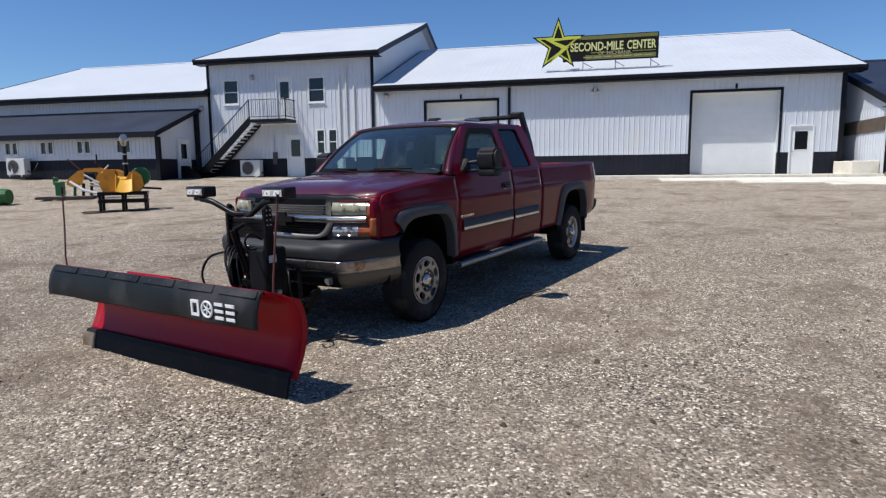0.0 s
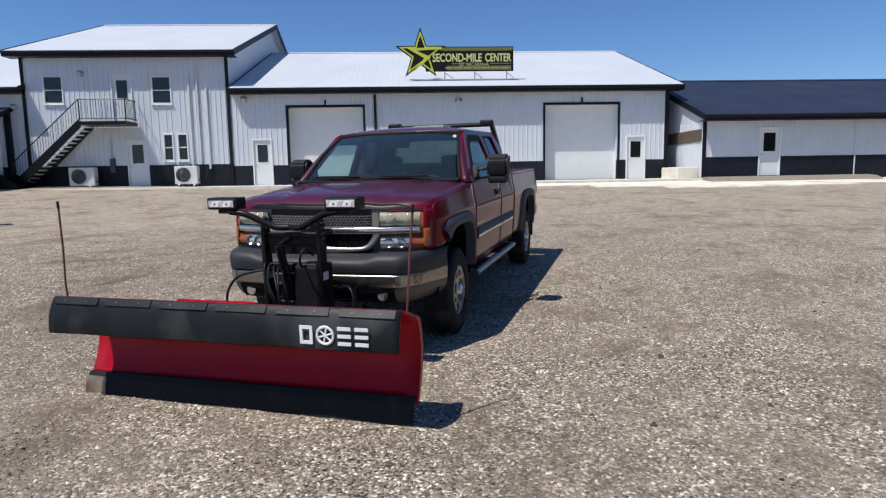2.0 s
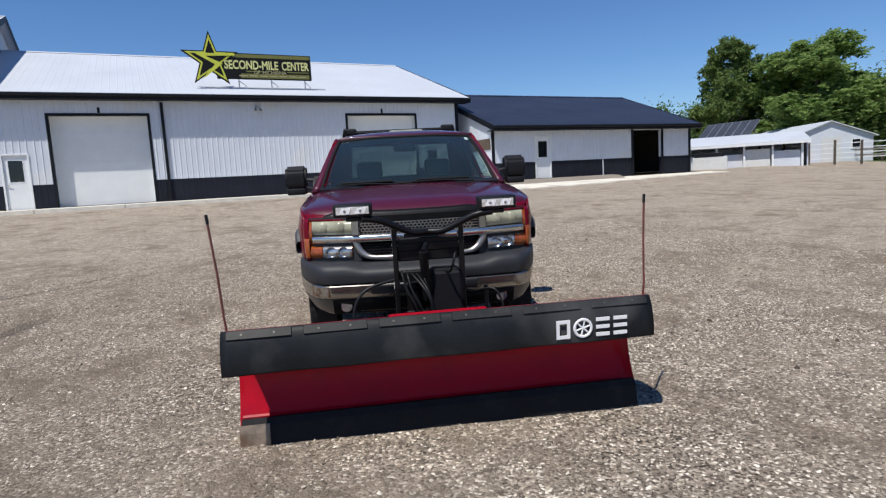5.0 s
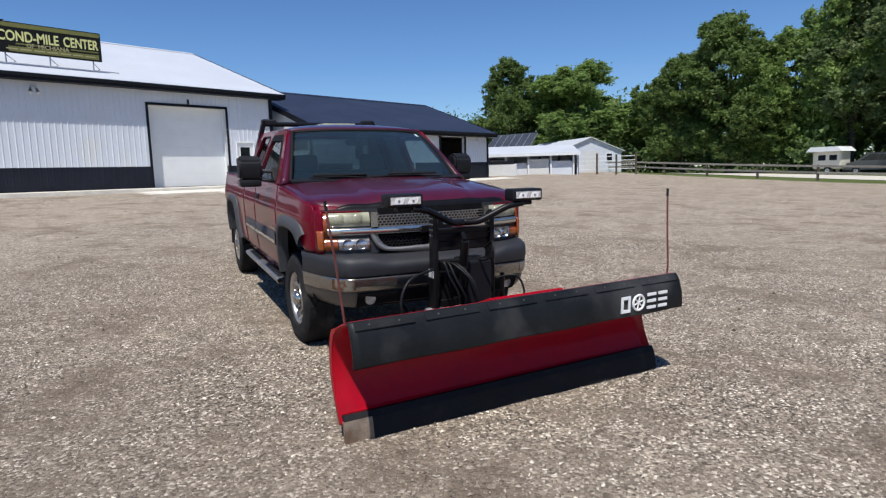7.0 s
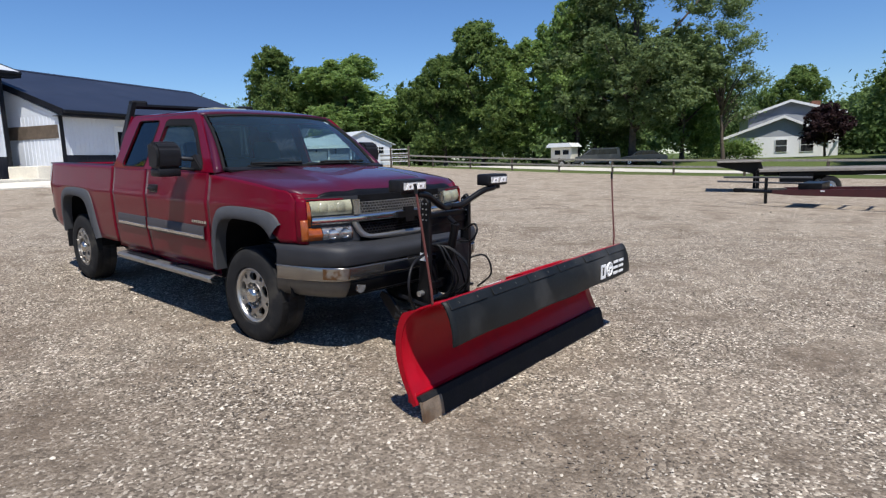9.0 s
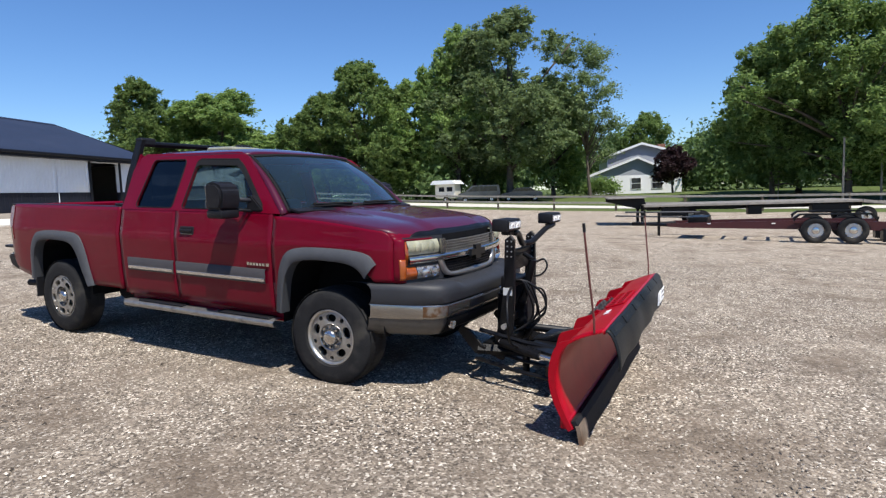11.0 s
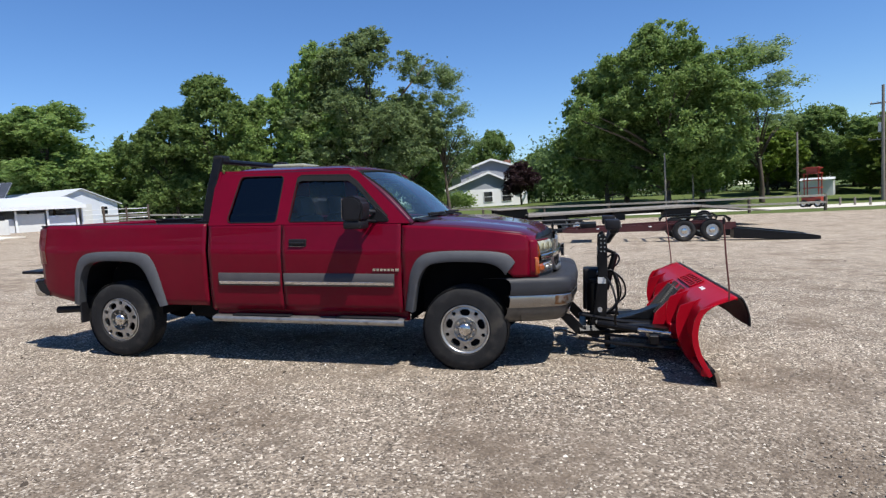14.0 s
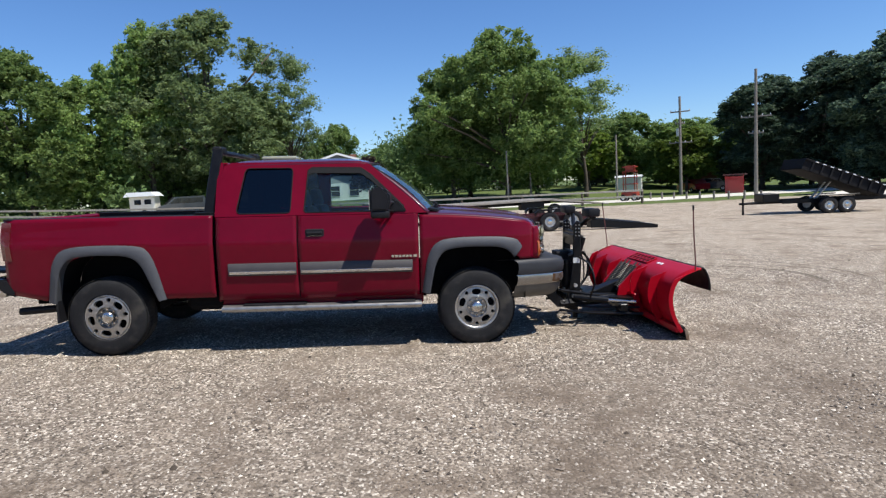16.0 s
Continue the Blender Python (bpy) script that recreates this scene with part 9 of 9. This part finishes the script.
part("stand", bm, M_GREEN, arm, "green painted stand")
for i in range(4):
    bm = B()
    box(bm, -1.35 + i * 0.45, -1.0 + i * 0.45, -0.5, 0.5, 0.08, 0.11, 0.004)
    part("pallet_board", bm, M_FENCE, arm)
for y in (-0.46, 0.0, 0.46):
    bm = B()
    box(bm, -1.4, 0.4, y - 0.05, y + 0.05, 0.0, 0.08)
    part("pallet_runner", bm, M_BARK, arm)
for x in (-0.25, 0.02, 0.28):
    bm = B()
    tube(bm, [(x, -0.2, 0.0), (x + 0.05, -0.2, 0.55)], 0.05, 6)
    part("leg", bm, M_GREEN if x < 0 else M_BLACK, arm)

gr = thing("green_roller", pose(-18.98, 15.75, gz(-18.98, 15.75), 0, 0, 20), "green painted drum roller lying in the yard", "farm implement", "implements in the yard")
bm = B()
lathe(bm, [(0.0, -0.62), (0.24, -0.62), (0.26, -0.59), (0.26, 0.59), (0.24, 0.62), (0.0, 0.62)], "X", 24, Matrix.Translation((0, 0, 0.28)))
part("drum", bm, M_GREEN, gr, smooth=40)
bm = B()
box(bm, -0.70, 0.70, -0.36, -0.30, 0.32, 0.40, 0.006)
for x in (-0.66, 0.66):
    box(bm, x - 0.03, x + 0.03, -0.36, 0.1, 0.25, 0.38, 0.006)
part("frame", bm, M_GREEN, gr)

# ---- vehicles and things far off ----
def car(x, y, rot, paint, label, van=False, cat="car"):
    e = thing("parked_car" if not van else "parked_van", pose(x, y, gz(x, y), 0, 0, rot), label, cat, "parked cars far off")
    h = 1.45 if not van else 1.8
    prof = [(-2.2, 0.35), (-2.25, 0.75), (-2.1, 0.98), (-1.5, 1.05), (-0.95, h), (0.55, h), (1.2, 1.0), (2.1, 0.85), (2.25, 0.6), (2.2, 0.35)] if not van else [(-2.3, 0.35), (-2.35, 1.0), (-2.2, h), (0.6, h), (1.4, 1.1), (2.3, 0.9), (2.4, 0.6), (2.35, 0.35)]
    bm = B()
    prism(bm, prof, "Y", -0.86, 0.86)
    bmesh.ops.bevel(bm, geom=bm.edges[:], offset=0.06, segments=2, affect="EDGES")
    part("body", bm, paint, e, smooth=40)
    win = [(-1.4, 1.08), (-0.92, h - 0.08), (0.5, h - 0.08), (1.05, 1.05)] if not van else [(-2.0, 1.15), (-2.0, h - 0.15), (0.5, h - 0.15), (1.15, 1.15)]
    for s in (-1, 1):
        bm = B()
        prism(bm, win, "Y", s * 0.862, s * 0.872)
        part("side_window", bm, M_DARK_GLASS, e)
        for xx in (-1.4, 1.4):
            small_wheel(e, xx, s * 0.78, 0.32, 0.32, 0.2, s)
    return e


def at_view(d, bearing):
    return (-8.39 + d * math.cos(radians(bearing)), 8.32 + d * math.sin(radians(bearing)))


for d, b, rot, mt, lb, van in ((72, -46.0, -20, M_CAR_RED, "red car parked under the trees by the side road", False), (74, -47.4, 35, M_CAR_DARK, "dark car in the shade of the pines", False), (92, -37.5, 0, M_CAR_DARK, "dark grey car parked by the road", False)):
    x, y = at_view(d, b)
    car(x, y, rot, mt, lb, van)
# made-up booth shape standing in for the red vehicles under the trees
bx_, by_ = at_view(64, -49.3)
booth = thing("red_booth", pose(bx_, by_, gz(bx_, by_), 0, 0, 40), "red booth-shaped stand-in for red vehicles by the side road", "booth", kind="structure")
for x in (-0.75, 0.75):
    for y in (-0.55, 0.55):
        bm = B()
        box(bm, x - 0.06, x + 0.06, y - 0.06, y + 0.06, -0.1, 1.7)
        part("post", bm, M_CAR_RED, booth)
bm = B()
box(bm, -0.7, 0.7, 0.45, 0.5, 0.0, 1.6)
part("back_panel", bm, M_CAR_RED, booth)
bm = B()
box(bm, -0.8, 0.8, -0.6, -0.55, 0.0, 0.8)
part("front_panel", bm, M_CAR_RED, booth)
bm = B()
box(bm, -1.1, 1.0, -0.8, 0.75, 1.7, 1.82, 0.02)
part("roof", bm, M_RUSTRED, booth)

# red scissor lift and small white shed by the bollards
lx, ly = 33.6, -27.8
lift = thing("red_lift", pose(lx, ly, gz(lx, ly), 0, 0, 30), "red wheeled mast lift standing at the yard's edge", "lift")
bm = B()
box(bm, -0.7, 0.7, -0.4, 0.4, 0.35, 0.8, 0.06, seg=2)
part("base", bm, M_ORANGE_RED, lift)
for x in (-0.5, 0.5):
    for s in (-1, 1):
        small_wheel(lift, x, s * 0.42, 0.3, 0.3, 0.16, s)
for x, y in ((-0.5, -0.3), (0.5, -0.3), (-0.5, 0.3), (0.5, 0.3)):
    bm = B()
    box(bm, x - 0.035, x + 0.035, y - 0.035, y + 0.035, 0.8, 2.6, 0.01)
    part("mast", bm, M_ORANGE_RED, lift)
for z in (1.5, 2.1, 2.6, 3.0):
    bm = B()
    box(bm, -0.6, 0.6, -0.36, 0.36, z - 0.04, z + 0.04, 0.01)
    part("cross_bar", bm, M_ORANGE_RED, lift)
bm = B()
box(bm, -0.45, 0.35, -0.3, 0.3, 2.64, 3.1, 0.02)
part("basket", bm, M_ORANGE_RED, lift)
hx2, hy2 = at_view(82, -40.6)
hut = thing("white_hut", pose(hx2, hy2, gz(hx2, hy2), 0, 0, 45), "small white hut with a door by the road", "hut", kind="structure")
bm = B()
box(bm, -1.6, 1.6, -1.2, 1.2, -0.2, 1.70)
part("wall", bm, M_HOUSE_WHITE, hut)
bm = B()
prism(bm, [(-1.35, 1.69), (0, 1.95), (1.35, 1.69)], "X", -1.7, 1.7)
part("roof", bm, M_ROOF_WHITE, hut)
bm = B()
box(bm, -1.64, -1.604, -0.4, 0.4, 0, 1.5)
part("door", bm, M_GREY_PLASTIC, hut)
hx3, hy3 = at_view(110, -31.0)
h3 = thing("distant_house", pose(hx3, hy3, gz(hx3, hy3), 0, 0, 60), "low white house far beyond the road", "house", kind="structure")
bm = B()
box(bm, -5, 5, -3.5, 3.5, -0.3, 2.6)
part("wall", bm, M_HOUSE_WHITE, h3)
bm = B()
prism(bm, [(-4, 2.5), (0, 4.2), (4, 2.5)], "X", -5.4, 5.4)
part("roof", bm, M_HOUSE_ROOF, h3)
hx4, hy4 = at_view(104, -45.6)
h4 = thing("distant_house", pose(hx4, hy4, gz(hx4, hy4), 0, 0, 50), "long low brown house under the trees", "house", kind="structure")
bm = B()
box(bm, -4.5, 4.5, -3.5, 3.5, -0.3, 2.4)
part("wall", bm, M_BRICK, h4)
bm = B()
prism(bm, [(-4.2, 2.3), (0, 3.9), (4.2, 2.3)], "X", -5, 5)
part("roof", bm, M_HOUSE_ROOF, h4)

camper = thing("camper_trailer", pose(55.3, 12.0, gz(55.3, 12), 0, 0, 75), "cream camper trailer with a white awning behind the fence", "camper trailer")
bm = B()
box(bm, -1.2, 1.1, -0.9, 0.9, 0.45, 2.0, 0.2, seg=3)
part("body", bm, M_CAMPER, camper, smooth=40)
bm = B()
prism(bm, [(-1.5, 1.95), (-1.1, 2.35), (1.0, 2.35), (1.35, 1.95)], "Y", -1.1, 1.5)
part("awning", bm, M_WHITE_DOOR, camper)
for x in (-0.6, 0.3):
    bm = B()
    box(bm, x - 0.3, x + 0.3, 0.9, 0.93, 1.2, 1.65, 0.005)
    part("window", bm, M_DARK_GLASS, camper)
for s in (-1, 1):
    small_wheel(camper, -0.2, s * 0.9, 0.34, 0.34, 0.2, s)
car(56.2, 8.9, 100, M_CAR_DARK, "dark van parked beside the camper", True)
car(57.0, 4.3, 95, M_CAR_DARK, "dark car parked under the trees behind the fence", False)

# ---- sticks on the gravel ----
for x, y, rot, l in ((-0.39, 6.26, 60, 0.72), (-1.86, 4.38, 20, 0.36)):
    e = thing("stick", pose(x, y, gz(x, y) + 0.012, 0, 0, rot), "thin dark stick lying on the gravel", "stick", "sticks on the gravel")
    bm = B()
    tube(bm, [(-l / 2, 0, 0.005), (-l / 6, 0.03, 0.02), (l / 5, -0.01, 0.012), (l / 2, 0.03, 0.004)], [0.009, 0.012, 0.009, 0.004], 6)
    part("twig", bm, M_BARK, e)

# ---- loose stones on the yard: one joined mass ----
def stones(n, x0, x1, y0, y1, smin, smax, seed, name, label):
    rng = np.random.default_rng(seed)
    x, y = rng.uniform(x0, x1, n), rng.uniform(y0, y1, n)
    s = smin + (smax - smin) * rng.random(n) ** 2.6
    z = np.array([gz(a, b) for a, b in zip(x, y)])
    base = np.array([(1, 0, 0), (0.3, 0.95, 0.05), (-0.8, 0.6, -0.05), (-0.85, -0.5, 0.05), (0.25, -0.95, 0), (0.15, 0.1, 0.75), (-0.1, -0.15, 0.7)])
    tri = np.array([(0, 1, 5), (1, 2, 5), (2, 6, 5), (2, 3, 6), (3, 4, 6), (4, 0, 6), (0, 5, 6)])
    a = rng.uniform(0, math.tau, n)
    sc = rng.uniform(0.55, 1.2, (n, 3))
    p = base[None] * (1 + 0.25 * rng.normal(size=(n, 7, 1))) * sc[:, None, :]
    ca, sa = np.cos(a)[:, None], np.sin(a)[:, None]
    px, py = p[..., 0] * ca - p[..., 1] * sa, p[..., 0] * sa + p[..., 1] * ca
    pz = p[..., 2] + 0.35 * (px * rng.normal(size=(n, 1)) + py * rng.normal(size=(n, 1))) * 0.6
    v = np.stack([x[:, None] + px * s[:, None], y[:, None] + py * s[:, None], z[:, None] + 0.002 + pz * s[:, None]], -1).reshape(-1, 3)
    f = (tri[None] + 7 * np.arange(n)[:, None, None]).reshape(-1, 3)
    me = bpy.data.meshes.new(name)
    me.vertices.add(len(v))
    me.vertices.foreach_set("co", v.ravel())
    me.loops.add(f.size)
    me.loops.foreach_set("vertex_index", f.ravel())
    me.polygons.add(len(f))
    me.polygons.foreach_set("loop_start", np.arange(0, f.size, 3))
    me.update(calc_edges=True)
    me.materials.append(M_STONE)
    ob = new(name, me)
    return tagged(ob, label, "gravel", kind="stuff")


M_STONE = bpy.data.materials.new("crushed_limestone")
M_STONE.use_nodes = True
nt = M_STONE.node_tree
ge = nt.nodes.new("ShaderNodeNewGeometry")
rp = nt.nodes.new("ShaderNodeValToRGB")
rp.color_ramp.elements[0].color, rp.color_ramp.elements[1].color = (0.078, 0.062, 0.049, 1), (0.80, 0.725, 0.61, 1)
for p, c in ((0.35, (0.185, 0.153, 0.120)), (0.77, (0.290, 0.242, 0.190))):
    el = rp.color_ramp.elements.new(p)
    el.color = (*c, 1)
link(nt, ge.outputs["Random Per Island"], rp.inputs[0])
ns = nt.nodes.new("ShaderNodeTexNoise")
ns.inputs["Scale"].default_value, ns.inputs["Detail"].default_value, ns.inputs["Roughness"].default_value = 1.1, 7, 0.66
link(nt, ge.outputs["Position"], ns.inputs["Vector"])
mr = nt.nodes.new("ShaderNodeMapRange")
mr.inputs["From Min"].default_value, mr.inputs["From Max"].default_value, mr.inputs["To Max"].default_value = 0.49, 0.66, 0.48
link(nt, ns.outputs["Fac"], mr.inputs["Value"])
dirt = nt.nodes.new("ShaderNodeMix")
dirt.data_type = "RGBA"
dirt.inputs["B"].default_value = (0.148, 0.112, 0.082, 1)
link(nt, mr.outputs[0], dirt.inputs["Factor"])
link(nt, rp.outputs[0], dirt.inputs["A"])
link(nt, dirt.outputs["Result"], nt.nodes["Principled BSDF"].inputs["Base Color"])
nt.nodes["Principled BSDF"].inputs["Roughness"].default_value = 0.85
stones(130000, -9.5, 5.5, -1.0, 12.0, 0.005, 0.0145, 5, "gravel_stones", "loose pale crushed stones on the yard")
M_CLOD = mat("dark_earth_clods", (0.055, 0.042, 0.030), 0.95, 0, 0.35, 20)
clods = stones(3200, -16, 18, -4.0, 27.0, 0.006, 0.026, 8, "earth_clods", "small dark earth clods and bark bits strewn on the gravel")
clods.data.materials[0] = M_CLOD
clods["category"] = "debris"
